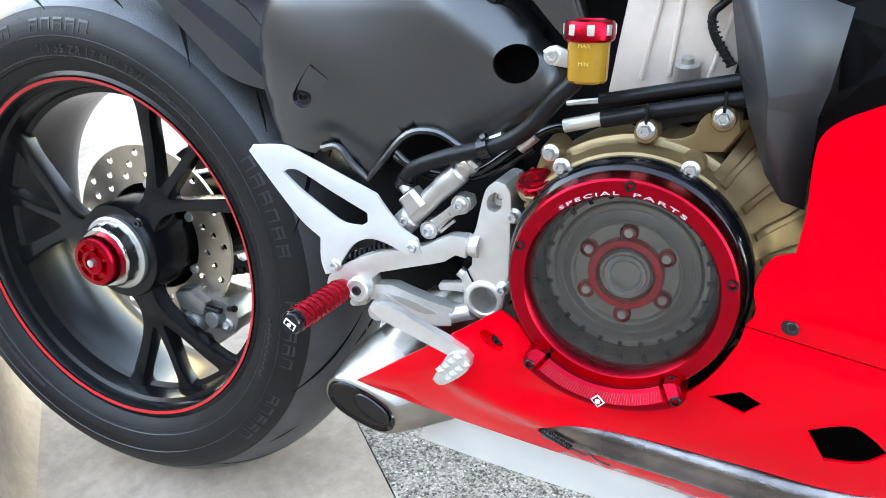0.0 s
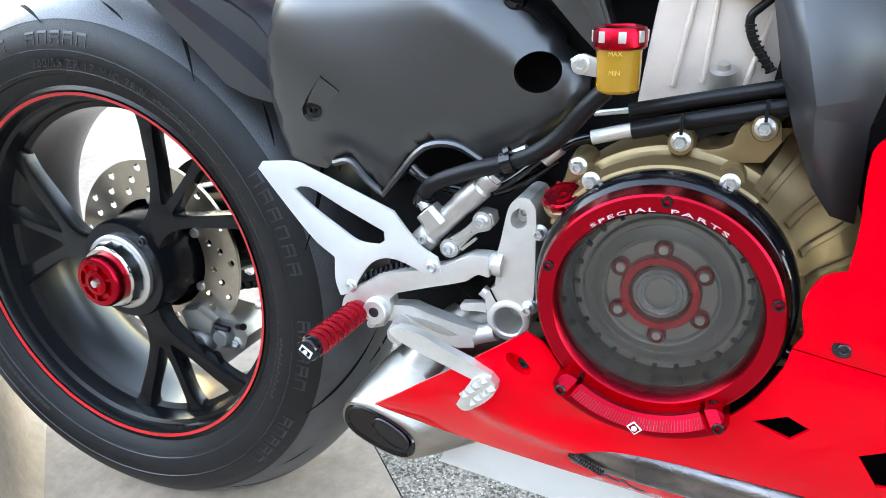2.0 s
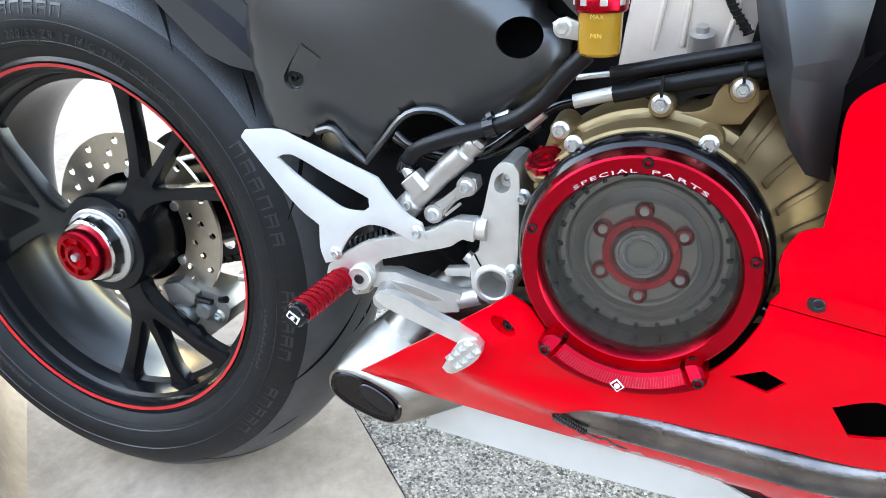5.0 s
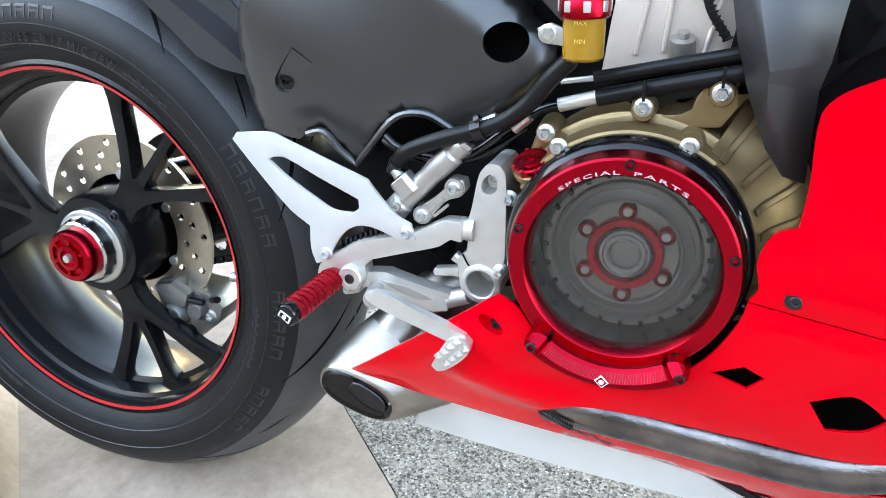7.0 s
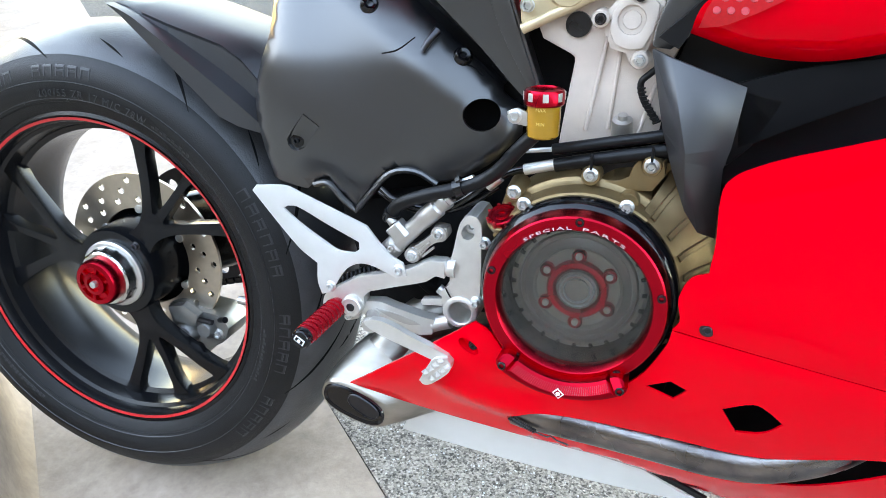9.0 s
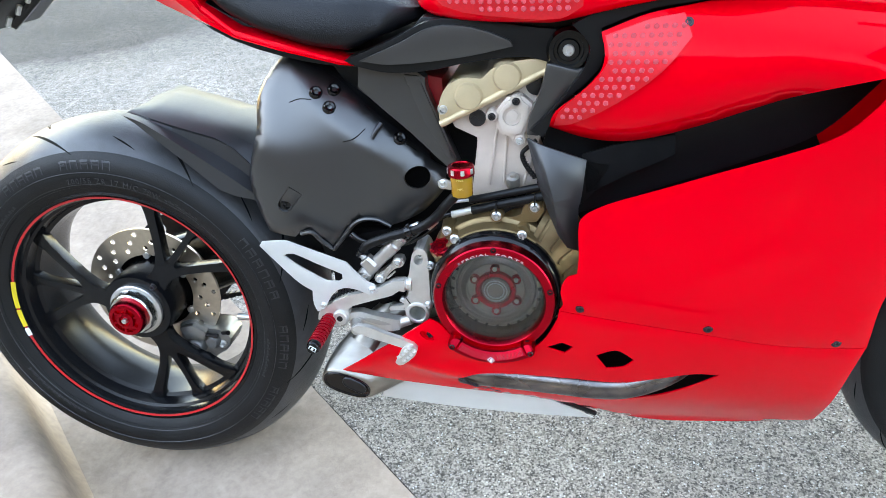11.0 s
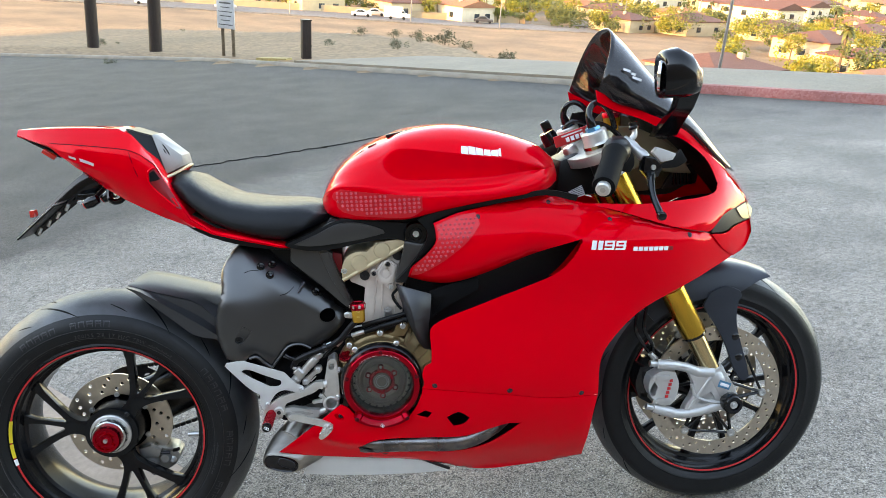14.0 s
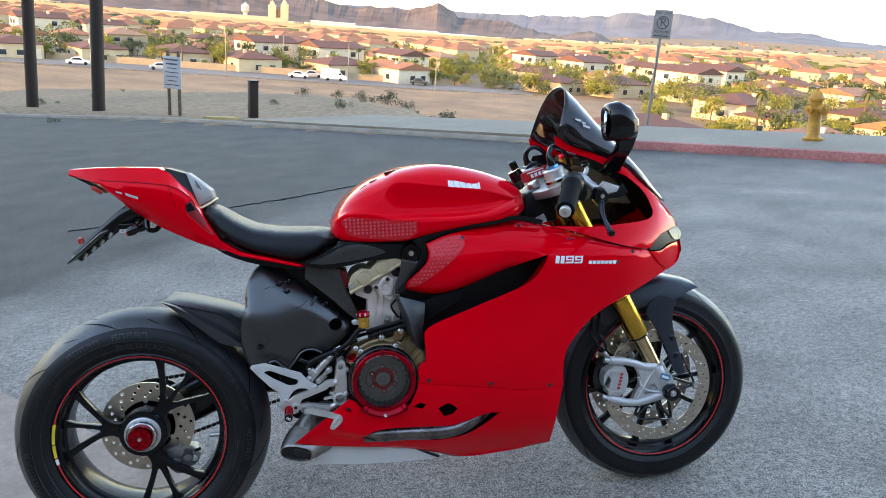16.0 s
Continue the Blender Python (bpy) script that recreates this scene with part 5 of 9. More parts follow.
guard = part("clutch_guard", loft([guard_ring(k / 60) for k in range(61)]), REDGUARD, moto, "red machined clutch guard", 24)
for k in range(46):
    u = .13 + .74 * k / 45
    q = guard_ring(u)
    q2 = guard_ring(min(1, u + .012))
    part("guard_groove", tube([q[4].lerp(q[5], .04) + Vector((0, -.0001, 0)), q2[4].lerp(q2[5], .94) + Vector((0, -.0001, 0))], .00040, 5, 1), RED_DEEP, guard)
bc = polar(CL, .0828, radians(266.5), 0)
part("guard_badge", slab([(bc.x + u, bc.z + v) for u, v in ((-.0052, .0005), (-.0004, .0052), (.0052, -.0005), (.0004, -.0052))], -.2260, -.2250, 0), WHITE, guard, "small white diamond mark")
part("guard_badge_core", slab([(bc.x + u, bc.z + v) for u, v in ((-.0040, .0004), (-.0003, .0040), (.0040, -.0004), (.0003, -.0040))], -.2264, -.2256, 0), REDANO, guard)
part("guard_badge_dot", lathe([(0, .2268), (.0020, .2268), (.0022, .2260), (0, .2260)], (bc.x, 0, bc.z), (0, -1, 0), 14), WHITE, guard)
for a in (227.5, 304.5):
    hex_bolt(polar(CL, .0862, radians(a), -.2262), .0040, .006, guard, BLACKGLOSS, washer=1.3, name="guard_bolt", sides=18)
# oil filler
OIL, OIL_UP = (.5600, -.168, .4960), (-.16, -.42, .89)
oil = part("oil_filler", lathe([(0, -.020), (.0110, -.020), (.0120, -.006), (.0155, -.004), (.0160, .0005), (.0150, .0015), (0, .0015)], OIL, OIL_UP, 28), BRONZE, moto, "bronze oil filler neck with a red cap", 30)
cap_ = part("oil_cap", lathe([(0, .0015), (.0138, .0015), (.0142, .0030), (.0142, .0060), (.0130, .0072), (.0105, .0072), (.0100, .0062), (.0070, .0062), (.0064, .0076), (.0030, .0076), (.0026, .0060), (0, .0060)], OIL, OIL_UP, 32), REDANO, oil, "red anodised oil filler cap", 30)
for k in range(8):
    d, u, w = frame_axes(Vector(OIL_UP))
    p = Vector(OIL) + d * .0045 + (u * math.cos(k * math.pi / 4) + w * math.sin(k * math.pi / 4)) * .0141
    part("cap_notch", lathe([(0, -.0028), (.0016, -.0028), (.0016, .0028), (0, .0028)], p, OIL_UP, 8), RED_DEEP, cap_)
# bracing web beside the filler
part("case_web", slab([(.545, .478), (.560, .522), (.574, .524), (.582, .505), (.570, .480)], -.156, -.142, .003), BRONZE, case)

# cylinder, head and pump cover
cyl = part("cylinder", slab([(.600, .556), (.690, .572), (.702, .600), (.690, .628), (.705, .660), (.716, .700), (.712, .730), (.66, .712), (.575, .672), (.582, .655), (.612, .640), (.606, .600)], -.128, -.02, .008), CYLGREY, moto, "grey cast aluminium cylinder", 40)
for a, b in (((.625, .575), (.640, .660)), ((.645, .578), (.652, .655)), ((.672, .575), (.685, .625))):
    part("cylinder_rib", tube([(a[0], -.129, a[1]), (b[0], -.129, b[1])], .0020, 8, 2), CYLGREY, cyl)
head = part("head_cover", slab([(.565, .672), (.567, .695), (.578, .714), (.600, .724), (.622, .722), (.640, .736), (.675, .744), (.708, .744), (.716, .738), (.640, .704), (.570, .664)], -.142, -.02, .012), BRONZELIGHT, moto, "light bronze cylinder head cover", 50)
part("head_flange", tube([(.566, -.140, .664), (.640, -.140, .699), (.714, -.140, .734)], .0050, 10, 2), BRONZELIGHT, head)
part("head_lobe", lathe([(0, .010), (.016, .008), (.021, .0), (.021, -.02), (0, -.02)], (.605, -.138, .700), (0, -1, 0), 28), BRONZELIGHT, head)
part("head_lobe", lathe([(0, .010), (.016, .008), (.021, .0), (.021, -.02), (0, -.02)], (.655, -.138, .724), (0, -1, 0), 28), BRONZELIGHT, head)
hex_bolt((.571, -.150, .684), .0055, .012, head, STEEL, name="head_bolt")
part("head_plug", lathe([(0, .004), (.013, .003), (.014, -.01), (0, -.01)], (.6905, -.128, .7095), (0, -1, 0), 24), DARKSTEEL, head)
part("head_plug", lathe([(0, .004), (.011, .003), (.012, -.01), (0, -.01)], (.6135, -.128, .6680), (0, -1, 0), 24), DARKSTEEL, head)
pump = part("pump_cover", slab([(.6403, .6821), (.6536, .6983), (.6741, .6991), (.6858, .6886), (.6831, .6677), (.6739, .6493), (.6683, .6365), (.6601, .6394), (.6571, .6465), (.6440, .6504), (.6383, .6652)], -.1440, -.12, .004, 4, 30), CYLGREY, moto, "grey cast pump cover", 35)
part("pump_rim", slab([(.6440, .6800), (.6550, .6945), (.6725, .6950), (.6815, .6870), (.6790, .6685), (.6710, .6515), (.6590, .6500), (.6470, .6545), (.6425, .6660)], -.1475, -.143, .002, 4, 30, ([(.6600 + .0115 * math.cos(k * math.pi / 8), .6740 + .0120 * math.sin(k * math.pi / 8)) for k in range(16)],)), CYLGREY, pump, "", 30)
part("pump_boss", lathe([(0, .0006), (.0075, .0006), (.0085, -.002), (0, -.002)], (.6600, -.1445, .6740), (0, -1, 0), 24), CYLGREY, pump)
for x, z, m in ((.6657, .6935, DARKSTEEL), (.6342, .6745, DARKSTEEL), (.6690, .6415, STEEL)):
    part("pump_lug", lathe([(0, .001), (.0070, .001), (.0080, -.001), (.0085, -.024), (0, -.024)], (x, -.1465, z), (0, -1, 0), 20), CYLGREY, pump)
    hex_bolt((x, -.1535, z), .0040, .0060, pump, m, name="pump_bolt", washer=1.25)
part("cylinder_sensor", lathe([(0, .006), (.0042, .006), (.0046, .002), (.0090, .001), (.0095, -.014), (0, -.014)], (.658, -.134, .587), (0, -.35, .93), 14), CAST, cyl)
conduit = part("conduit", tube([(.690, -.140, .640), (.6764, -.140, .6281), (.6717, -.140, .6228), (.6722, -.140, .6141), (.6760, -.140, .6052), (.6809, -.140, .5982), (.6872, -.140, .5894)], .0030, 10, 5), BLACK, moto, "black corrugated cable conduit")
for k in range(9):
    u = k / 8
    p = Vector((.6720 + .0152 * u ** 1.4, -.140, .6180 - .0286 * u))
    part("conduit_ridge", tube([p, p + Vector((.0006 * u, 0, -.0013))], .0039, 10, 1), BLACK, conduit)
part("red_frame_member", slab([(.540, .722), (.566, .715), (.565, .672), (.545, .670)], -.10, .10, .004), RED_DEEP, moto, "deep red frame member")
# coolant pipes and hoses
for p, r, m in (([(.600, -.150, .5605), (.650, -.152, .571), (.705, -.152, .582), (.735, -.145, .588)], .0052, BLACK), ([(.603, -.153, .5470), (.650, -.155, .558), (.703, -.155, .5690), (.740, -.148, .577)], .0062, BLACK),
                ([(.575, -.153, .5405), (.606, -.153, .5485)], .0052, ALU), ([(.575, -.148, .5570), (.602, -.150, .5610)], .0022, STEEL)):
    part("coolant_pipe", tube(p, r, 14, 5), m, moto, "black coolant pipe" if m == BLACK else "bright pipe ferrule")
part("pipe_bracket", slab([(.618, .548), (.700, .568), (.700, .560), (.690, .550), (.660, .548), (.640, .536)], -.150, -.146, .001), BLACK, moto, "thin black pipe bracket")
for x, z in ((.637, .556), (.688, .567)):
    part("pipe_tab", box((x, -.166, z), (.0022, .006, .014), .0005), BLACK, moto, "small black tab")
hose = part("fluid_hose", tube([(.443, -.158, .484), (.452, -.162, .497), (.483, -.165, .511), (.516, -.165, .521), (.538, -.165, .530), (.555, -.167, .543), (.572, -.170, .563), (.586, -.171, .577)], .0066, 14, 6), BLACK, moto, "black rubber fluid hose")
part("hose_clip", tube([(.512, -.165, .5195), (.520, -.165, .5225)], .0086, 14, 1), BLACKGLOSS, hose)
part("hose_clip_screw", tube([(.514, -.168, .529), (.518, -.168, .531)], .0035, 8, 1), BLACKGLOSS, hose)
part("hose_end", tube([(.441, -.157, .480), (.446, -.159, .489)], .0085, 14, 1), BLACKGLOSS, hose)
for k, p in enumerate(([(.425, -.135, .503), (.440, -.142, .496), (.475, -.146, .490), (.505, -.148, .497), (.530, -.148, .515), (.560, -.148, .535), (.580, -.150, .541)],
                       [(.420, -.130, .498), (.445, -.138, .489), (.480, -.143, .486), (.515, -.146, .497), (.55, -.146, .520)])):
    part("braided_line", tube(p, .0036 - .0006 * k, 10, 5), BLACKGLOSS, moto, "thin black brake line")
part("line_ferrule", tube([(.540, -.150, .520), (.552, -.151, .531)], .0050, 12, 1), STEEL, moto, "steel line ferrule")
part("line_ferrule", tube([(.520, -.163, .5265), (.530, -.163, .5310)], .0040, 12, 1), STEEL, moto, "steel line ferrule")
# fluid reservoir
res = part("fluid_reservoir", lathe([(0, .5765), (.0120, .5765), (.0142, .5785), (.0146, .592), (.0148, .6055), (0, .6055)], (.594, -.172, 0), (0, 0, 1), 36), FLUID, moto, "amber fluid reservoir with a red cap")
rcap = part("reservoir_cap", lathe([(0, .6050), (.0165, .6050), (.0178, .6065), (.0178, .6160), (.0165, .6185), (.0125, .6195), (.0120, .6185), (0, .6185)], (.594, -.172, 0), (0, 0, 1), 36), REDANO, res, "red anodised reservoir cap")
for k in range(8):
    a = k * math.pi / 4 + .25
    part("cap_notch", box((.594 + .0174 * math.cos(a), -.172 + .0174 * math.sin(a), .6130), (.0016, .0050, .0072), .0006, Matrix.Rotation(a, 4, "Z")), ALU, rcap)
for txt, z in (("MIN", .5905), ("MAX", .6025)):
    lettering(txt, .0042, lambda u, v, h, z=z: (.594 + .0151 * math.sin(u / .015), -.172 - (.0151 + h) * math.cos(u / .015), z + v), "level_mark", LEVEL, res, .0002)
    part("level_line", lathe([(.0150, z - .0040), (.0153, z - .0040), (.0153, z - .0036), (.0150, z - .0036)], (.594, -.172, 0), (0, 0, 1), 8, close=True, arc=(math.pi * .38, math.pi * .62)), LEVEL, res)
part("reservoir_tab", slab([(.562, .598), (.572, .602), (.582, .598), (.582, .586), (.568, .588)], -.178, -.174, .0015), CAST, res)
hex_bolt((.570, -.182, .5945), .0046, .005, res, STEEL, name="reservoir_bolt")
# rear brake master cylinder
mc = part("brake_cylinder", tube([(.4395, -.160, .4460), (.4415, -.160, .4480), (.4490, -.160, .4555), (.4505, -.160, .4570), (.4760, -.160, .4825), (.4780, -.160, .4845), (.4930, -.160, .4985), (.4945, -.160, .5000), (.5000, -.160, .5055), (.5025, -.160, .5078)], [.0088, .0108, .0108, .0092, .0090, .0098, .0098, .0078, .0094, .0088], 22, 2), CAST, moto, "grey cast rear brake cylinder", 35)
part("cylinder_nut", tube([(.5020, -.160, .5075), (.5055, -.160, .5107)], .0078, 6, 1), STEEL, mc)
part("cylinder_plug", tube([(.5050, -.160, .5102), (.5068, -.160, .5120)], .0048, 12, 1), DARKSTEEL, mc)
part("cylinder_port", loft([[Vector((.4560, -.163, .4680)) + Vector((-.66, 0, .75)) * d + Vector((.75, 0, .66)) * u * w + Vector((0, 1, 0)) * v * w for u, v in ((-1, -.6), (-.6, -1), (.6, -1), (1, -.6), (1, .6), (.6, 1), (-.6, 1), (-1, .6))] for d, w in ((-.004, .0098), (.0115, .0092), (.0125, .0084))]), CAST, mc, "", 25)
part("port_spout", tube([(.4475, -.163, .4780), (.4435, -.162, .4830)], .0050, 12, 1), CAST, mc)
part("cylinder_foot", slab([(.4585, .4420), (.4625, .4385), (.4720, .4400), (.4800, .4520), (.4900, .4615), (.5000, .4650), (.5045, .4710), (.5030, .4790), (.4960, .4800), (.4900, .4740), (.4740, .4600), (.4640, .4530)], -.164, -.150, .0025), CAST, mc, "", 30)
part("foot_rib", slab([(.4720, .4525), (.4850, .4640), (.4870, .4618), (.4742, .4500)], -.1658, -.163, .0006), CAST, mc)
part("foot_rib", slab([(.4765, .4478), (.4895, .4590), (.4910, .4572), (.4782, .4458)], -.1658, -.163, .0006), CAST, mc)
for k in range(6):
    part("cast_figure", box((.4755 + .0020 * k, -.1642, .4515 + .0018 * k), (.0013, .0010, .0028), .0002, Matrix.Rotation(radians(-42), 4, "Y")), CAST, mc)
for x, z in ((.4953, .4727), (.4671, .4471)):
    part("foot_boss", lathe([(0, .0), (.0078, .0), (.0086, -.012), (0, -.012)], (x, -.1660, z), (0, -1, 0), 20), CAST, mc)
    hex_bolt((x, -.1720, z), .0040, .0065, mc, STEEL, washer=1.35, name="cylinder_bolt", sides=18)
hex_bolt((.4470, -.1735, .4540), .0036, .005, mc, CAST, washer=1.2, name="cylinder_bolt", sides=18)

# heel guard, hanger, peg and pedal
HEEL = [(.299, .503), (.304, .509), (.337, .511), (.351, .506), (.424, .477), (.434, .464), (.448, .449), (.461, .442), (.465, .428), (.453, .425), (.442, .430), (.428, .435), (.416, .436), (.405, .432), (.397, .425), (.388, .412), (.382, .400), (.370, .396), (.366, .410), (.367, .431), (.349, .444), (.325, .471)]
HEELHOLE = [(.333, .487), (.338, .490), (.349, .490), (.380, .475), (.415, .459), (.415, .451), (.409, .447), (.391, .448), (.375, .457), (.350, .473)]
heel = part("heel_guard", slab(HEEL, -.1765, -.1725, .0012, 4, 30, (HEELHOLE,)), ALUWHITE, moto, "pale aluminium heel guard plate", 30)
hex_bolt((.4569, -.1815, .4341), .0042, .006, heel, STEEL, washer=1.45, name="heel_bolt", sides=18)
hex_bolt((.3812, -.1815, .4070), .0040, .006, heel, STEEL, washer=1.45, name="heel_bolt", sides=18)
hanger = part("footpeg_hanger", slab([(.3700, .3880), (.3727, .3947), (.3780, .4000), (.3924, .4095), (.4062, .4175), (.4246, .4240), (.4475, .4300), (.4673, .4365), (.4745, .4400), (.4817, .4440), (.4888, .4475), (.5040, .4480), (.5040, .4300), (.4950, .4315), (.4910, .4290), (.4838, .4240), (.4544, .4150), (.4237, .4055), (.4165, .3990), (.4170, .3920), (.4150, .3830), (.4060, .3780), (.3960, .3800), (.3930, .3870), (.3860, .3900)], -.1750, -.1590, .0030, 4, 22), ALU, moto, "bead blasted aluminium footpeg hanger", 38)
part("hanger_arm", slab([(.4042, .3896), (.4212, .3924), (.4347, .3936), (.4484, .3896), (.4796, .3827), (.4913, .3812), (.4893, .3647), (.4755, .3621), (.4604, .3645), (.4401, .3714), (.4205, .3775), (.4061, .3766)], -.1710, -.1570, .0018, 3, 12), ALU, hanger, "", 30)
part("arm_web", slab([(.4270, .3860), (.4480, .3835), (.4700, .3770), (.4770, .3740), (.4640, .3720), (.4440, .3775)], -.1716, -.1702, .0004), CAST, hanger)
part("arm_sleeve", tube([(.4880, -.163, .3730), (.4930, -.163, .3742), (.5060, -.163, .3790)], [.0088, .0080, .0078], 18, 1), ALU, hanger)
part("hanger_eye", lathe([(0, .0030), (.0060, .0030), (.0064, .0036), (.0098, .0036), (.0110, .0022), (.0116, -.002), (.0124, -.020), (0, -.020)], (.4042, -.1785, .3880), (0, -1, 0), 32), ALU, hanger, "", 25)
part("eye_pin", lathe([(0, .0042), (.0034, .0042), (.0044, .0036), (.0044, .002), (0, .002)], (.4042, -.1785, .3880), (0, -1, 0), 24), DARKSTEEL, hanger)
part("hanger_neck", tube([(.4960, -.1655, .4385), (.5030, -.1655, .4395), (.5045, -.1655, .4395), (.5060, -.1655, .4395), (.5130, -.1655, .4390)], [.0088, .0094, .0086, .0098, .0098], 20, 1), ALU, hanger, "", 25)
part("peg_stop", slab([(.3930, .3750), (.4020, .3780), (.4120, .3790), (.4100, .3730), (.4000, .3700), (.3940, .3715)], -.176, -.160, .003), CAST, hanger)
hex_bolt((.3985, -.1790, .3745), .0034, .004, hanger, STEEL, washer=1.3, name="stop_screw", sides=18)
part("peg_clevis", slab([(.3670, .3800), (.3700, .3920), (.3760, .3990), (.3860, .3960), (.3920, .3900), (.3900, .3810), (.3760, .3770)], -.172, -.156, .004), ALU, hanger)
SLOT_EYE = [(.5253, .4868), (.5300, .4860), (.5318, .4820), (.5310, .4746), (.5280, .4718), (.5242, .4708), (.5205, .4722), (.5190, .4765), (.5205, .4825)]
bracket = part("frame_bracket", slab([(.5165, .4840), (.5200, .4910), (.5265, .4955), (.5340, .4945), (.5384, .4870), (.5389, .4656), (.5384, .4191), (.5364, .4068), (.5340, .3880), (.5250, .3790), (.5110, .3790), (.5010, .3860), (.4995, .3980), (.4985, .4120), (.5030, .4180), (.5066, .4220), (.5075, .4457), (.5107, .4578)], -.168, -.12, .0055, 4, 50, (SLOT_EYE, [(.5182 + .0118 * math.cos(k * math.pi / 8), .3930 + .0118 * math.sin(k * math.pi / 8)) for k in range(16)])), ALU, moto, "cast aluminium frame bracket", 38)
part("slot_floor", slab([(.5165, .4690), (.5165, .4880), (.5335, .4880), (.5335, .4690)], -.1500, -.1460, 0), ALU, bracket)
hex_bolt((.5255, -.1555, .4795), .0046, .006, bracket, STEEL, washer=1.25, name="bracket_bolt", sides=18)
part("bracket_sleeve", lathe([(.0116, .0030), (.0128, .0045), (.0150, .0045), (.0172, .0030), (.0172, -.03), (.0116, -.03)], (.5182, -.1665, .3930), (0, -1, 0), 36, close=True), ALU, bracket)
part("sleeve_floor", lathe([(0, -.030), (.0120, -.030), (.0120, -.034), (0, -.034)], (.5182, -.166, .3930), (0, -1, 0), 24), CAST, bracket)
part("clamp_split", tube([(.5030, -.1690, .4180), (.5060, -.1690, .4120), (.5085, -.1690, .4080)], .0007, 6, 2), DARK, bracket)
part("clamp_bolt", tube([(.4935, -.1610, .4130), (.4990, -.1610, .4090)], .0050, 14, 1), STEEL, bracket)
hex_bolt((.5345, -.1760, .4065), .0042, .008, bracket, STEEL, washer=1.4, name="bracket_bolt")
part("switch_lug", slab([(.4760, .3985), (.4779, .4020), (.4949, .4045), (.4990, .4045), (.4990, .3960), (.4949, .3965), (.4778, .3950)], -.168, -.160, .003), ALU, bracket)
PEG0, PEG1 = Vector((.3868, -.1740, .3850)), Vector((.3882, -.2560, .3885))
peg = part("footpeg", tube([PEG0, PEG0.lerp(PEG1, .06), PEG0.lerp(PEG1, .97), PEG1], [.0088, .0097, .0100, .0094], 28, 3), REDGRIP, moto, "red knurled footpeg", 40)
d_ = (PEG1 - PEG0).normalized()
part("peg_end", tube([PEG1 - d_ * .0025, PEG1 + d_ * .0030, PEG1 + d_ * .0055], [.0101, .0096, .0082], 24, 1), BLACKGLOSS, peg, "black footpeg end cap")
pe = PEG1 + d_ * .0052
part("peg_mark", slab([(pe.x + u, pe.z + v) for u, v in ((-.0058, .0010), (-.0030, .0052), (.0058, -.0004), (.0030, -.0056))], pe.y - .0012, pe.y, 0), WHITE, peg, "white square mark")
part("peg_mark_core", slab([(pe.x + u, pe.z + v) for u, v in ((-.0044, .0010), (-.0024, .0040), (.0044, -.0006), (.0024, -.0042))], pe.y - .0016, pe.y - .0006, 0), BLACKGLOSS, peg)
part("peg_mark_dot", lathe([(0, .0020), (.0018, .0020), (.0018, .0), (0, .0)], tuple(pe), (0, -1, 0), 12), WHITE, peg)
for k in range(9):
    c = PEG0.lerp(PEG1, .10 + .095 * k)
    ring_ = [c + d_ * (.0030 * math.sin(a)) + Vector((math.cos(a), 0, math.sin(a))) * .0099 for a in np.linspace(0, 2 * math.pi, 19)]
    part("knurl_ridge", tube(ring_, .0011, 6, 1), REDANO, peg)
for k in range(22):
    for j in range(15):
        a, u = 2 * math.pi * (k + .5 * (j % 2)) / 22, .09 + .86 * j / 14
        n_ = Vector((math.cos(a), 0, math.sin(a)))
        if n_.z < -.55:
            continue
        part("knurl_stud", lathe([(.0010, -.0004), (.0006, .0006), (0, .0007)], PEG0.lerp(PEG1, u) + n_ * .0098, n_, 5), REDGRIP, peg, "", 20)
pedal = part("brake_pedal", slab([(.4275, .3846), (.4343, .3882), (.4452, .3882), (.4587, .3840), (.4729, .3772), (.4964, .3682), (.5150, .3608), (.5170, .3560), (.5103, .3500), (.5000, .3529), (.4725, .3625), (.4531, .3690), (.4350, .3765), (.4285, .3810)], -.2010, -.1925, .0016, 3, 12), ALU, moto, "bead blasted aluminium brake pedal", 28)
part("pedal_shaft", tube([(.4330, -.197, .3800), (.4270, -.178, .3770), (.4220, -.165, .3750)], [.0085, .0080, .0078], 18, 2), CAST, pedal)
toe = part("pedal_toe", slab([(.4990, .3540), (.5050, .3585), (.5150, .3592), (.5200, .3545), (.5175, .3449), (.5004, .3296), (.4920, .3268), (.4868, .3310)], -.2060, -.1930, .0030, 4, 60), ALU, pedal, "ridged pedal tip", 30)
for i in range(4):
    for j in range(2):
        o = Vector((.5000, -.2056, .3352)) + Vector((.0048, 0, .0058)) * i + Vector((-.0066, 0, .0058)) * j + Vector((.0006, 0, -.0006)) * i
        part("pedal_spike", lathe([(.0043, 0), (.0010, .0040), (0, .0042)], o, (0, -1, 0), 4), ALU, toe, "", 10)


def coil(p0, p1, r, wire, turns, name, mat, parent, label=""):
    p0, p1 = Vector(p0), Vector(p1)
    d, u, w = frame_axes(p1 - p0)
    pts = [p0 + (p1 - p0) * (k / (turns * 10)) + (u * math.cos(k * math.pi / 5) + w * math.sin(k * math.pi / 5)) * r for k in range(turns * 10 + 1)]
    return part(name, tube(pts, wire, 6, 1), mat, parent, label)


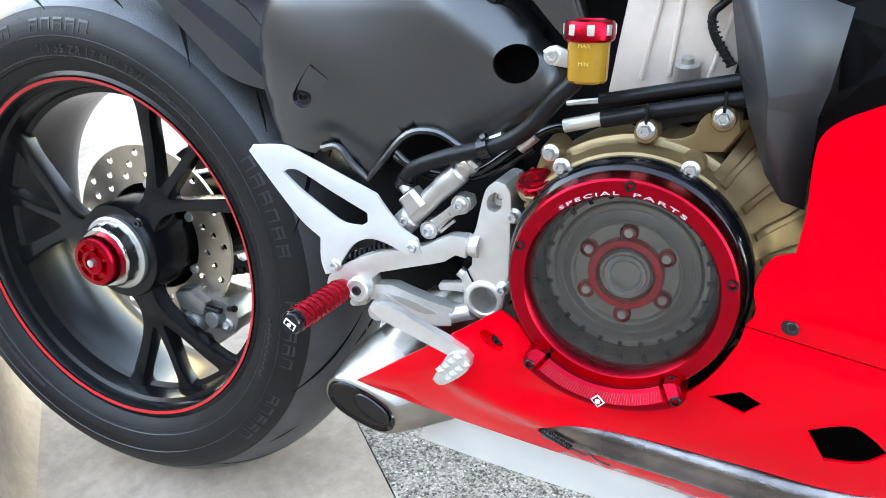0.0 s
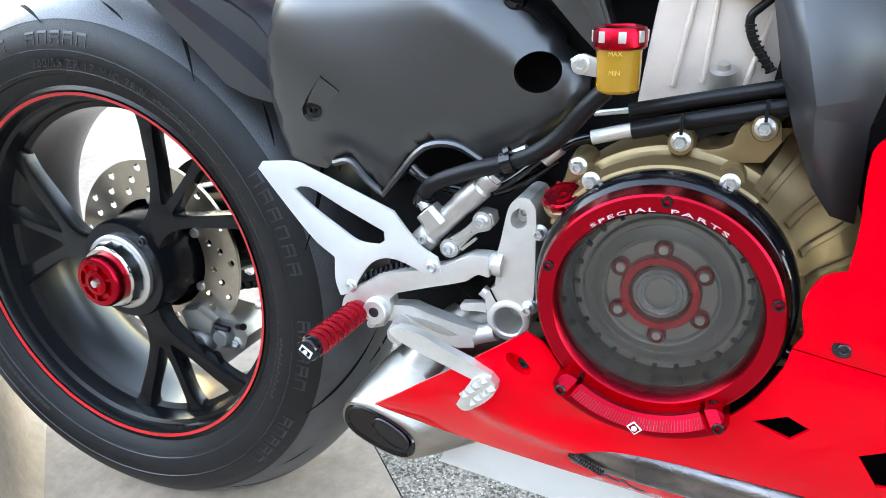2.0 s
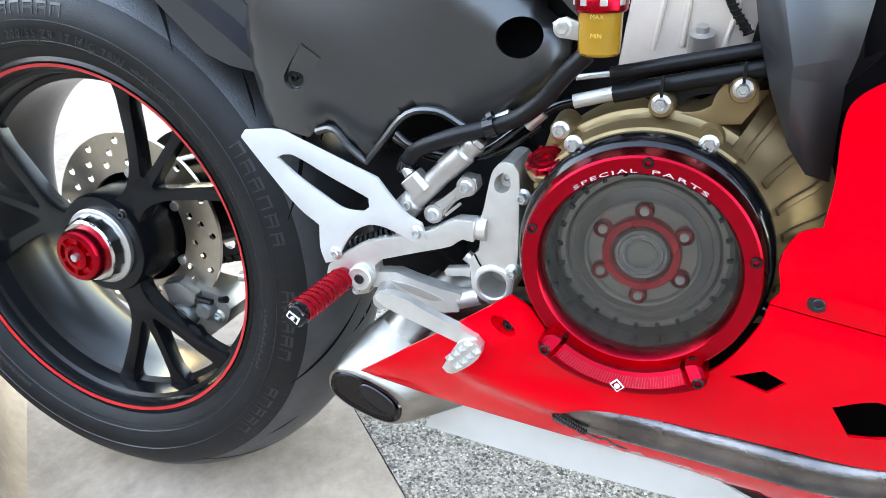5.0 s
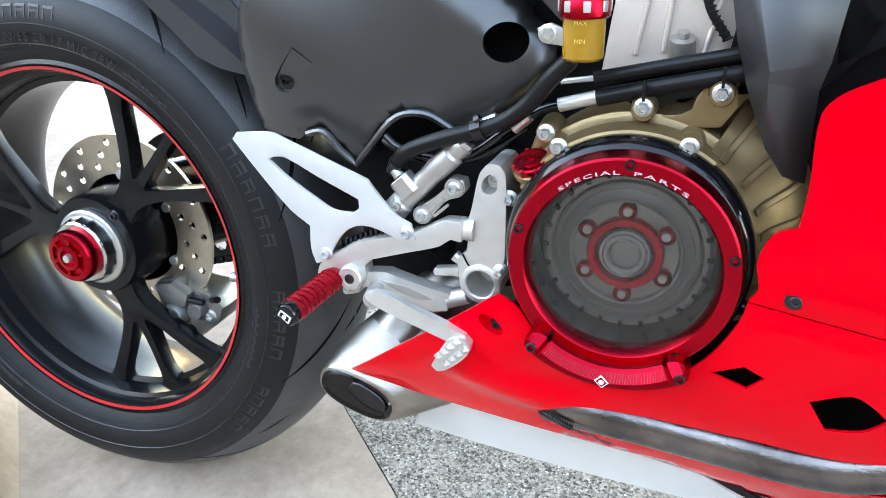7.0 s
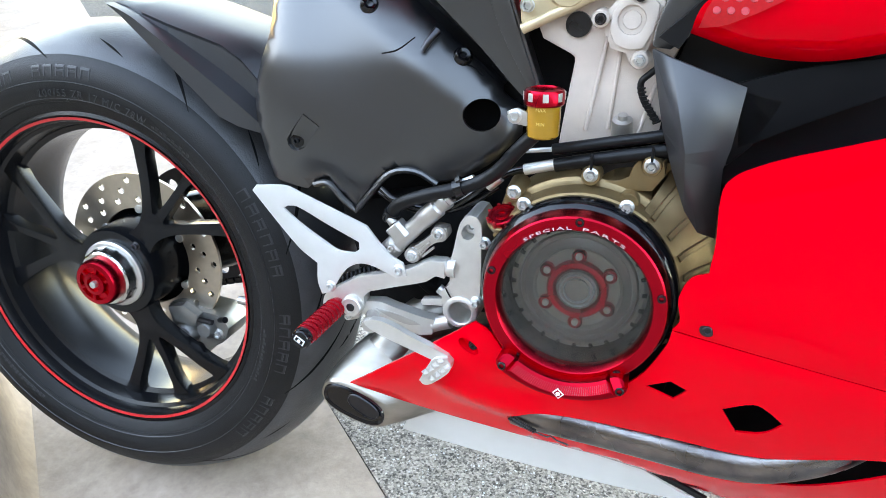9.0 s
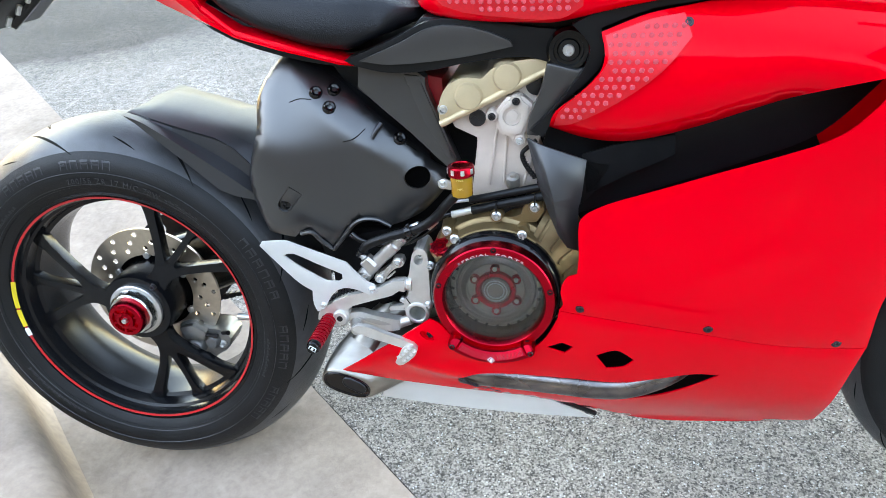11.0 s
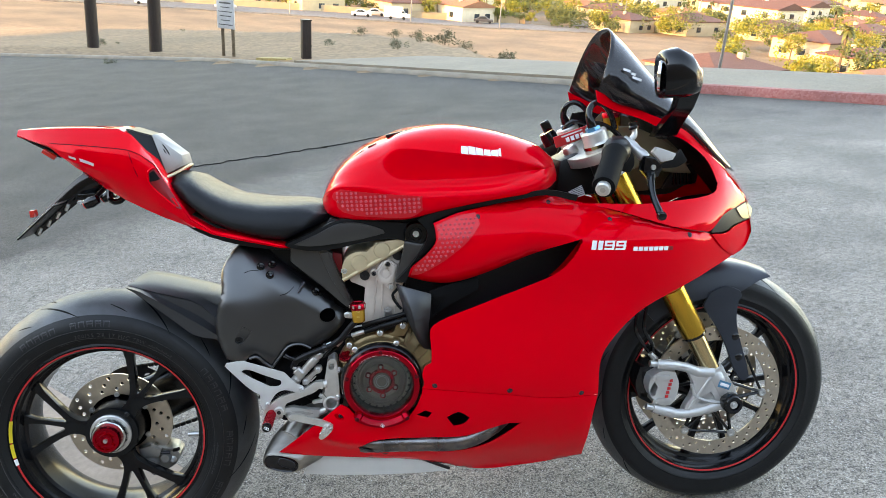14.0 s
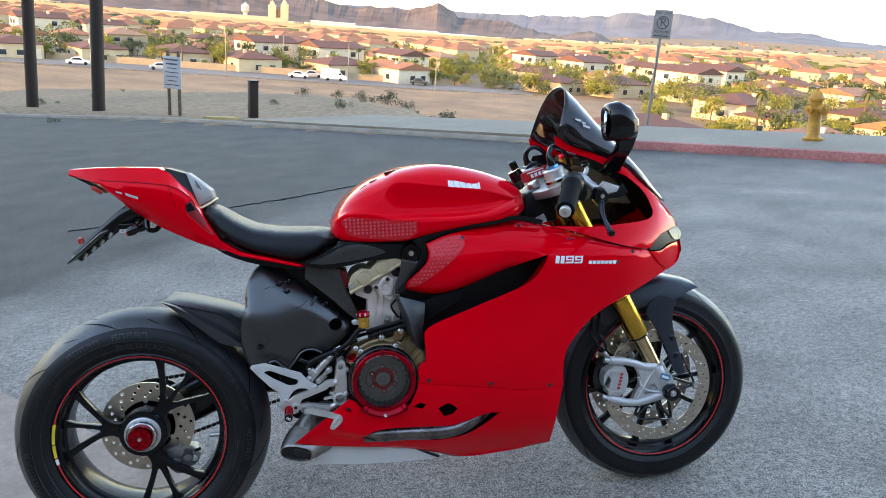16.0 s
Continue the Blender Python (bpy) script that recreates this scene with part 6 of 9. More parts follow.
coil((.386, -.158, .405), (.440, -.158, .430), .0062, .0016, 11, "return_spring", DARKSTEEL, moto, "dark pedal return spring")
part("spring_core", tube([(.384, -.158, .404), (.442, -.158, .431)], .0035, 8, 1), DARK, moto, "dark spring core")
# Loom and frame in shadow black, so the gap's shade is in their colour.
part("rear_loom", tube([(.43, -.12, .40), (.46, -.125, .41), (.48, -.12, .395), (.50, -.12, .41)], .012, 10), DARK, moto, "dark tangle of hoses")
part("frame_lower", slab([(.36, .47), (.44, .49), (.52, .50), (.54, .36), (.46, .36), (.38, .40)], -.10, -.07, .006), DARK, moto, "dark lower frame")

# ---- exhaust ----
def oval(c, ax, az, tilt, y_x, n=28):
    """Oval ring about c; y_x leans the ring so its far end sits deeper."""
    out = []
    for k in range(n):
        a = 2 * math.pi * k / n
        u, v = ax * math.copysign(abs(math.cos(a)) ** .8, math.cos(a)), az * math.copysign(abs(math.sin(a)) ** .8, math.sin(a))
        x, z = u * math.cos(tilt) - v * math.sin(tilt), u * math.sin(tilt) + v * math.cos(tilt)
        out.append((c[0] + x, c[1] + y_x * x, c[2] + z))
    return out


t_ = radians(-14)
muf = part("silencer", loft([oval((.395, -.168, .261), .041, .0205, t_, -.10), oval((.397, -.165, .262), .0435, .0225, t_, -.12), oval((.408, -.150, .268), .052, .030, radians(-8), -.2), oval((.428, -.128, .278), .062, .042, 0, -.2), oval((.455, -.100, .288), .072, .050, 0, 0), oval((.50, -.05, .285), .09, .05, 0, 0)]), EXHAUST, moto, "brushed stainless silencer tip", 50)
part("silencer_rim", loft([oval((.395, -.1685, .261), .0385, .0185, t_, -.10), oval((.395, -.1705, .261), .0375, .0175, t_, -.10), oval((.395, -.1690, .261), .034, .0145, t_, -.10), oval((.397, -.150, .262), .030, .012, t_, -.10)]), BLACKGLOSS, muf, "black silencer end cap")
part("silencer_bore", loft([oval((.4075, -.1712, .2620), .0205, .0105, radians(-24), -.10), oval((.4075, -.1722, .2620), .0192, .0094, radians(-24), -.10), oval((.4075, -.1600, .2620), .0165, .0072, radians(-30), -.10)]), DARKSTEEL, muf, "small oval outlet")
part("silencer_pipe", tube([(.42, -.12, .30), (.44, -.10, .325), (.48, -.08, .35), (.54, -.05, .36)], .030, 18), EXHAUST, muf)
plate_ = part("heat_shield", shell([(.464, .266), (.56, .252), (.683, .234), (.712, .214), (.771, .180), (.66, .184), (.55, .194), (.436, .210), (.448, .236)], lambda x, z: -.136 + max(0, .255 - z) * .20, .003, .012, (), 3, 30), WHITEPLATE, moto, "off-white silencer heat shield")
part("shield_edge", tube([(.690, -.126, .226), (.73, -.119, .206), (.775, -.110, .180)], .004, 8), BLACK, plate_)
part("silencer_box", slab([(.46, .30), (.70, .27), (.80, .22), (.77, .19), (.46, .21)], -.092, .125, .02), EXHAUST, moto, "steel silencer box under the engine")
part("exhaust_pipe", tube([(.555, -.142, .280), (.60, -.150, .2815), (.66, -.154, .2795), (.72, -.156, .2750), (.77, -.157, .2710), (.81, -.157, .2725), (.845, -.154, .2820), (.88, -.146, .297), (.93, -.110, .320), (.98, -.06, .35)], .0215, 22, 6), PIPE, moto, "heat tinted exhaust header pipe")
coil((.572, -.172, .2825), (.600, -.174, .2720), .0024, .0008, 13, "exhaust_spring", DARKSTEEL, moto, "small exhaust spring")
part("spring_hook", tube([(.600, -.174, .272), (.612, -.175, .2690), (.616, -.175, .2705), (.622, -.173, .2655), (.634, -.172, .262)], .0008, 6), DARKSTEEL, moto, "thin steel spring hook")
part("side_stand", tube([(.55, .16, .34), (.50, .22, .20), (.46, .285, .058)], [.013, .012, .010], 10, 2), BLACKSAT, moto, "black side stand")
part("stand_foot", box((.455, .290, .056), (.05, .035, .008), .003, Matrix.Rotation(radians(9), 4, "X")), BLACKSAT, moto)
# ---- front end ----
FYR = -0.125
CALIPER = material("silver_anodised_caliper", (0.54, 0.53, 0.515), 0.36, 0.6, 0.0, 60, 0.04, 0.06, 1500)
fork_top, fork_mid, fork_low = Vector((1.184, FYR, .850)), Vector((1.366, FYR, .466)), Vector((1.416, FYR, .355))
for s, y in ((-1, FYR), (1, 0.085)):
    a, b, c = [Vector((v.x, y, v.z)) for v in (fork_top, fork_mid, fork_low)]
    fk = part("fork_leg", tube([a, a.lerp(b, .70), a.lerp(b, .705), b - (b - a).normalized() * .004, b], [.0265, .0265, .0288, .0288, .0270], 28, 1), GOLD, moto, "gold anodised fork leg", 30)
    part("fork_tube", tube([b, c], .0215, 28, 1), GOLDSTEEL, fk, "bronze coloured slider tube")
    part("fork_seal", tube([b - (b - a).normalized() * .003, b + (b - a).normalized() * .004], .0280, 28, 1), BLACKGLOSS, fk)
    part("fork_cap", tube([a - (b - a).normalized() * .030, a - (b - a).normalized() * .012, a], [.017, .020, .0265], 20, 1), ALU, fk)
    part("fork_adjuster", tube([a - (b - a).normalized() * .048, a - (b - a).normalized() * .028], .012, 12, 1), BLUEANO, fk, "blue anodised adjuster")
    ys = s * .140 if s < 0 else .100
    ft = part("fork_foot", slab([(1.392, .380), (1.425, .384), (1.446, .352), (1.462, .318), (1.462, .286), (1.440, .272), (1.410, .282), (1.372, .284), (1.330, .284), (1.338, .300), (1.352, .322), (1.357, .345), (1.350, .366), (1.340, .384), (1.366, .374)], ys - .010, ys + .012, .005, 4, 50, ([(1.374, .316), (1.398, .328), (1.408, .310), (1.388, .298), (1.364, .300)],)), CALIPER, moto, "machined aluminium fork foot", 35)
    part("foot_web", slab([(1.360, .320), (1.400, .332), (1.412, .308), (1.388, .292), (1.356, .296)], ys + .002, ys + .006, .001), CALIPER, ft)
    part("foot_arm", tube([(1.405, ys, .372), (1.368, ys - .003, .378), (1.340, ys - .005, .392), (1.312, ys - .006, .400), (1.306, ys - .006, .4015), (1.300, ys - .006, .4025), (1.268, ys - .006, .4075)], [.014, .0125, .0110, .0105, .0125, .0125, .0115], 18, 2), CALIPER, ft, "", 30)
    part("foot_arm", tube([(1.425, ys, .292), (1.385, ys - .003, .283), (1.345, ys - .005, .278), (1.312, ys - .006, .281), (1.306, ys - .006, .283), (1.298, ys - .006, .286), (1.258, ys - .006, .300)], [.015, .0125, .0115, .0105, .0125, .0125, .0112], 18, 2), CALIPER, ft, "", 30)
    for q in (((1.398, .366), (1.372, .330), (1.344, .290)), ((1.350, .352), (1.362, .318), (1.420, .298)), ((1.436, .362), (1.430, .330), (1.440, .300))):
        part("foot_rib", tube([(x, ys - .010, z) for x, z in q], .0040, 8, 3), CALIPER, ft)
    part("fork_clamp", tube([c + (a - c).normalized() * .020, c + (a - c).normalized() * .016, c - (a - c).normalized() * .040, c - (a - c).normalized() * .050], [.026, .029, .029, .024], 24, 1), CALIPER, ft)
    cal = part("front_caliper", slab([(1.254, .378), (1.281, .390), (1.312, .384), (1.320, .355), (1.312, .320), (1.298, .304), (1.274, .305), (1.254, .329), (1.247, .355)], min(s * .150, s * .112), max(s * .150, s * .112), .009, 4, 40, ([(1.251, .345), (1.262, .366), (1.270, .352), (1.262, .330), (1.252, .332)],)), CALIPER, moto, "silver radial brake caliper", 35)
    part("caliper_bridge", slab([(1.240, .392), (1.285, .392), (1.300, .380), (1.300, .306), (1.262, .298), (1.236, .315), (1.228, .350)], min(s * .116, s * .035), max(s * .116, s * .035), .010), BLACKSAT, cal)
    for z in (.318, .375):
        part("pad_pin", tube([(1.262, s * .154, z), (1.262, s * .05, z)], .006, 10, 1), STEEL, cal)
        part("mount_bolt", tube([(1.268 if z > .35 else 1.258, ys - .006, .4075 if z > .35 else .300), (1.252 if z > .35 else 1.242, ys - .006, .4105 if z > .35 else .306)], .0075, 14, 1), STEEL, cal)
        part("caliper_rib", slab([(1.262, z - .006), (1.266, z + .007), (1.300, z + .004), (1.300, z - .005)], ys - .0165, ys - .012, .0015), CALIPER, cal)
    for k in range(6):
        part("caliper_mark", box((1.287 + .0028 * k, s * .1512, .318 + .0095 * k), (.0078, .0016, .0066), .0006), PINRED, cal, "red lettering block")
    bob = part("axle_slider", lathe([(0, .010), (.012, .010), (.0125, .014), (.0195, .014), (.0235, .009), (.0240, -.012), (.020, -.024), (0, -.024)], (1.442, s * .152 + (-.012 if s < 0 else 0), .3005), (0, s, 0), 28), BLACKGLOSS, moto, "black axle slider")
    part("slider_bolt", lathe([(0, .016), (.0045, .016), (.0048, .011), (.0090, .011), (.0095, .009), (0, .009)], (1.442, s * .152 + (-.012 if s < 0 else 0), .3005), (0, s, 0), 16), STEEL, bob)
    part("fork_label", box((1.428, ys - .0150, .344), (.030, .001, .017), .0003, Matrix.Rotation(radians(22), 4, "Y")), BLUEANO, ft, "blue label with a white bar")
    part("fork_label_bar", box((1.428, ys - .0157, .344), (.022, .001, .007), .0003, Matrix.Rotation(radians(22), 4, "Y")), WHITE, ft)
part("front_axle", tube([(1.437, -.15, .300), (1.437, .13, .300)], .014, 16, 1), STEEL, moto, "steel front axle")
# brake hoses
for k in range(2):
    part("brake_hose", tube([(1.275, -.10 - .01 * k, .410), (1.245 + .02 * k, -.125, .450), (1.225 + .02 * k, -.13, .490), (1.235 + .02 * k, -.12, .54)], .0042, 8), BLACKGLOSS, moto, "black front brake hose")
part("hose_joint", tube([(1.285, -.115, .395), (1.27, -.12, .415), (1.262, -.12, .425)], .0065, 10), STEEL, moto, "steel hose joint")
# front mudguard
rings = []
FENDER = material("grey_satin_mudguard", (0.022, 0.027, 0.036), 0.34, 0.0, 0.0, 20, 0.1, 0.05, 900, spec=0.4)
for k in range(15):
    a = radians(64 + 4.6 * k)
    r0, r1 = .318, .318
    w = .058 + .012 * math.sin(math.pi * k / 14)
    sh = (.308, .290, .268, .250, .244, .242)[min(k, 5)]
    rows = [(sh, -w - .006), (max(sh + .002, .296), -w), (.311, -w * .78), (r0, -w * .4), (r0 + .003, 0), (r0, w * .4), (.311, w * .78), (max(sh + .002, .296), w), (sh, w + .006), (sh, w + .003), (.306, w * .74), (r0 - .004, 0), (.306, -w * .74), (sh, -w - .003)]
    rings.append([polar(FRONT, r, a, FY + y) for r, y in rows])
fend = part("front_mudguard", loft(rings), FENDER, moto, "dark grey front mudguard", 45)
for s, y0, y1 in ((-1, -.100, -.092), (1, .052, .060)):
    leg = part("mudguard_leg", slab([(1.400, .522), (1.415, .552), (1.450, .566), (1.485, .556), (1.496, .542), (1.486, .522), (1.483, .476), (1.497, .413), (1.509, .373), (1.516, .336), (1.506, .326), (1.494, .328), (1.476, .361), (1.457, .417), (1.434, .466)], y0, y1, .004), FENDER, fend, "", 40)
    for x, z in ((1.480, .440), (1.489, .388)):
        part("leg_stud", lathe([(0, .003), (.007, .002), (.0095, 0), (0, 0)], (x, y0 if s < 0 else y1, z), (0, s, 0), 16), BLACKGLOSS, leg)

# ---- nose ----
NOSE = [(1.050, .806), (1.098, .800), (1.151, .786), (1.218, .763), (1.286, .739), (1.368, .718), (1.386, .718), (1.426, .746), (1.470, .757), (1.505, .763), (1.507, .775), (1.478, .808), (1.441, .847), (1.393, .893), (1.347, .938), (1.25, .985), (1.18, 1.018), (1.144, 1.038), (1.148, 1.012), (1.182, .993), (1.251, .966), (1.315, .930), (1.346, .915), (1.384, .883), (1.403, .856), (1.417, .816), (1.407, .800), (1.378, .793), (1.296, .791), (1.223, .791), (1.120, .800)]


def nose_depth(x, z):
    return side(x, z) + (0.0 if z < .80 else 0.02 * min(1, (z - .80) / .15)) - .002


front_edge = [(1.386, .714), (1.456, .652), (1.500, .664), (1.520, .693), (1.515, .725), (1.508, .765), (1.478, .808), (1.441, .847), (1.393, .893), (1.347, .938)]
for mirror in (False, True):
    nose = part("nose_fairing", shell(NOSE, nose_depth, .003, .014, (), 5, 50, .0015, mirror), RED, moto, "glossy red nose fairing", 50)
    s = 1 if mirror else -1
    part("headlight", shell([(1.384, .712), (1.426, .745), (1.470, .758), (1.512, .764), (1.530, .742), (1.520, .722), (1.460, .718), (1.43, .708)], lambda x, z: nose_depth(x, z) + .004, .004, .010, (), 4, 50, 0, mirror), BLACK, nose, "dark glossy headlamp")
    part("headlight_lens", shell([(1.470, .754), (1.510, .762), (1.528, .742), (1.519, .724), (1.490, .728)], lambda x, z: nose_depth(x, z) + .001, .002, .010, (), 4, 50, 0, mirror), BLACKGLOSS, nose, "dark clear headlamp lens")
    part("nose_lip", shell([(1.386, .709), (1.43, .704), (1.462, .714), (1.520, .719), (1.522, .693), (1.500, .660), (1.456, .647), (1.42, .672)], lambda x, z: side(x, z) - .004 + .10 * max(0, x - 1.44), .004, .010, (), 4, 50, .001, mirror), RED, nose)
rings = []
for x, z in front_edge:
    w = -nose_depth(x, z)
    rings.append([(x + .030 * math.cos(v * math.pi / 2) ** .8 * (1 if z > .7 else .5), w * v, z) for v in np.linspace(-1, 1, 13)])
nf = loft([[(p[0], p[1], p[2]) for p in r] for r in rings], caps=False, closed=False)
part("nose_front", nf, RED, moto, "glossy red nose front")
part("nose_lining", loft([[(p[0] - .007, p[1] * .95, p[2]) for p in r] for r in rings], caps=False, closed=False), BLACK, moto, "black inside of the nose")
# windscreen
SCREEN = [((1.508, .832), (1.503, .828), .020), ((1.460, .882), (1.444, .864), .062), ((1.404, .944), (1.380, .920), .098), ((1.345, 1.008), (1.312, .964), .116), ((1.286, 1.076), (1.242, .988), .126), ((1.236, 1.138), (1.182, 1.010), .129), ((1.200, 1.174), (1.150, 1.040), .127)]
rings = []
for (cx, cz), (ex, ez), w in SCREEN:
    row = []
    for v in np.linspace(-1, 1, 21):
        a = abs(v) * math.pi / 2
        f = max(0.0, math.cos(a)) ** .78
        row.append((ex + (cx - ex) * f, math.copysign(w * math.sin(a) ** .82, v) if v else 0.0, ez + (cz - ez) * f))
    rings.append(row)
smooth_rings = []
for k in range(len(rings) - 1):
    for u in (0, .33, .66):
        q = []
        for i in range(21):
            p0, p1, p2, p3 = [Vector(rings[min(max(j, 0), len(rings) - 1)][i]) for j in (k - 1, k, k + 1, k + 2)]
            q.append(0.5 * (2 * p1 + (p2 - p0) * u + (2 * p0 - 5 * p1 + 4 * p2 - p3) * u * u + (3 * p1 - p0 - 3 * p2 + p3) * u ** 3))
        smooth_rings.append(q)
smooth_rings.append([Vector(p) for p in rings[-1]])
screen = part("windscreen", loft(smooth_rings, caps=False, closed=False), SMOKE, moto, "dark smoked bubble windscreen")
sol = screen.modifiers.new("thickness", "SOLIDIFY")
sol.thickness, sol.offset = .003, 0
for k, (x, z, w) in enumerate(((1.212, 1.075, .016), (1.227, 1.066, .010), (1.234, 1.056, .020))):
    part("screen_mark", slab([(x - w / 2, z + w * .2 - .002), (x + w / 2, z - w * .2 - .002), (x + w / 2 + .001, z - w * .2 + .003), (x - w / 2 + .001, z + w * .2 + .003)], -.1265, -.1255, 0), WHITE, screen, "white lettering bar")
# mirrors
for s in (-1, 1):
    mr = []
    for x, y, z, h, w in ((1.234, .262, 1.058, .043, .033), (1.240, .262, 1.060, .047, .037), (1.262, .264, 1.062, .050, .042), (1.290, .266, 1.056, .042, .036), (1.308, .268, 1.046, .026, .022), (1.314, .268, 1.040, .010, .010)):
        mr.append(ring_points(x, s * y, z, w, h, 2.8, 22))
    mi = part("mirror", loft(mr), BLACKGLOSS, moto, "glossy black wing mirror", 50)
    part("mirror_glass", lathe([(0, .0020), (.0295, .0020), (.0310, .0008), (.0310, -.004), (0, -.004)], (1.234, s * .259, 1.058), (-.90, -s * .42, .10), 28), CHROMEGLASS, mi, "mirror glass")
    part("mirror_lens", box((1.298, s * .290, 1.050), (.022, .018, .036), .006, Matrix.Rotation(radians(s * 30), 4, "Z")), LENS, mi, "clear indicator lens in the mirror")
    part("mirror_stem", loft([[(x - d, s * (y - .016), z), (x + d, s * (y - .016), z), (x + d, s * (y + .016), z), (x - d, s * (y + .016), z)] for x, y, z, d in ((1.290, .130, .930, .026), (1.292, .165, .955, .022), (1.298, .215, .990, .019), (1.298, .248, 1.026, .020))]), BLACKGLOSS, mi, "", 30)
# cockpit
part("cockpit_lining", shell([(1.06, .79), (1.10, .86), (1.15, .985), (1.20, .985), (1.30, .940), (1.37, .893), (1.43, .83), (1.45, .79), (1.40, .76), (1.25, .77)], lambda x, z: nose_depth(x, z) + .012, .004, .03, mirror=True), BLACK, moto, "black cockpit inner panel")
OLIVE = material("olive_bronze_bracket", (0.24, 0.215, 0.14), 0.36, 0.45, 0, 20, 0.1)
part("nose_bracket", slab([(1.16, .86), (1.22, .95), (1.27, .945), (1.36, .89), (1.40, .83), (1.33, .84), (1.28, .86), (1.24, .84)], -.030, .075, .004), OLIVE, moto, "olive bronze nose bracket")
part("nose_inner_panel", shell([(1.150, .800), (1.160, .880), (1.180, .945), (1.215, .985), (1.300, .960), (1.385, .900), (1.425, .845), (1.435, .800), (1.340, .785), (1.240, .785)], lambda x, z: .070 - .10 * max(0.0, x - 1.30), .003, .02), OLIVE, moto, "olive bronze inner nose panel")
part("pale_bracket", slab([(1.2683, .8945), (1.2800, .9062), (1.3254, .8882), (1.3163, .8749), (1.2903, .8716)], -.124, -.108, .003, 3, 30), ALUWHITE, moto, "pale metal fairing bracket")
part("bracket_arm", slab([(1.3163, .8737), (1.3358, .8975), (1.3515, .8701), (1.3228, .8568), (1.2643, .8608)], -.122, -.110, .003, 3, 30), BLACK, moto, "black fairing bracket arm")
part("dash", box((1.30, 0, .955), (.02, .15, .085), .008, Matrix.Rotation(radians(-35), 4, "Y")), BLACKGLOSS, moto, "black instrument panel")
part("inner_vent", slab([(1.3356, .7955), (1.3554, .8264), (1.3726, .8406), (1.4043, .8513), (1.4233, .8217), (1.4181, .8039)], -.010, .004, .004, 3, 30), BLACK, moto, "black slatted vent")
for k in range(6):
    part("vent_slat", box((1.360 + .009 * k, -.012, .818), (.003, .008, .028), .001), BLACKGLOSS, moto)
part("head_frame", slab([(1.06, .80), (1.075, .885), (1.12, .90), (1.16, .87), (1.165, .80)], -.060, .060, .012), BLACK, moto, "black steering head casting")
part("warning_label", slab([(1.092, .812), (1.124, .825), (1.132, .802), (1.104, .795)], -.0625, -.0610, 0), WHITE, moto, "white warning label of tiny print")
for k in range(5):
    part("label_line", tube([(1.098 + .001 * k, -.0632, .8135 - .0038 * k), (1.125 + .001 * k, -.0632, .8225 - .0042 * k)], .0006, 5, 1), DARKSTEEL, moto)
d_ = (fork_mid - fork_top).normalized()
tc_ = part("triple_clamp", slab([(1.095, -.06), (1.12, -.10), (1.14, -.125), (1.17, -.125), (1.19, -.105), (1.185, -.06), (1.16, -.02), (1.16, .02), (1.185, .10), (1.19, .15), (1.16, .165), (1.12, .14), (1.095, .08)], -.012, .012, .004), CAST, moto, "machined aluminium top clamp", 35)
tc_.matrix_local = Matrix.Translation((1.14, 0, .892)) @ Matrix.Rotation(radians(-22), 4, "Y") @ Matrix.Rotation(radians(90), 4, "X") @ Matrix.Translation((-1.14, 0, 0))
part("stem_nut", lathe([(0, .014), (.014, .014), (.018, .008), (.018, -.004), (0, -.004)], (1.112, -.02, .900), (-.45, 0, .89), 12), STEEL, moto, "steel steering stem nut")
part("ignition", lathe([(0, .020), (.017, .020), (.019, .010), (.020, -.010), (0, -.010)], (1.066, -.01, .930), (-.45, 0, .89), 20), BLACKGLOSS, moto, "black ignition lock")
part("key_head", box((1.055, -.02, .962), (.022, .010, .026), .004, Matrix.Rotation(radians(-25), 4, "Y")), BLACKGLOSS, moto, "black key in the lock")
part("key_tag", box((1.100, -.075, .938), (.082, .004, .026), .002, Matrix.Rotation(radians(-16), 4, "Y") @ Matrix.Rotation(radians(8), 4, "X")), PINRED, moto, "red key tag with white bars")
for k in range(4):
    part("tag_block", box((1.090 + .011 * k, -.0785, .932 + .0031 * k), (.008, .0015, .010), .0004, Matrix.Rotation(radians(-16), 4, "Y")), WHITE, moto)
part("tag_bar", box((1.100, -.0775, .946), (.050, .0015, .004), .0004, Matrix.Rotation(radians(-16), 4, "Y")), WHITE, moto)
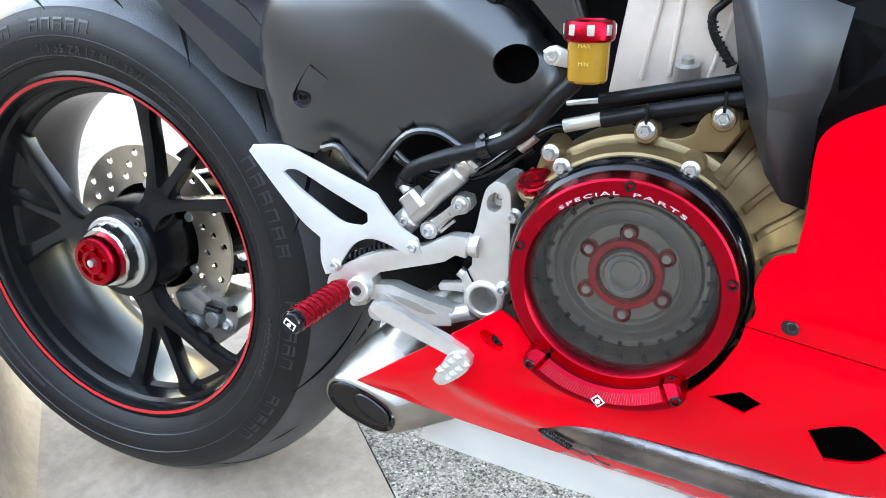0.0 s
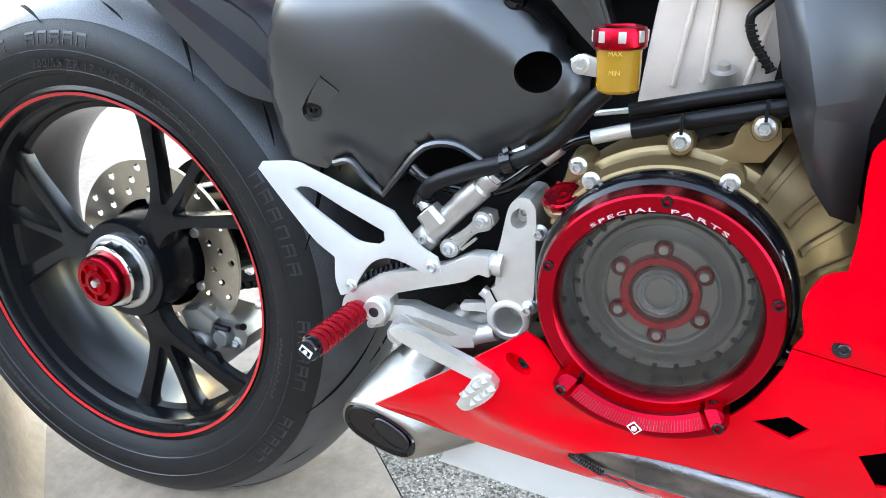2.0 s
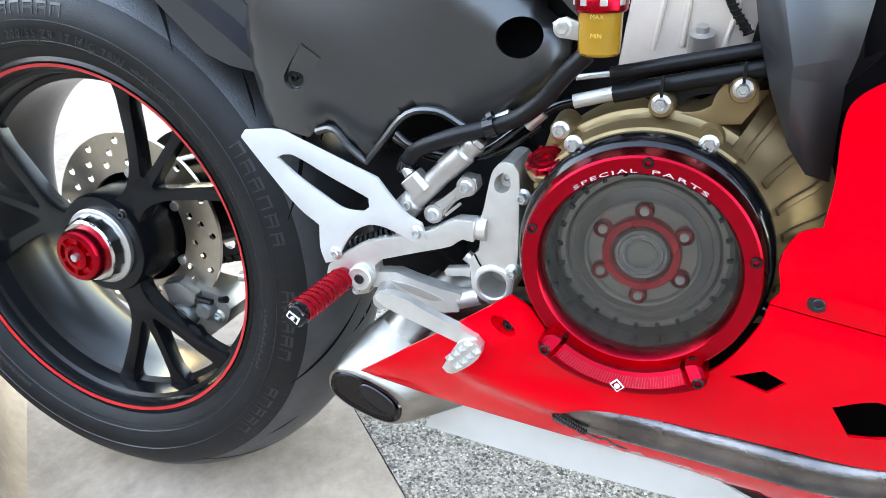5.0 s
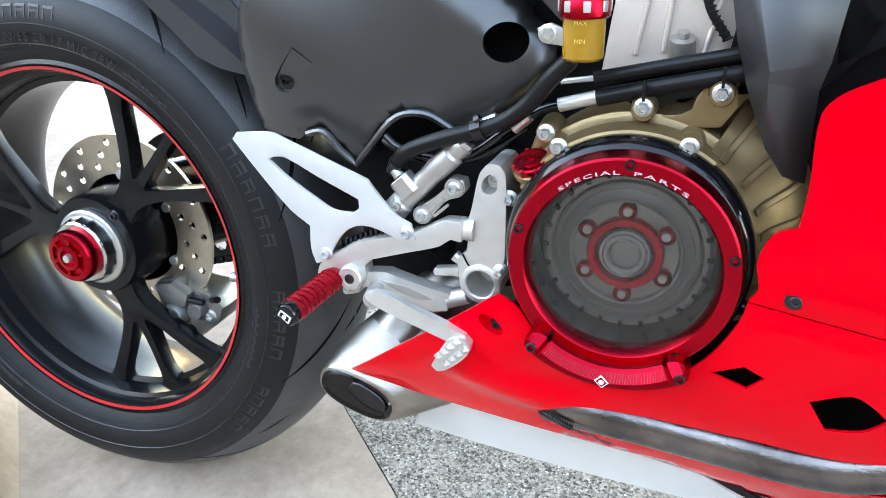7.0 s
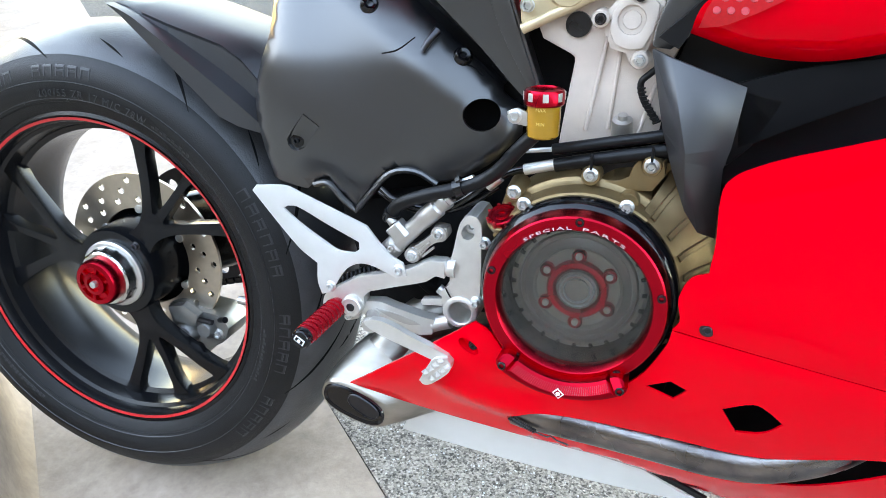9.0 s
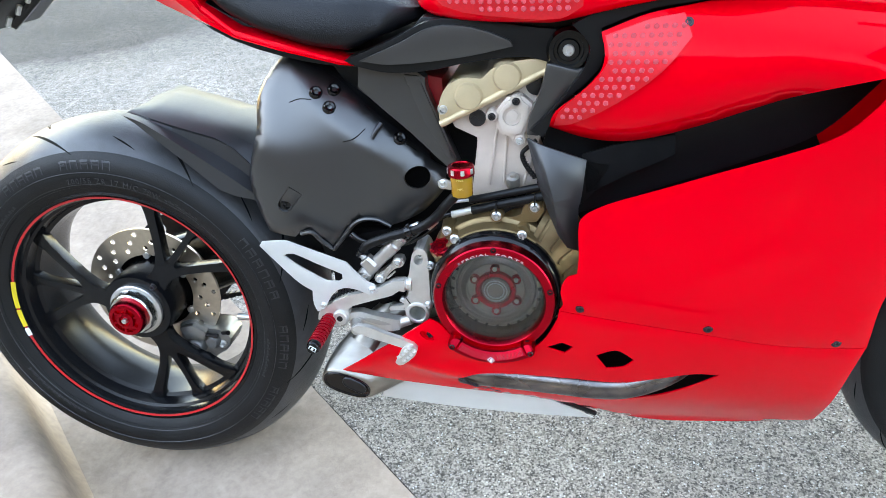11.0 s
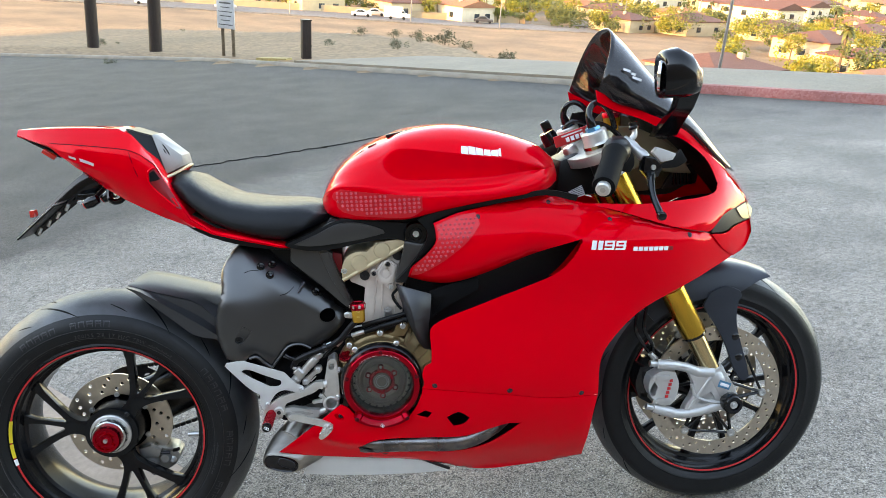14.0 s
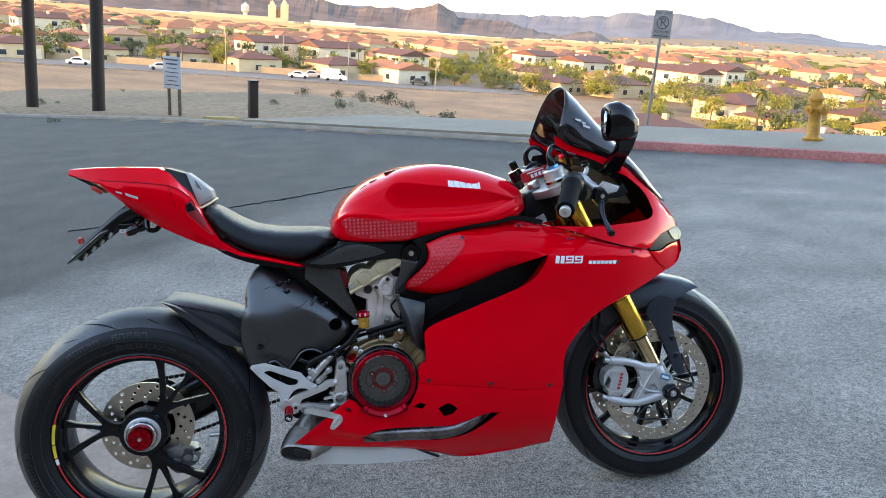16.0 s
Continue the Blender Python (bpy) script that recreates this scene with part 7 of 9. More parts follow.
# right and left clip-ons
for s in (-1, 1):
    bar = part("clip_on_bar", tube([(1.172, s * .13, .905), (1.160, s * .19, .908), (1.100, s * .330, .864)], .0115, 14, 2), BLACKSAT, moto, "black clip-on handlebar")
    part("bar_clamp", tube([(1.170, s * .118, .860), (1.158, s * .118, .893)], .034, 26, 1), DARKSTEEL, bar, "dark bar clamp")
    part("clamp_ring", tube([(1.1595, s * .116, .888), (1.1575, s * .116, .8935)], .0350, 26, 1), CAST, bar)
    cp_ = part("fork_top_cap", tube([(1.156, s * .115, .893), (1.147, s * .115, .922), (1.145, s * .115, .926), (1.139, s * .115, .947), (1.138, s * .115, .950)], [.031, .031, .0285, .0285, .026], 26, 1), ALU, bar, "silver fork top cap", 25)
    part("cap_band", tube([(1.1490, s * .115, .9150), (1.1470, s * .115, .9215)], .0318, 26, 1), GOLDSTEEL, cp_, "gold band round the cap")
    part("cap_nut", tube([(1.139, s * .115, .948), (1.136, s * .115, .958)], .0165, 6, 1), BLUEANO, cp_, "blue anodised adjuster nut")
    part("cap_plug", tube([(1.137, s * .115, .956), (1.134, s * .115, .968), (1.130, s * .113, .985), (1.138, s * .107, 1.004), (1.158, s * .100, 1.010), (1.182, s * .092, .990), (1.196, s * .088, .950)], [.010, .011, .008, .007, .0065, .0065, .006], 12, 4), BLACKGLOSS, cp_, "black cable plug")
    g0, g1 = Vector((1.152, s * .222, .9045)), Vector((1.0890, s * .347, .8540))
    grip = part("grip", tube([g0, g0.lerp(g1, .04), g0.lerp(g1, .10), g0.lerp(g1, .95), g1], [.0265, .0270, .0240, .0235, .0220], 26, 1), DARK, bar, "black foam hand grip")
    part("bar_end", tube([g1, g1 + (g1 - g0).normalized() * .010, g1 + (g1 - g0).normalized() * .0125], [.0140, .0145, .0120], 22, 1), ALU, bar, "silver bar end weight")
    part("bar_end_screw", tube([g1 + (g1 - g0).normalized() * .0120, g1 + (g1 - g0).normalized() * .0135], [.0060, .0052], 14, 1), CAST, bar)
    part("throttle_housing", tube([(1.148, s * .226, .902), (1.156, s * .215, .907), (1.168, s * .190, .912), (1.172, s * .178, .913)], [.0255, .0290, .0295, .0260], 22, 2), BLACK, bar, "black throttle housing", 35)
    part("switch_housing", slab([(1.150, .918), (1.178, .922), (1.196, .905), (1.200, .880), (1.190, .862), (1.172, .868), (1.158, .886)], min(s * .205, s * .170), max(s * .205, s * .170), .008), BLACK, bar, "black switch housing")
    part("master_cylinder", tube([(1.190, s * .165, .930), (1.205, s * .180, .915), (1.212, s * .186, .907), (1.222, s * .192, .896), (1.228, s * .195, .889)], [.0105, .0125, .0100, .0125, .0110], 16, 1), CALIPER, bar, "silver radial master cylinder", 30)
    part("lever_pivot", slab([(1.218, .898), (1.242, .892), (1.256, .870), (1.246, .850), (1.226, .846), (1.212, .866)], min(s * .222, s * .186), max(s * .222, s * .186), .006), BLACKGLOSS, bar, "black lever pivot block")
    part("pivot_screw", lathe([(0, .003), (.005, .003), (.006, .0), (0, .0)], (1.234, s * .223, .872), (0, s, 0), 14), STEEL, bar)
    part("lever", tube([(1.232, s * .215, .862), (1.220, s * .245, .848), (1.208, s * .290, .822), (1.203, s * .345, .792)], [.010, .0085, .0065, .0070], 10, 4, flat=.7), BLACKGLOSS, bar, "black brake lever")
    part("lever_tip", lathe([(0, .010), (.008, .007), (.010, 0), (.008, -.007), (0, -.010)], (1.203, s * .348, .790), (0, -1, 0), 14), BLACKGLOSS, bar)
    part("bleed_stem", tube([(1.200, s * .172, .925), (1.212, s * .171, .938), (1.212, s * .170, .952)], [.0070, .0065, .0055], 12, 2), CALIPER, bar)
    part("bleed_cap", tube([(1.2115, s * .170, .952), (1.2100, s * .170, .957), (1.2095, s * .170, .959), (1.2085, s * .170, .966)], [.0105, .0110, .0085, .0100], 16, 1), BLACKGLOSS, bar, "small black bleed cap")
    cup = part("cup_reservoir", lathe([(0, -.016), (.0165, -.016), (.018, -.012), (.018, .012), (0, .012)], ((1.195 if s < 0 else 1.240), s * .060, .962), (0, 0, 1), 24), FLUID, bar, "small amber brake fluid cup")
    part("cup_cap", lathe([(0, .012), (.0195, .012), (.0200, .020), (.0180, .023), (0, .023)], ((1.195 if s < 0 else 1.240), s * .060, .962), (0, 0, 1), 24), REDANO, cup, "red cup cap")
    part("adjuster_cable", tube([(1.140, s * .11, .905), (1.128, s * .10, .945), (1.150, s * .09, .965), (1.195, s * .085, .945), (1.23, s * .085, .900)], .0055, 10, 5), BLACKGLOSS, moto, "black corrugated fork cable")
# model name on the fairing as plain blocks
for k, w in enumerate((.010, .010, .022, .022)):
    x0 = 1.094 + (0, .0135, .027, .052)[k]
    z0 = .7190 - .10 * (x0 - 1.094)
    q = [(x0, z0 - .0095), (x0 + w, z0 - .0110), (x0 + w + .004, z0 + .0080), (x0 + .004, z0 + .0095)]
    if k < 2:
        part("model_mark", shell(q, lambda a, b: fairing_depth(a, b) - .0018, .0006, .006, (), 1), WHITE, moto, "white model mark block")
        continue
    (xa, za), (xb, zb_), (xc, zc), (xd, zd) = q
    for bar in ([(xa, za), (xb, zb_), (xb + .0008, zb_ + .004), (xa + .0008, za + .004)], [(xd - .0008, zd - .004), (xc - .0008, zc - .004), (xc, zc), (xd, zd)], [(xb - .005, zb_), (xb, zb_), (xc, zc), (xc - .005, zc)], [(xa + .002, za + .0075), (xb + .002, zb_ + .0075), (xb + .0027, zb_ + .0110), (xa + .0027, za + .0110)], [(xa + .0018, za + .0075), (xa + .0068, za + .0075), (xd + .005, zd), (xd, zd)]):
        part("model_mark", shell(bar, lambda a, b: fairing_depth(a, b) - .0018, .0006, .006, (), 1), WHITE, moto, "white model mark bar")
for k in range(8):
    x0 = 1.186 + .0120 * k
    z0 = .7035 - .10 * (x0 - 1.186)
    q = [(x0, z0 - .0045), (x0 + .0098, z0 - .0055), (x0 + .0112, z0 + .0030), (x0 + .0014, z0 + .0040)]
    part("model_mark", shell(q, lambda a, b: fairing_depth(a, b) - .0018, .0006, .006, (), 1), WHITE if k < 7 else RED_DEEP, moto, "white model mark block")
# ---- street and surroundings (in the frame of the sloping street) ----
def street_mat(name, c_dark, c_light, scale, rough, bump, big=0.25, big_scale=0.6, specks=0.0, speck_col=(0.6, 0.6, 0.6), lane=0.0, grain=0.30, spread=0.20):
    m = bpy.data.materials.new(name)
    m.use_nodes = True
    n, l = m.node_tree.nodes, m.node_tree.links
    b = n["Principled BSDF"]
    tc = n.new("ShaderNodeTexCoord")
    vor = n.new("ShaderNodeTexVoronoi")
    vor.feature = "SMOOTH_F1"
    vor.inputs["Smoothness"].default_value = 0.45
    vor.inputs["Scale"].default_value = scale
    l.new(tc.outputs["Object"], vor.inputs["Vector"])
    fine = n.new("ShaderNodeTexNoise")
    fine.inputs["Scale"].default_value, fine.inputs["Detail"].default_value, fine.inputs["Roughness"].default_value = scale * 0.5, 8, 0.7
    l.new(tc.outputs["Object"], fine.inputs["Vector"])
    bign = n.new("ShaderNodeTexNoise")
    bign.inputs["Scale"].default_value, bign.inputs["Detail"].default_value = big_scale, 6
    l.new(tc.outputs["Object"], bign.inputs["Vector"])
    sep = n.new("ShaderNodeSeparateColor")
    l.new(vor.outputs["Color"], sep.inputs[0])
    add = n.new("ShaderNodeMath")
    add.operation = "ADD"
    mul = n.new("ShaderNodeMath")
    mul.operation = "MULTIPLY"
    mul.inputs[1].default_value = grain
    l.new(sep.outputs[0], mul.inputs[0])
    m2 = n.new("ShaderNodeMath")
    m2.operation = "MULTIPLY"
    m2.inputs[1].default_value = 1 - grain
    mid = n.new("ShaderNodeTexNoise")
    mid.inputs["Scale"].default_value, mid.inputs["Detail"].default_value, mid.inputs["Roughness"].default_value = scale * 0.11, 5, 0.65
    l.new(tc.outputs["Object"], mid.inputs["Vector"])
    av = n.new("ShaderNodeMix")
    av.inputs[0].default_value = 0.45
    l.new(fine.outputs["Fac"], av.inputs[2])
    l.new(mid.outputs["Fac"], av.inputs[3])
    l.new(av.outputs[0], m2.inputs[0])
    l.new(mul.outputs[0], add.inputs[0])
    l.new(m2.outputs[0], add.inputs[1])
    ramp = n.new("ShaderNodeValToRGB")
    ramp.color_ramp.elements[0].position, ramp.color_ramp.elements[1].position = 0.50 - spread, 0.50 + spread
    ramp.color_ramp.elements[0].color, ramp.color_ramp.elements[1].color = (*c_dark, 1), (*c_light, 1)
    l.new(add.outputs[0], ramp.inputs[0])
    out = ramp.outputs[0]
    if specks:
        gt = n.new("ShaderNodeMath")
        gt.operation = "GREATER_THAN"
        gt.inputs[1].default_value = 1 - 0.07 * specks
        l.new(sep.outputs[1], gt.inputs[0])
        sm = n.new("ShaderNodeMix")
        sm.data_type = "RGBA"
        l.new(gt.outputs[0], sm.inputs[0])
        l.new(out, sm.inputs[6])
        sm.inputs[7].default_value = (*speck_col, 1)
        out = sm.outputs[2]
        # loose pale chips of stone
        v2 = n.new("ShaderNodeTexVoronoi")
        v2.inputs["Scale"].default_value = scale * 0.45
        l.new(tc.outputs["Object"], v2.inputs["Vector"])
        s2 = n.new("ShaderNodeSeparateColor")
        l.new(v2.outputs["Color"], s2.inputs[0])
        near_mid = n.new("ShaderNodeMath")
        near_mid.operation, near_mid.inputs[1].default_value = "LESS_THAN", 0.28
        l.new(v2.outputs["Distance"], near_mid.inputs[0])
        some = n.new("ShaderNodeMath")
        some.operation, some.inputs[1].default_value = "GREATER_THAN", 0.88
        l.new(s2.outputs[0], some.inputs[0])
        both = n.new("ShaderNodeMath")
        both.operation = "MULTIPLY"
        l.new(near_mid.outputs[0], both.inputs[0])
        l.new(some.outputs[0], both.inputs[1])
        chip = n.new("ShaderNodeMix")
        chip.data_type = "RGBA"
        l.new(both.outputs[0], chip.inputs[0])
        l.new(out, chip.inputs[6])
        chip.inputs[7].default_value = (*[c * 1.25 for c in speck_col], 1)
        out = chip.outputs[2]
        pit = n.new("ShaderNodeMath")
        pit.operation, pit.inputs[1].default_value = "GREATER_THAN", 0.90
        l.new(s2.outputs[1], pit.inputs[0])
        hole = n.new("ShaderNodeMath")
        hole.operation = "MULTIPLY"
        l.new(near_mid.outputs[0], hole.inputs[0])
        l.new(pit.outputs[0], hole.inputs[1])
        dark = n.new("ShaderNodeMix")
        dark.data_type = "RGBA"
        l.new(hole.outputs[0], dark.inputs[0])
        l.new(out, dark.inputs[6])
        dark.inputs[7].default_value = (*c_dark, 1)
        out = dark.outputs[2]
    mx = n.new("ShaderNodeMix")
    mx.data_type, mx.blend_type = "RGBA", "MULTIPLY"
    mx.inputs[0].default_value = 1.0
    r2 = n.new("ShaderNodeValToRGB")
    r2.color_ramp.elements[0].position, r2.color_ramp.elements[1].position = 0.30, 0.70
    r2.color_ramp.elements[0].color = (1 - big, 1 - big, 1 - big, 1)
    l.new(bign.outputs["Fac"], r2.inputs[0])
    l.new(out, mx.inputs[6])
    l.new(r2.outputs[0], mx.inputs[7])
    out = mx.outputs[2]
    if lane:
        # darker lane across the street: ragged edge on one side, slow change on the other
        xyz = n.new("ShaderNodeSeparateXYZ")
        l.new(tc.outputs["Object"], xyz.inputs[0])

        def calc(op, p, q):
            m_ = n.new("ShaderNodeMath")
            m_.operation = op
            for k_, v_ in enumerate((p, q)):
                if isinstance(v_, (int, float)):
                    m_.inputs[k_].default_value = v_
                else:
                    l.new(v_, m_.inputs[k_])
            return m_.outputs[0]
        edge = n.new("ShaderNodeTexNoise")
        edge.inputs["Scale"].default_value, edge.inputs["Detail"].default_value = 1.7, 7
        l.new(tc.outputs["Object"], edge.inputs["Vector"])
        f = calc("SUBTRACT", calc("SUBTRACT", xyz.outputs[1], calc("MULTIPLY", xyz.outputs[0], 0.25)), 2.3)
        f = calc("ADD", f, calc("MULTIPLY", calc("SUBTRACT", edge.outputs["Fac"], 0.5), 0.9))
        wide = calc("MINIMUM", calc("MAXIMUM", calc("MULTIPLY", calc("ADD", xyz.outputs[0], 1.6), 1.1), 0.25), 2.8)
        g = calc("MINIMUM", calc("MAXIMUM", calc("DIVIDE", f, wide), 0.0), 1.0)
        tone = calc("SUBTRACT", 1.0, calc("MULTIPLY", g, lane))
        m3 = n.new("ShaderNodeMix")
        m3.data_type, m3.blend_type = "RGBA", "MULTIPLY"
        m3.inputs[0].default_value = 1.0
        cc = n.new("ShaderNodeCombineColor")
        for k_ in range(3):
            l.new(tone, cc.inputs[k_])
        l.new(out, m3.inputs[6])
        l.new(cc.outputs[0], m3.inputs[7])
        out = m3.outputs[2]
    l.new(out, b.inputs["Base Color"])
    b.inputs["Roughness"].default_value = rough
    bp = n.new("ShaderNodeBump")
    bp.inputs["Strength"].default_value, bp.inputs["Distance"].default_value = bump, 0.004
    l.new(add.outputs[0], bp.inputs["Height"])
    l.new(bp.outputs[0], b.inputs["Normal"])
    return m


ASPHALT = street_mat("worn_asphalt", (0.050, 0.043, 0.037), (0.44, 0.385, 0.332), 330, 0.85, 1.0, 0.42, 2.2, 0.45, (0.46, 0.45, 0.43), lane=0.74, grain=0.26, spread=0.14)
CONCRETE = street_mat("gutter_concrete", (0.265, 0.198, 0.153), (0.46, 0.350, 0.273), 95, 0.85, 0.40, 0.42, 3.0, grain=0.06)
KERBGREY = street_mat("stained_kerb_concrete", (0.21, 0.180, 0.142), (0.31, 0.265, 0.210), 160, 0.85, 0.3, 0.35, 3.0)
KERBRED = street_mat("faded_red_kerb_paint", (0.30, 0.075, 0.060), (0.42, 0.16, 0.14), 60, 0.75, 0.3, 0.35, 2.5)
PAVE = street_mat("pavement_concrete", (0.185, 0.150, 0.112), (0.265, 0.220, 0.168), 90, 0.85, 0.2, 0.2, 1.2)
DIRT = street_mat("desert_dirt", (0.16, 0.095, 0.050), (0.34, 0.215, 0.118), 14, 0.95, 0.8, 0.45, 0.12)
STUCCO = street_mat("brown_stucco", (0.085, 0.066, 0.052), (0.13, 0.102, 0.080), 60, 0.9, 0.3, 0.15, 0.5)

E_S = Vector((0.72, -0.694))     # along the kerb
E_N = Vector((0.694, 0.72))      # across the street


def sn(s, n, z=0.0):
    v = E_S * s + E_N * n
    return Vector((v.x, v.y, z))


def prism(pts, z0, z1, sub=None):
    """Ground slab with a polygon outline, top at z1."""
    bm = bmesh.new()
    top = [bm.verts.new((p[0], p[1], z1)) for p in pts]
    low = [bm.verts.new((p[0], p[1], z0)) for p in pts]
    bm.faces.new(top)
    bm.faces.new(low[::-1])
    for i in range(len(pts)):
        bm.faces.new((top[i - 1], low[i - 1], low[i], top[i]))
    bmesh.ops.recalc_face_normals(bm, faces=bm.faces)
    return bm


def setting(name, bm, mat, m=G, label="", category="", kind="structure", sharp=35):
    ob = part(name, bm, mat, None, "", sharp)
    ob.matrix_world = m
    return tagged(ob, label, category, "", kind)


FAR = [(-60, 60), (-30, 35.2), (-12, 19.6), (-5.6, 14.85), (-2.04, 12.2), (.63, 9.41), (4.8, 5.13), (5.74, 4.16), (14, -4.2), (34, -24), (60, -52)]
near = [tuple(sn(s, 0.2368 + 0.0010 * math.sin(s * 3.1) + 0.0012 * math.sin(s * 41) + 0.0010 * math.sin(s * 97))[:2]) for s in np.linspace(75, -80, 260)]
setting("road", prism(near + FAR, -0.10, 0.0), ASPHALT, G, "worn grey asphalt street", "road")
# cracks in the asphalt
def crack(pts, w, seed, z=.006):
    r = random.Random(seed)
    line = []
    for a, b in zip(pts, pts[1:]):
        for k in range(14):
            q = Vector(a).lerp(Vector(b), k / 14)
            line.append(q + Vector((r.gauss(0, .012), r.gauss(0, .012))))
    bm = bmesh.new()
    prev = None
    for i, q in enumerate(line):
        d = (line[min(i + 1, len(line) - 1)] - line[max(i - 1, 0)]).normalized()
        h = Vector((-d.y, d.x)) * w * r.uniform(.4, 1.0)
        cur = [bm.verts.new((q.x + s * h.x, q.y + s * h.y, z)) for s in (-1, 1)] + [bm.verts.new((q.x, q.y, z - .006))]
        if prev:
            for j in range(3):
                bm.faces.new((prev[j], prev[(j + 1) % 3], cur[(j + 1) % 3], cur[j]))
        prev = cur
    bmesh.ops.recalc_face_normals(bm, faces=bm.faces)
    setting("road_crack", bm, DARK, G, "thin dark crack in the asphalt", "crack")


crack([(-1.3, 3.85), (-.53, 4.16), (-.12, 4.34), (.30, 4.50), (.69, 4.74), (1.3, 5.15)], .006, 3)
# near gutter, kerb and pavement
gut = bmesh.new()
prof = [(0.236, -0.08), (0.236, 0.002), (0.10, -0.004), (-0.05, -0.016), (-0.175, -0.026), (-0.205, -0.020), (-0.220, 0.004), (-0.232, 0.085), (-0.245, 0.112), (-0.270, 0.122), (-0.40, 0.126), (-0.40, -0.08)]
prof = [(n, z) for n, z in prof]
rings = [[sn(s, n, z) for n, z in prof] for s in np.linspace(-40, 40, 161)]
bmesh.ops.recalc_face_normals(loft(rings, bm=gut), faces=gut.faces)
setting("gutter", gut, CONCRETE, G, "pale concrete gutter and rounded kerb", "kerb", sharp=45)
for s in (-7.9, -4.85, 1.25, 4.30):
    setting("gutter_joint", box(sn(s, -0.02, 0.0), (0.52, 0.006, 0.012), 0.0, Matrix.Rotation(math.atan2(E_N.y, E_N.x), 4, "Z")), DARK, G, "narrow dark joint in the gutter", "joint")
setting("pavement_near", prism([sn(-40, -0.402)[:2], sn(40, -0.402)[:2], sn(40, -12)[:2], sn(-40, -12)[:2]], -0.10, 0.124), PAVE, G, "pale concrete pavement", "pavement")
# far kerb with its red painted stretch, pavement behind
def offset_line(d, z):
    out = []
    for i, (x, y) in enumerate(FAR):
        a, b = Vector(FAR[max(i - 1, 0)]), Vector(FAR[min(i + 1, len(FAR) - 1)])
        t = (b - a).normalized()
        q = Vector((-t.y, t.x))
        out.append(Vector((x + q.x * d, y + q.y * d, z)))
    return out


def kerb_piece(i0, i1, name, mat, label, tall=1.0):
    lines = [offset_line(d, z) for d, z in ((-0.03, -0.05), (-0.03, 0.004), (0.0, 0.068 * tall), (0.012, 0.082 * tall), (0.07, 0.086 * tall), (0.07, -0.05))]
    rings = []
    for u in np.linspace(i0, i1, 41):
        k = min(int(u), len(FAR) - 2)
        f = u - k
        rings.append([ln[k] * (1 - f) + ln[k + 1] * f for ln in lines])
    setting(name, loft(rings), mat, G, label, "kerb", sharp=40)


kerb_piece(0, 5.72, "kerb_far", KERBGREY, "low pale concrete kerb", 0.6)
kerb_piece(5.72, 10, "kerb_red", KERBRED, "faded red painted kerb")
inner, outer = offset_line(0.072, 0), offset_line(1.30, 0)
setting("pavement_far", prism([v[:2] for v in inner[5:]] + [v[:2] for v in outer[5:]][::-1] + [tuple((inner[4] * .45 + inner[5] * .55)[:2])], -0.10, 0.083), PAVE, G, "pale concrete pavement beyond the street", "pavement")
setting("ramp_pad", prism([(-1.25, 11.72), (-.70, 11.28), (-.62, 11.42), (-1.12, 11.84)], 0.0, 0.062), material("yellow_tactile", (0.42, 0.31, 0.12), 0.8, 0, 0, 30, 0.2), G, "worn yellow tactile ramp pad", "ramp")


# terrain: from the street's edge down into the valley, one sheet to the horizon
def terrain(x, y):
    p = G.inverted() @ Vector((x, y, 0))
    n, s = E_N.dot(Vector((p.x, p.y))), E_S.dot(Vector((p.x, p.y)))
    plane = (G @ Vector((p.x, p.y, 0))).z
    lip = 8.7 + 2.6 * (1 - math.tanh((s + 7.5) / 3.2))
    d = n - lip
    z = plane - 0.07
    if n > 7.3:
        z = plane + 0.04 - 0.10 * max(0, min(1, (n - 7.6)))
    if d > 0:
        side_ = min(1.0, max(0.0, (math.degrees(math.atan2(y + 1.85, x - 0.35)) - 56) / 26))
        floor = -12.5 - (0.0065 + 0.0155 * side_) * max(0.0, d - 50)
        floor += 0.034 * min(1200.0, max(0.0, math.hypot(x, y) - 2500)) * (1 - 0.5 * side_)
        z = z - 0.30 * d if d < 6 else z - 1.8 - 0.26 * (d - 6)
        k = 0.5 * (1 + math.tanh((d - 34) / 14))
        z = max(z, floor) * (1 - k) + floor * k if d < 90 else floor
        z += 0.35 * noise.noise((x * 0.16, y * 0.16, 3.0)) * min(1, d / 4) * (1 - k * 0.6)
    z += 0.0 if n < 7.6 else 0.05 * noise.noise((x * 0.7, y * 0.7, 1.0))
    return z


def graded(a, b, fine_to, step):
    out, v, g = [], 0.0, step
    while v < b:
        out.append(v)
        if v > fine_to:
            g *= 1.22
        v += g
    return out + [b]


ax = graded(0, 4800, 40, 0.8)
xs_all = sorted([-v for v in ax[1:]] + ax)
ys_all = sorted([-v for v in graded(0, 4800, 8, 1.5)[1:]] + graded(0, 4800, 70, 0.8))
gv = [(x, y, terrain(x, y)) for y in ys_all for x in xs_all]
nx = len(xs_all)
gf = [(j * nx + i, j * nx + i + 1, (j + 1) * nx + i + 1, (j + 1) * nx + i) for j in range(len(ys_all) - 1) for i in range(nx - 1)]
gm = bpy.data.meshes.new("ground")
gm.from_pydata(gv, [], gf)
gm.shade_smooth()
gm.materials.append(DIRT)
tagged(new("ground", gm), "dry brown desert ground falling to a valley", "ground", "", "structure")
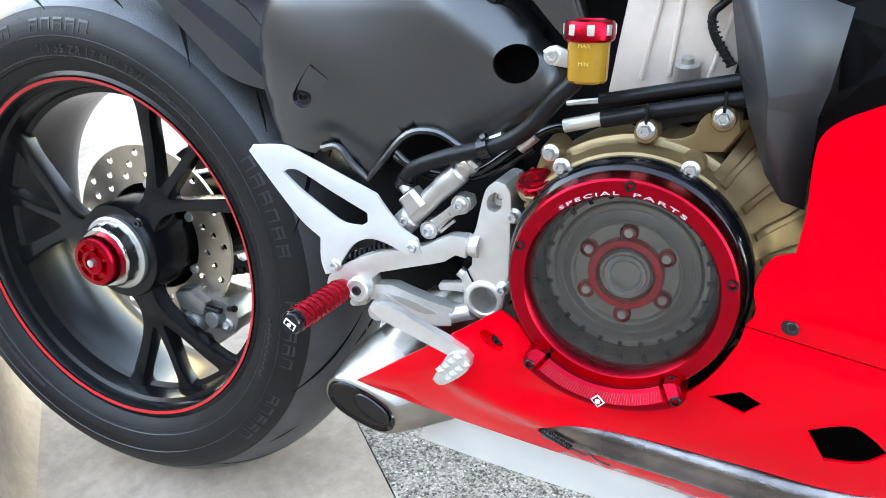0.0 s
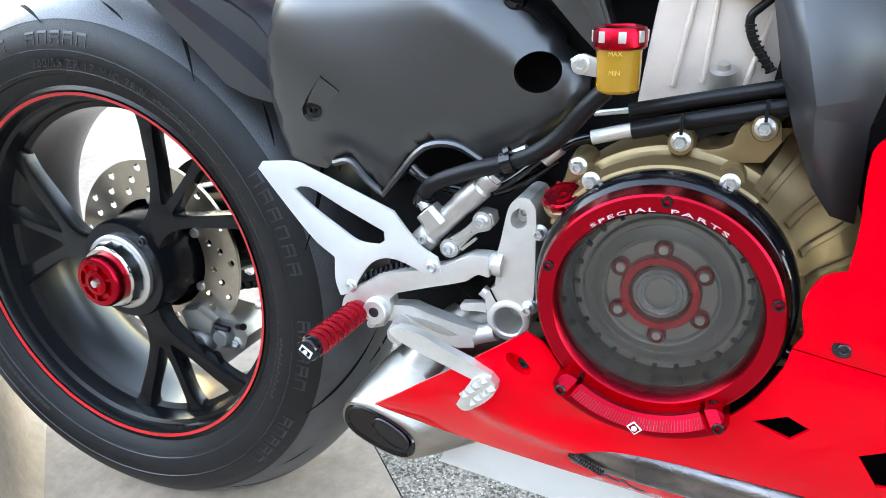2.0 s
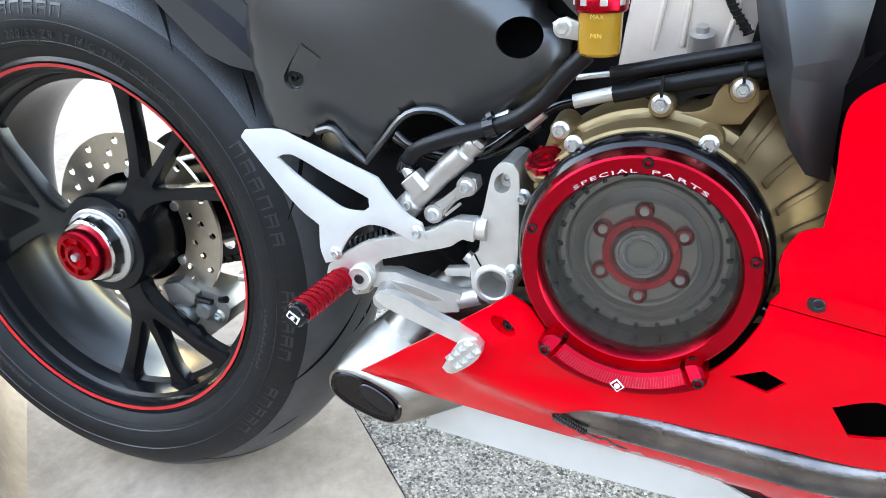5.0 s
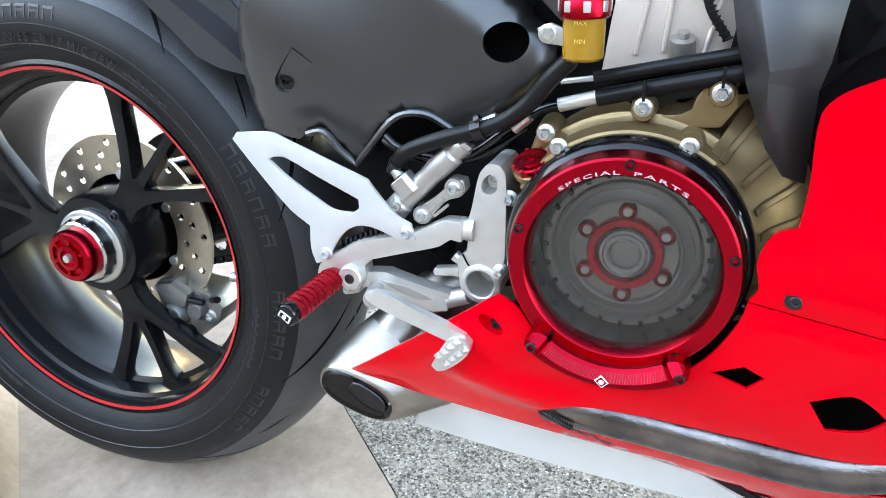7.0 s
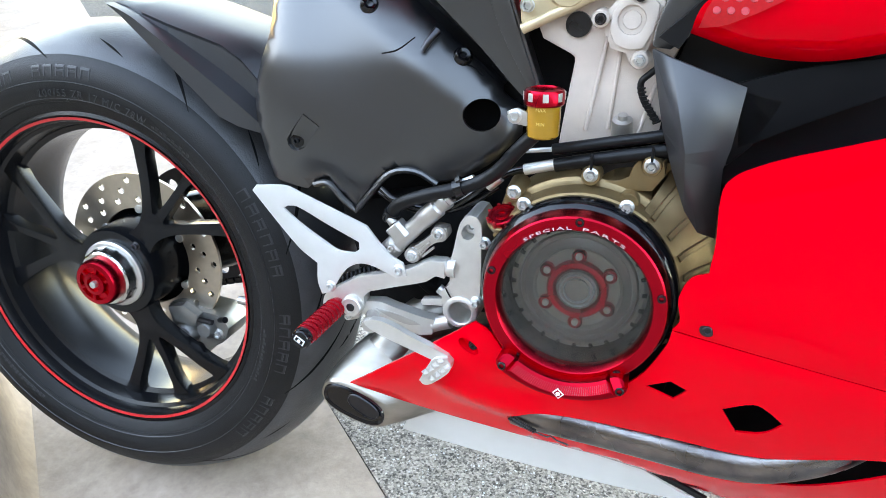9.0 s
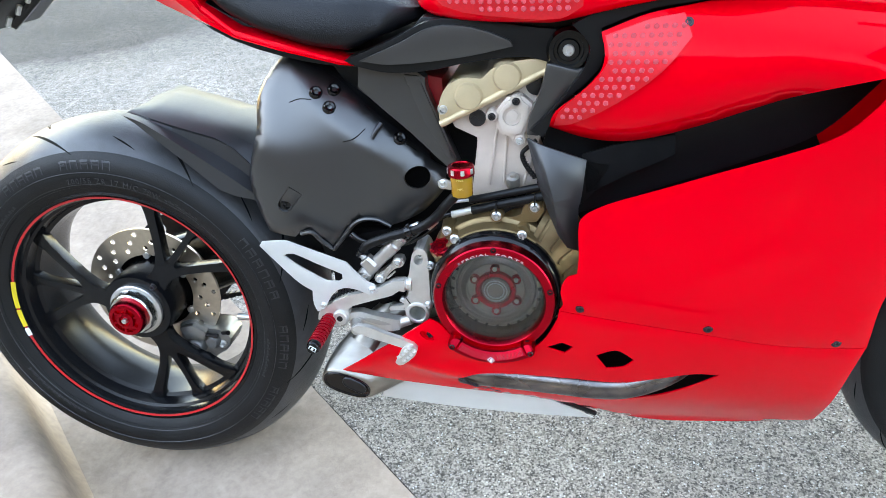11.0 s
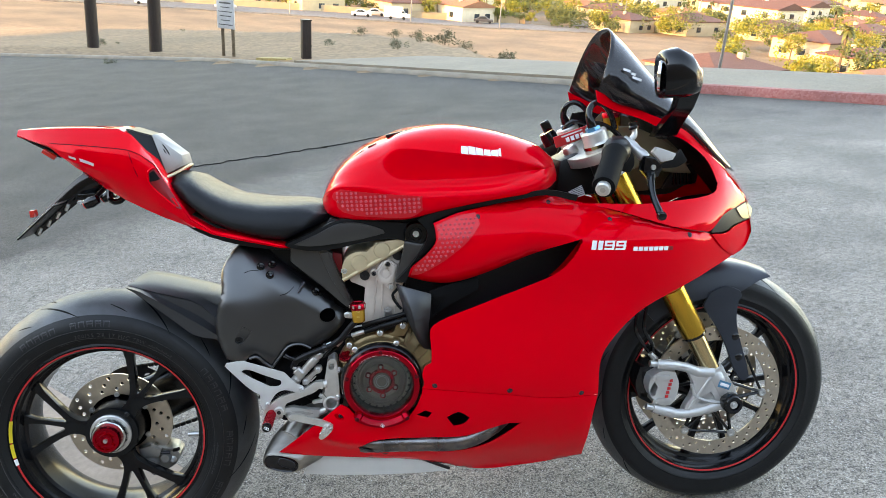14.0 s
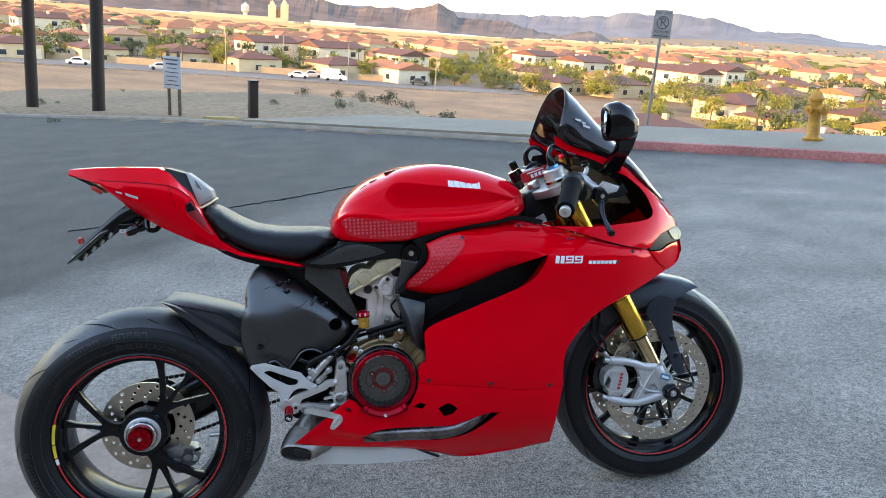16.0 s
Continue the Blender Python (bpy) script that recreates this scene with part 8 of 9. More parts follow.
# unseen walls added behind and left of the camera to shade the street
setting("shade_wall", box((10, -15, 3.5), (90, 0.4, 12.0), 0.02), STUCCO, Matrix(), "unseen brown stucco wall added to shade the street", "wall")
setting("shade_wall", box((-34, -3, 5.0), (0.4, 36, 17.0), 0.02), STUCCO, Matrix(), "unseen brown stucco wall added to shade the street", "wall")
# ---- street furniture ----
EYE_XY = Vector((0.35, -1.85))


def at(az, d, dz=0.0):
    a = radians(az)
    x, y = EYE_XY.x + d * math.cos(a), EYE_XY.y + d * math.sin(a)
    return Vector((x, y, terrain(x, y) + dz))


def on_street(x, y):
    return G @ Vector((x, y, 0.0))


TIMBER = material("dark_stained_timber", (0.026, 0.015, 0.012), 0.75, 0, 0, 12, 0.25, 0.5, 60, stretch=(6, 6, 0.6))
GALV = material("galvanised_post", (0.20, 0.20, 0.21), 0.5, 0.6, 0, 30, 0.08)
SIGNWHITE = material("sign_white", (0.55, 0.55, 0.54), 0.5, 0, 0, 30, 0.04, stain=0.12, stain_scale=4)
SIGNGREY = material("sign_print", (0.09, 0.085, 0.09), 0.5)
# Sign white darkened in its colour for a back-lit face; stain mottles it.
SIGNFACE = material("backlit_sign_face", (0.36, 0.33, 0.31), 0.55, 0, 0, 30, 0.06, stain=0.2, stain_scale=6)
HYDRANT = material("yellow_hydrant_paint", (0.58, 0.27, 0.03), 0.55, 0, 0.1, 25, 0.15, 0.3, 80, stain=0.3, stain_scale=9)
posts = thing("timber_gate", Matrix.Translation(on_street(-5.795, 17.415)), "dark brown timber gate posts with diagonal braces", "gate")
p2 = on_street(-3.845, 15.385) - on_street(-5.795, 17.415)
for off, sgn in ((Vector((0, 0, 0)), 1), (p2, -1)):
    part("post", tube([off + Vector((0, 0, -.3)), off + Vector((.09, 0, 2.2)), off + Vector((.19, 0, 4.6))], [.135, .130, .125], 12, 2), TIMBER, posts)
    a = off + Vector((.10, 0, 2.50))
    dirv = p2.normalized() * sgn
    part("brace", tube([a, a + dirv * .75 + Vector((0, 0, 1.15))], .055, 8, 1), TIMBER, posts)
part("beam", tube([Vector((0, 0, 4.2)) - p2 * .25, p2 + Vector((0, 0, 4.2)) + p2 * .25], .12, 8, 1), TIMBER, posts)
b0, b1 = on_street(-2.006, 13.01), on_street(-1.807, 12.90)
board = thing("notice_board", Matrix.Translation(b0), "white notice board on two weathered timber posts", "sign")
dv = (b1 - b0)
dv.z = 0
WOODPOST = material("weathered_post", (0.17, 0.12, 0.075), 0.8, 0, 0, 20, 0.2, 0.4, 60)
for k in (0, 1):
    part("post", box(dv * k + Vector((0, 0, .55)), (.055, .055, 1.3), .004), WOODPOST, board)
ang = math.atan2(dv.y, dv.x)
rotb = Matrix.Rotation(ang, 4, "Z")
nrm = Vector((math.sin(ang), -math.cos(ang), 0))
BOARD = material("greyed_board", (0.52, 0.52, 0.52), 0.6, 0, 0, 20, 0.08, stain=0.2, stain_scale=4)
part("panel", box(dv * .5 + Vector((0, 0, .80)) + nrm * .04, (.38, .02, .58), .003, rotb), BOARD, board)
for k in range(7):
    part("print_bar", box(dv * .5 + Vector((0, 0, 1.03 - .075 * k)) + nrm * .053, (.30 - .05 * (k % 3), .004, .028 if k < 2 else .016), 0, rotb), SIGNGREY, board)
bol = thing("bollard", Matrix.Translation(on_street(-.426, 11.93)), "short dark square bollard at the kerb", "bollard")
part("shaft", box((0, 0, .30), (.15, .15, .64), .008, Matrix.Rotation(radians(20), 4, "Z")), TIMBER, bol)
part("cap", box((0, 0, .625), (.165, .165, .02), .006, Matrix.Rotation(radians(20), 4, "Z")), BLACK, bol)
# no-parking sign on a thin post
sp = at(63.95, 12.3)
sgn = thing("parking_sign", Matrix.Translation(sp), "white no parking sign on a thin steel post", "sign")
top = 1.42 + 12.3 * math.tan(radians(1.55)) - sp.z
part("post", tube([(0, 0, -.4), (0, 0, top)], .024, 8, 1), GALV, sgn)
rs = Matrix.Rotation(radians(63.95 - 90 + 14), 4, "Z")
face = rs @ Vector((0, -1, 0))
pan = part("panel", box(Vector((0, 0, top - .197)) + face * .03, (.281, .006, .420), .002, rs), SIGNFACE, sgn)


def sign_face(u, v, h):
    q = rs @ Vector((u * .84, 0, 0))
    return Vector((q.x, q.y, top - .197 + v * .84)) + face * (.034 + h)


lettering("FIRE LANE", .062, lambda u, v, h: sign_face(u, v + .190, h), "writing", SIGNGREY, sgn, .001)
lettering("P", .200, lambda u, v, h: sign_face(u, v + .030, h), "writing", SIGNGREY, sgn, .001)
lettering("ANYTIME", .062, lambda u, v, h: sign_face(u, v - .130, h), "writing", SIGNGREY, sgn, .001)
rb = tube([sign_face(.105 * math.cos(k * math.pi / 12), .030 + .105 * math.sin(k * math.pi / 12), .002) for k in range(25)], .0075, 6, 1)
part("ring", rb, SIGNGREY, sgn)
part("slash", tube([sign_face(-.07, .10, .004), sign_face(.07, -.04, .004)], .007, 6, 1), SIGNGREY, sgn)
part("arrow", tube([sign_face(-.13, -.200, .002), sign_face(.13, -.200, .002)], .007, 6, 1), SIGNGREY, sgn)
# hydrant
hy = thing("fire_hydrant", G @ Matrix.Translation((5.74, 5.22, .083)) @ Matrix.Scale(.78, 4), "weathered yellow fire hydrant on the pavement", "hydrant")
part("barrel", lathe([(0, 0), (.13, 0), (.13, .03), (.095, .045), (.085, .06), (.082, .40), (.10, .41), (.10, .44), (.085, .45), (.085, .52), (.105, .53), (.105, .56), (.09, .57), (.07, .62), (.035, .655), (0, .66)], (0, 0, 0), (0, 0, 1), 20), HYDRANT, hy)
part("operating_nut", lathe([(0, .65), (.022, .65), (.022, .70), (0, .70)], (0, 0, 0), (0, 0, 1), 6), HYDRANT, hy)
for ax_, r in (((1, .3, 0), .05), ((-1, -.3, 0), .05), ((.25, -1, 0), .065)):
    part("outlet", lathe([(0, .08), (r, .08), (r, .12), (r * 1.2, .125), (r * 1.2, .155), (r * .4, .16), (r * .4, .18), (0, .18)], (0, 0, .42), ax_, 14), HYDRANT, hy)
part("chain", tube([(.10, -.10, .40), (.13, -.06, .34), (.13, .02, .38)], .006, 5), DARKSTEEL, hy)

# ---- desert edge: stones and dry shrubs ----
ROCK = street_mat("pale_desert_rock", (0.26, 0.20, 0.145), (0.48, 0.38, 0.28), 9, 0.9, 0.6, 0.3, 2.0)
rng = random.Random(7)


def stone(r):
    bm = bmesh.new()
    bmesh.ops.create_icosphere(bm, subdivisions=1, radius=r)
    for v in bm.verts:
        v.co = Vector((v.co.x * rng.uniform(.8, 1.4), v.co.y * rng.uniform(.7, 1.2), v.co.z * rng.uniform(.5, .8)))
    return bm


stones = []
for k in range(5):
    o = part("stone", stone(.22), ROCK, None, "", 20)
    tagged(o, "pale angular desert stone on bare ground", "stone", "stones on the desert edge")
    stones.append(o)
for k in range(110):
    az = rng.uniform(66, 103)
    d = rng.uniform(20, 34) if az < 92 else rng.uniform(26, 44)
    p = at(az, d)
    m = Matrix.Translation(p) @ Matrix.Rotation(rng.uniform(0, 6), 4, "Z") @ Matrix.Scale(rng.uniform(.3, 1.25), 4)
    if k < 5:
        stones[k].matrix_world = m
    else:
        c = stones[k % 5].copy()
        scene.collection.objects.link(c)
        c.matrix_world = m


def leafmat(name, c1, c2):
    m = material(name, c1, .75, 0, 0, 1.2, .2, color2=c2)
    return m


SAGE = leafmat("dry_sage_leaves", (.14, .13, .07), (.07, .075, .04))
GREEN = leafmat("desert_tree_leaves", (.26, .235, .03), (.085, .11, .02))
OLIVEG = leafmat("dusty_green_leaves", (.10, .12, .04), (.035, .05, .02))
PALM = leafmat("palm_fronds", (.12, .13, .035), (.045, .06, .02))
BARK = material("grey_brown_bark", (.16, .11, .075), .9, 0, 0, 8, .25, .5, 30)


def crown(n, rx, rz, z0, leaf, seed, clumps=9):
    """Many small leaf blades gathered in uneven clumps."""
    r = random.Random(seed)
    cs = [(r.gauss(0, .45) * rx, r.gauss(0, .45) * rx, z0 + r.uniform(-.6, .7) * rz, r.uniform(.32, .55) * rx) for _ in range(clumps)]
    verts, faces = [], []
    for k in range(n):
        c = cs[k % clumps]
        d = Vector((r.gauss(0, 1), r.gauss(0, 1), r.gauss(0, 1))).normalized() * c[3] * r.uniform(.35, 1.05)
        p = Vector((c[0] + d.x, c[1] + d.y, c[2] + d.z * .8))
        u = Vector((r.gauss(0, 1), r.gauss(0, 1), r.gauss(0, 1))).normalized() * leaf * r.uniform(.6, 1.3)
        w = u.cross(Vector((r.gauss(0, 1), r.gauss(0, 1), r.gauss(0, 1)))).normalized() * leaf * .55
        i = len(verts)
        verts += [p - u, p + w, p + u, p - w]
        faces += [(i, i + 1, i + 2, i + 3)]
    bm = bmesh.new()
    vs = [bm.verts.new(v) for v in verts]
    for f in faces:
        bm.faces.new([vs[i] for i in f])
    return bm


def broad_tree(seed, h, rx, leaves, label):
    r = random.Random(seed)
    t = thing("tree", Matrix(), label, "tree", "trees in the valley")
    tr = tube([(0, 0, -.3), (.05, .02, h * .35), (.12, -.05, h * .6)], [.16, .12, .07], 7, 2)
    for k in range(5):
        a = k * 1.26 + r.uniform(0, .6)
        tr = tube([(.08, 0, h * (.35 + .05 * k)), (rx * .35 * math.cos(a), rx * .35 * math.sin(a), h * (.55 + .05 * k)), (rx * .6 * math.cos(a), rx * .6 * math.sin(a), h * (.7 + .04 * k))], [.06, .045, .02], 5, 2, bm=tr)
    part("trunk", tr, BARK, t)
    part("crown", crown(2000, rx, h * .40, h * .64, .15, seed, 12), leaves, t)
    return t


def palm_tree(seed, h):
    r = random.Random(seed)
    t = thing("palm_tree", Matrix(), "tall desert palm with a shaggy crown", "tree", "palms in the valley")
    part("trunk", tube([(0, 0, -.3), (.08, 0, h * .5), (0, .05, h)], [.24, .19, .17], 8, 2), BARK, t)
    bm = bmesh.new()
    for k in range(26):
        a, e = k * 2.4, r.uniform(-.7, 1.1)
        L_ = r.uniform(1.3, 1.9)
        pts = []
        for j in range(5):
            u = j / 4
            pts.append(Vector((math.cos(a) * L_ * u * math.cos(e * .6), math.sin(a) * L_ * u * math.cos(e * .6), h + .2 + math.sin(e) * L_ * u - .9 * u * u)))
        sd = Vector((-math.sin(a), math.cos(a), 0))
        for j in range(4):
            w0, w1 = .30 * math.sin(math.pi * (j + .25) / 4.6), .30 * math.sin(math.pi * (j + 1.25) / 4.6)
            q = [bm.verts.new(v) for v in (pts[j] - sd * w0, pts[j] + sd * w0, pts[j + 1] + sd * w1, pts[j + 1] - sd * w1)]
            bm.faces.new(q)
    part("crown", bm, PALM, t)
    part("skirt", lathe([(.18, h - 1.0), (.42, h - .55), (.30, h + .1)], (0, 0, 0), (0, 0, 1), 9), BARK, t)
    return t


def scatter(base, m, first):
    if first[0]:
        first[0] = False
        base.matrix_world = m
        return base
    return copy_thing(base, m)


shrubs = []
for k in range(3):
    s_ = thing("shrub", Matrix(), "dry olive desert shrub on bare ground", "shrub", "shrubs on the desert edge")
    part("stem", tube([(0, 0, -.05), (.03, .02, .15), (.10, .05, .32)], .015, 5, 2), BARK, s_)
    part("foliage", crown(300, .42, .20, .20, .035, 40 + k, 9), SAGE, s_)
    shrubs.append((s_, [True]))
for k in range(76):
    az = rng.uniform(60, 82) if k < 38 else rng.uniform(84, 108) if k < 48 else rng.uniform(72, 87.5)
    d = rng.uniform(13, 26) if k < 48 else rng.uniform(14.5, 21)
    b, f = shrubs[k % 3]
    scatter(b, Matrix.Translation(at(az, d)) @ Matrix.Rotation(rng.uniform(0, 6), 4, "Z") @ Matrix.Scale(rng.uniform(.3, .95) if k < 48 else rng.uniform(.6, 1.35), 4), f)

# ---- the valley: road, houses, trees ----
VROAD = street_mat("valley_road", (.11, .10, .095), (.20, .19, .18), 3, .9, .2, .2, .1)
CARS = {"white": material("white_car_paint", (.75, .75, .75), .3, 0, .5), "dark": material("dark_car_paint", (.05, .05, .06), .3, 0, .5), "silver": material("silver_car_paint", (.5, .5, .52), .3, .5, .5)}
GLASSDARK = material("dark_window_glass", (.03, .04, .05), .1, 0, 0, 5, .2)


def ribbon(pts, w, name, mat, label, category, lift=.12):
    bm = bmesh.new()
    prev = None
    for i, p in enumerate(pts):
        d = (pts[min(i + 1, len(pts) - 1)] - pts[max(i - 1, 0)])
        q = Vector((-d.y, d.x, 0)).normalized() * w / 2
        row = []
        for s in (-1, 1):
            e = p + q * s
            row.append(bm.verts.new((e.x, e.y, terrain(e.x, e.y) + lift)))
        low = [bm.verts.new(v.co - Vector((0, 0, .4))) for v in row]
        cur = row + low[::-1]
        if prev:
            for j in range(4):
                bm.faces.new((prev[j], prev[(j + 1) % 4], cur[(j + 1) % 4], cur[j]))
        prev = cur
    bmesh.ops.recalc_face_normals(bm, faces=bm.faces)
    return setting(name, bm, mat, Matrix(), label, category)


lane = [at(118 - k * 1.0, 172 + .02 * (k - 25) ** 2) for k in range(46)]
ribbon(lane, 15, "valley_road", VROAD, "grey valley road below the slope", "road", .25)
ribbon([at(73, 190), at(74.5, 260), at(76.5, 380), at(78, 560)], 9, "side_street", VROAD, "grey side street between houses", "road", .25)


def car(paint, kind):
    c = thing("car", Matrix(), {"white": "white", "dark": "dark", "silver": "silver"}[paint] + (" box van on the valley road" if kind == "van" else " saloon car on the valley road"), "car", "cars on the valley road")
    if kind == "van":
        prof = [(-2.9, .4), (-2.9, 2.5), (1.1, 2.55), (1.2, 2.0), (1.9, 1.25), (2.7, 1.1), (2.8, .4)]
    else:
        prof = [(-2.2, .35), (-2.25, .85), (-1.5, 1.0), (-.9, 1.42), (.4, 1.45), (1.1, 1.0), (2.1, .85), (2.2, .35)]
    part("body", slab(prof, -.85, .85, .10), CARS[paint], c, "", 30)
    part("window_band", slab([(-1.2, 1.0), (-.8, 1.35), (.35, 1.37), (.9, 1.0)] if kind != "van" else [(.9, 1.3), (1.15, 1.9), (1.2, 1.9), (1.75, 1.3)], -.875, .875, 0), GLASSDARK, c)
    for x in (-1.4, 1.4):
        for y in (-.8, .8):
            part("wheel", lathe([(0, -.1), (.33, -.1), (.33, .1), (.2, .12), (0, .12)], (x, y, .33), (0, math.copysign(1, y), 0), 14), RUBBER, c)
    return c


for az, d, paint, kind, turn in ((104.6, 171, "white", "car", 12), (99.4, 169, "silver", "car", 8), (89.9, 172, "white", "car", 0), (88.9, 177, "silver", "car", 0), (87.3, 170, "white", "van", -4), (81.0, 178, "dark", "car", -10), (79.0, 215, "dark", "car", 70)):
    c = car(paint, kind)
    c.matrix_world = Matrix.Translation(at(az, d, .27)) @ Matrix.Rotation(radians(turn), 4, "Z")


def wall_mat(name, c):
    m = material(name, c, .85, 0, 0, .8, .06, .3, 20)
    return m


WALLS = [wall_mat("cream_stucco", (.50, .385, .245)), wall_mat("white_stucco", (.60, .50, .37)), wall_mat("tan_stucco", (.38, .28, .18))]
ROOFS = []
for nm, c in (("terracotta_tiles", (.35, .15, .08)), ("brown_tiles", (.155, .068, .050)), ("sand_tiles", (.36, .20, .12))):
    m = material(nm, c, .85, 0, 0, 6, .22, .6, 8, stretch=(1, 1, 1))
    ROOFS.append(m)


def house(w, l, h, hip, wm, rm, label, two=False):
    ho = thing("house", Matrix(), label, "house", "houses in the valley")
    part("wall", box((0, 0, h / 2 - .5), (w, l, h + 1), .02), wm, ho)
    ov, rise = .35, w * .15
    bm = bmesh.new()
    e = [(-w / 2 - ov, -l / 2 - ov), (w / 2 + ov, -l / 2 - ov), (w / 2 + ov, l / 2 + ov), (-w / 2 - ov, l / 2 + ov)]
    low = [bm.verts.new((x, y, h - .12)) for x, y in e]
    up = [bm.verts.new((x, y, h + .08)) for x, y in e]
    k = w / 2 if hip else 0.0
    r0, r1 = bm.verts.new((0, -l / 2 - ov + k, h + rise)), bm.verts.new((0, l / 2 + ov - k, h + rise))
    for f in ((up[0], up[1], r0), (up[1], up[2], r1, r0), (up[2], up[3], r1), (up[3], up[0], r0, r1), tuple(low[::-1])):
        bm.faces.new(f)
    for i in range(4):
        bm.faces.new((low[i], low[(i + 1) % 4], up[(i + 1) % 4], up[i]))
    bmesh.ops.recalc_face_normals(bm, faces=bm.faces)
    part("roof", bm, rm, ho, "", 15)
    part("chimney", box((w * .18, l * .15, h + rise * .8), (.8, .6, 1.0), .03), wm, ho)
    for s in (-1, 1):
        for x in (-w * .28, w * .05):
            for z in ((1.5, 4.2) if two else (1.5,)):
                wd = part("window", box((x, s * (l / 2 + .015), z), (1.5, .06, 1.2), .01), GLASSDARK, ho)
                part("frame", box((x, s * (l / 2 + .03), z - .65), (1.7, .12, .10), .01), WALLS[1], wd)
        for y in (-l * .25, l * .2):
            part("window", box((s * (w / 2 + .015), y, 1.6 if not two else 4.2), (.06, 1.4, 1.2), .01), GLASSDARK, ho)
    part("garage_door", box((w * .32, -l / 2 - .02, 1.15), (2.8, .08, 2.3), .01), WALLS[1], ho)
    return ho


kinds = []
for i, (w, l, h, hip, wi, ri, two, lab) in enumerate(((10, 13, 3.5, True, 0, 0, False, "cream stucco bungalow with a terracotta tiled roof"), (10, 13, 5.6, False, 1, 1, True, "white two-storey house with a brown tiled roof"), (10, 14, 3.6, False, 1, 0, False, "white stucco house with a terracotta gable roof"), (11, 12, 5.5, True, 2, 2, True, "tan two-storey house with a sand tiled roof"), (11, 14, 3.5, True, 0, 1, False, "cream bungalow with a brown hipped roof"))):
    kinds.append((house(w, l, h, hip, WALLS[wi], ROOFS[ri], lab, two), [True]))
trees = [(broad_tree(1, 5.0, 2.4, GREEN, "bright green desert tree in the valley"), [True]), (broad_tree(2, 4.2, 2.6, OLIVEG, "dusty green desert tree in the valley"), [True]), (broad_tree(3, 6.2, 2.6, GREEN, "tall green desert tree in the valley"), [True]), (palm_tree(4, 7.5), [True]), (palm_tree(5, 9.5), [True])]
far_walls, far_roofs = bmesh.new(), bmesh.new()


def far_house(p, turn, w, l, h):
    """A plain far house joined into one mesh with its fellows."""
    m = Matrix.Translation(p) @ Matrix.Rotation(turn, 4, "Z")
    e = [(-w / 2, -l / 2), (w / 2, -l / 2), (w / 2, l / 2), (-w / 2, l / 2)]
    lo = [far_walls.verts.new(m @ Vector((x, y, -1))) for x, y in e]
    hi = [far_walls.verts.new(m @ Vector((x, y, h))) for x, y in e]
    for q in range(4):
        far_walls.faces.new((lo[q], lo[(q + 1) % 4], hi[(q + 1) % 4], hi[q]))
    up = [far_roofs.verts.new(m @ Vector((x * 1.08, y * 1.08, h))) for x, y in e]
    r0, r1 = far_roofs.verts.new(m @ Vector((0, -l * .2, h + w * .2))), far_roofs.verts.new(m @ Vector((0, l * .2, h + w * .2)))
    for f in ((up[0], up[1], r0), (up[1], up[2], r1, r0), (up[2], up[3], r1), (up[3], up[0], r0, r1)):
        far_roofs.faces.new(f)


d = 100.0
row = 0
while d < 1000:
    step = 17.0 + 2.0 * (row % 3)
    n = int(d * radians(75) / step)
    for k in range(n):
        az = 42 + 75 * (k + .5 * (row % 2) + rng.uniform(-.12, .12)) / n
        if (az > 77 and d < 186) or (az > 65 and d < 175):
            continue
        if abs(az - 75.5) < 60 / d * 6 and d > 180:
            continue
        if d > 380 and rng.random() < .30:
            continue
        p = at(az, d + rng.uniform(-4, 4))
        turn = radians(rng.choice((0, 90, 180, 270)) + 30 + rng.uniform(-5, 5))
        if d < 290:
            b, f = kinds[rng.randrange(5) if d > 200 else rng.choice((4, 2, 4, 4))]
            scatter(b, Matrix.Translation(p) @ Matrix.Rotation(turn, 4, "Z") @ Matrix.Scale(rng.uniform(.9, 1.1), 4), f)
        else:
            far_house(p, turn, rng.uniform(8, 11), rng.uniform(10, 14), rng.choice((3.4, 5.6, 5.8)))
    d *= 1.0 + 26.0 / d + .03
    row += 1
tagged(part("distant_houses", far_walls, WALLS[0], None, "", 20), "far cream houses across the valley", "houses", "", "stuff")
tagged(part("distant_house_roofs", far_roofs, ROOFS[0], None, "", 20), "far terracotta roofs across the valley", "roofs", "", "stuff")
for k in range(300):
    az = rng.uniform(43, 116)
    d = math.exp(rng.uniform(math.log(88), math.log(620)))
    if (az > 77 and d < 184) or (az > 64 and d < 178):
        continue
    j = rng.choices((0, 1, 2, 3, 4), (4, 4, 2, 2, 1))[0]
    if d < 125 and k % 3:
        continue
    b, f = trees[j]
    scatter(b, Matrix.Translation(at(az, d)) @ Matrix.Rotation(rng.uniform(0, 6), 4, "Z") @ Matrix.Scale(rng.uniform(.7, 1.25), 4), f)
for k in range(60):
    b, f = trees[k % 4 if k % 3 else k % 3]
    scatter(b, Matrix.Translation(at(78 + k * .65 + rng.uniform(-.4, .4), 186 + rng.uniform(-3, 8))) @ Matrix.Scale(rng.uniform(.35, .95), 4), f)
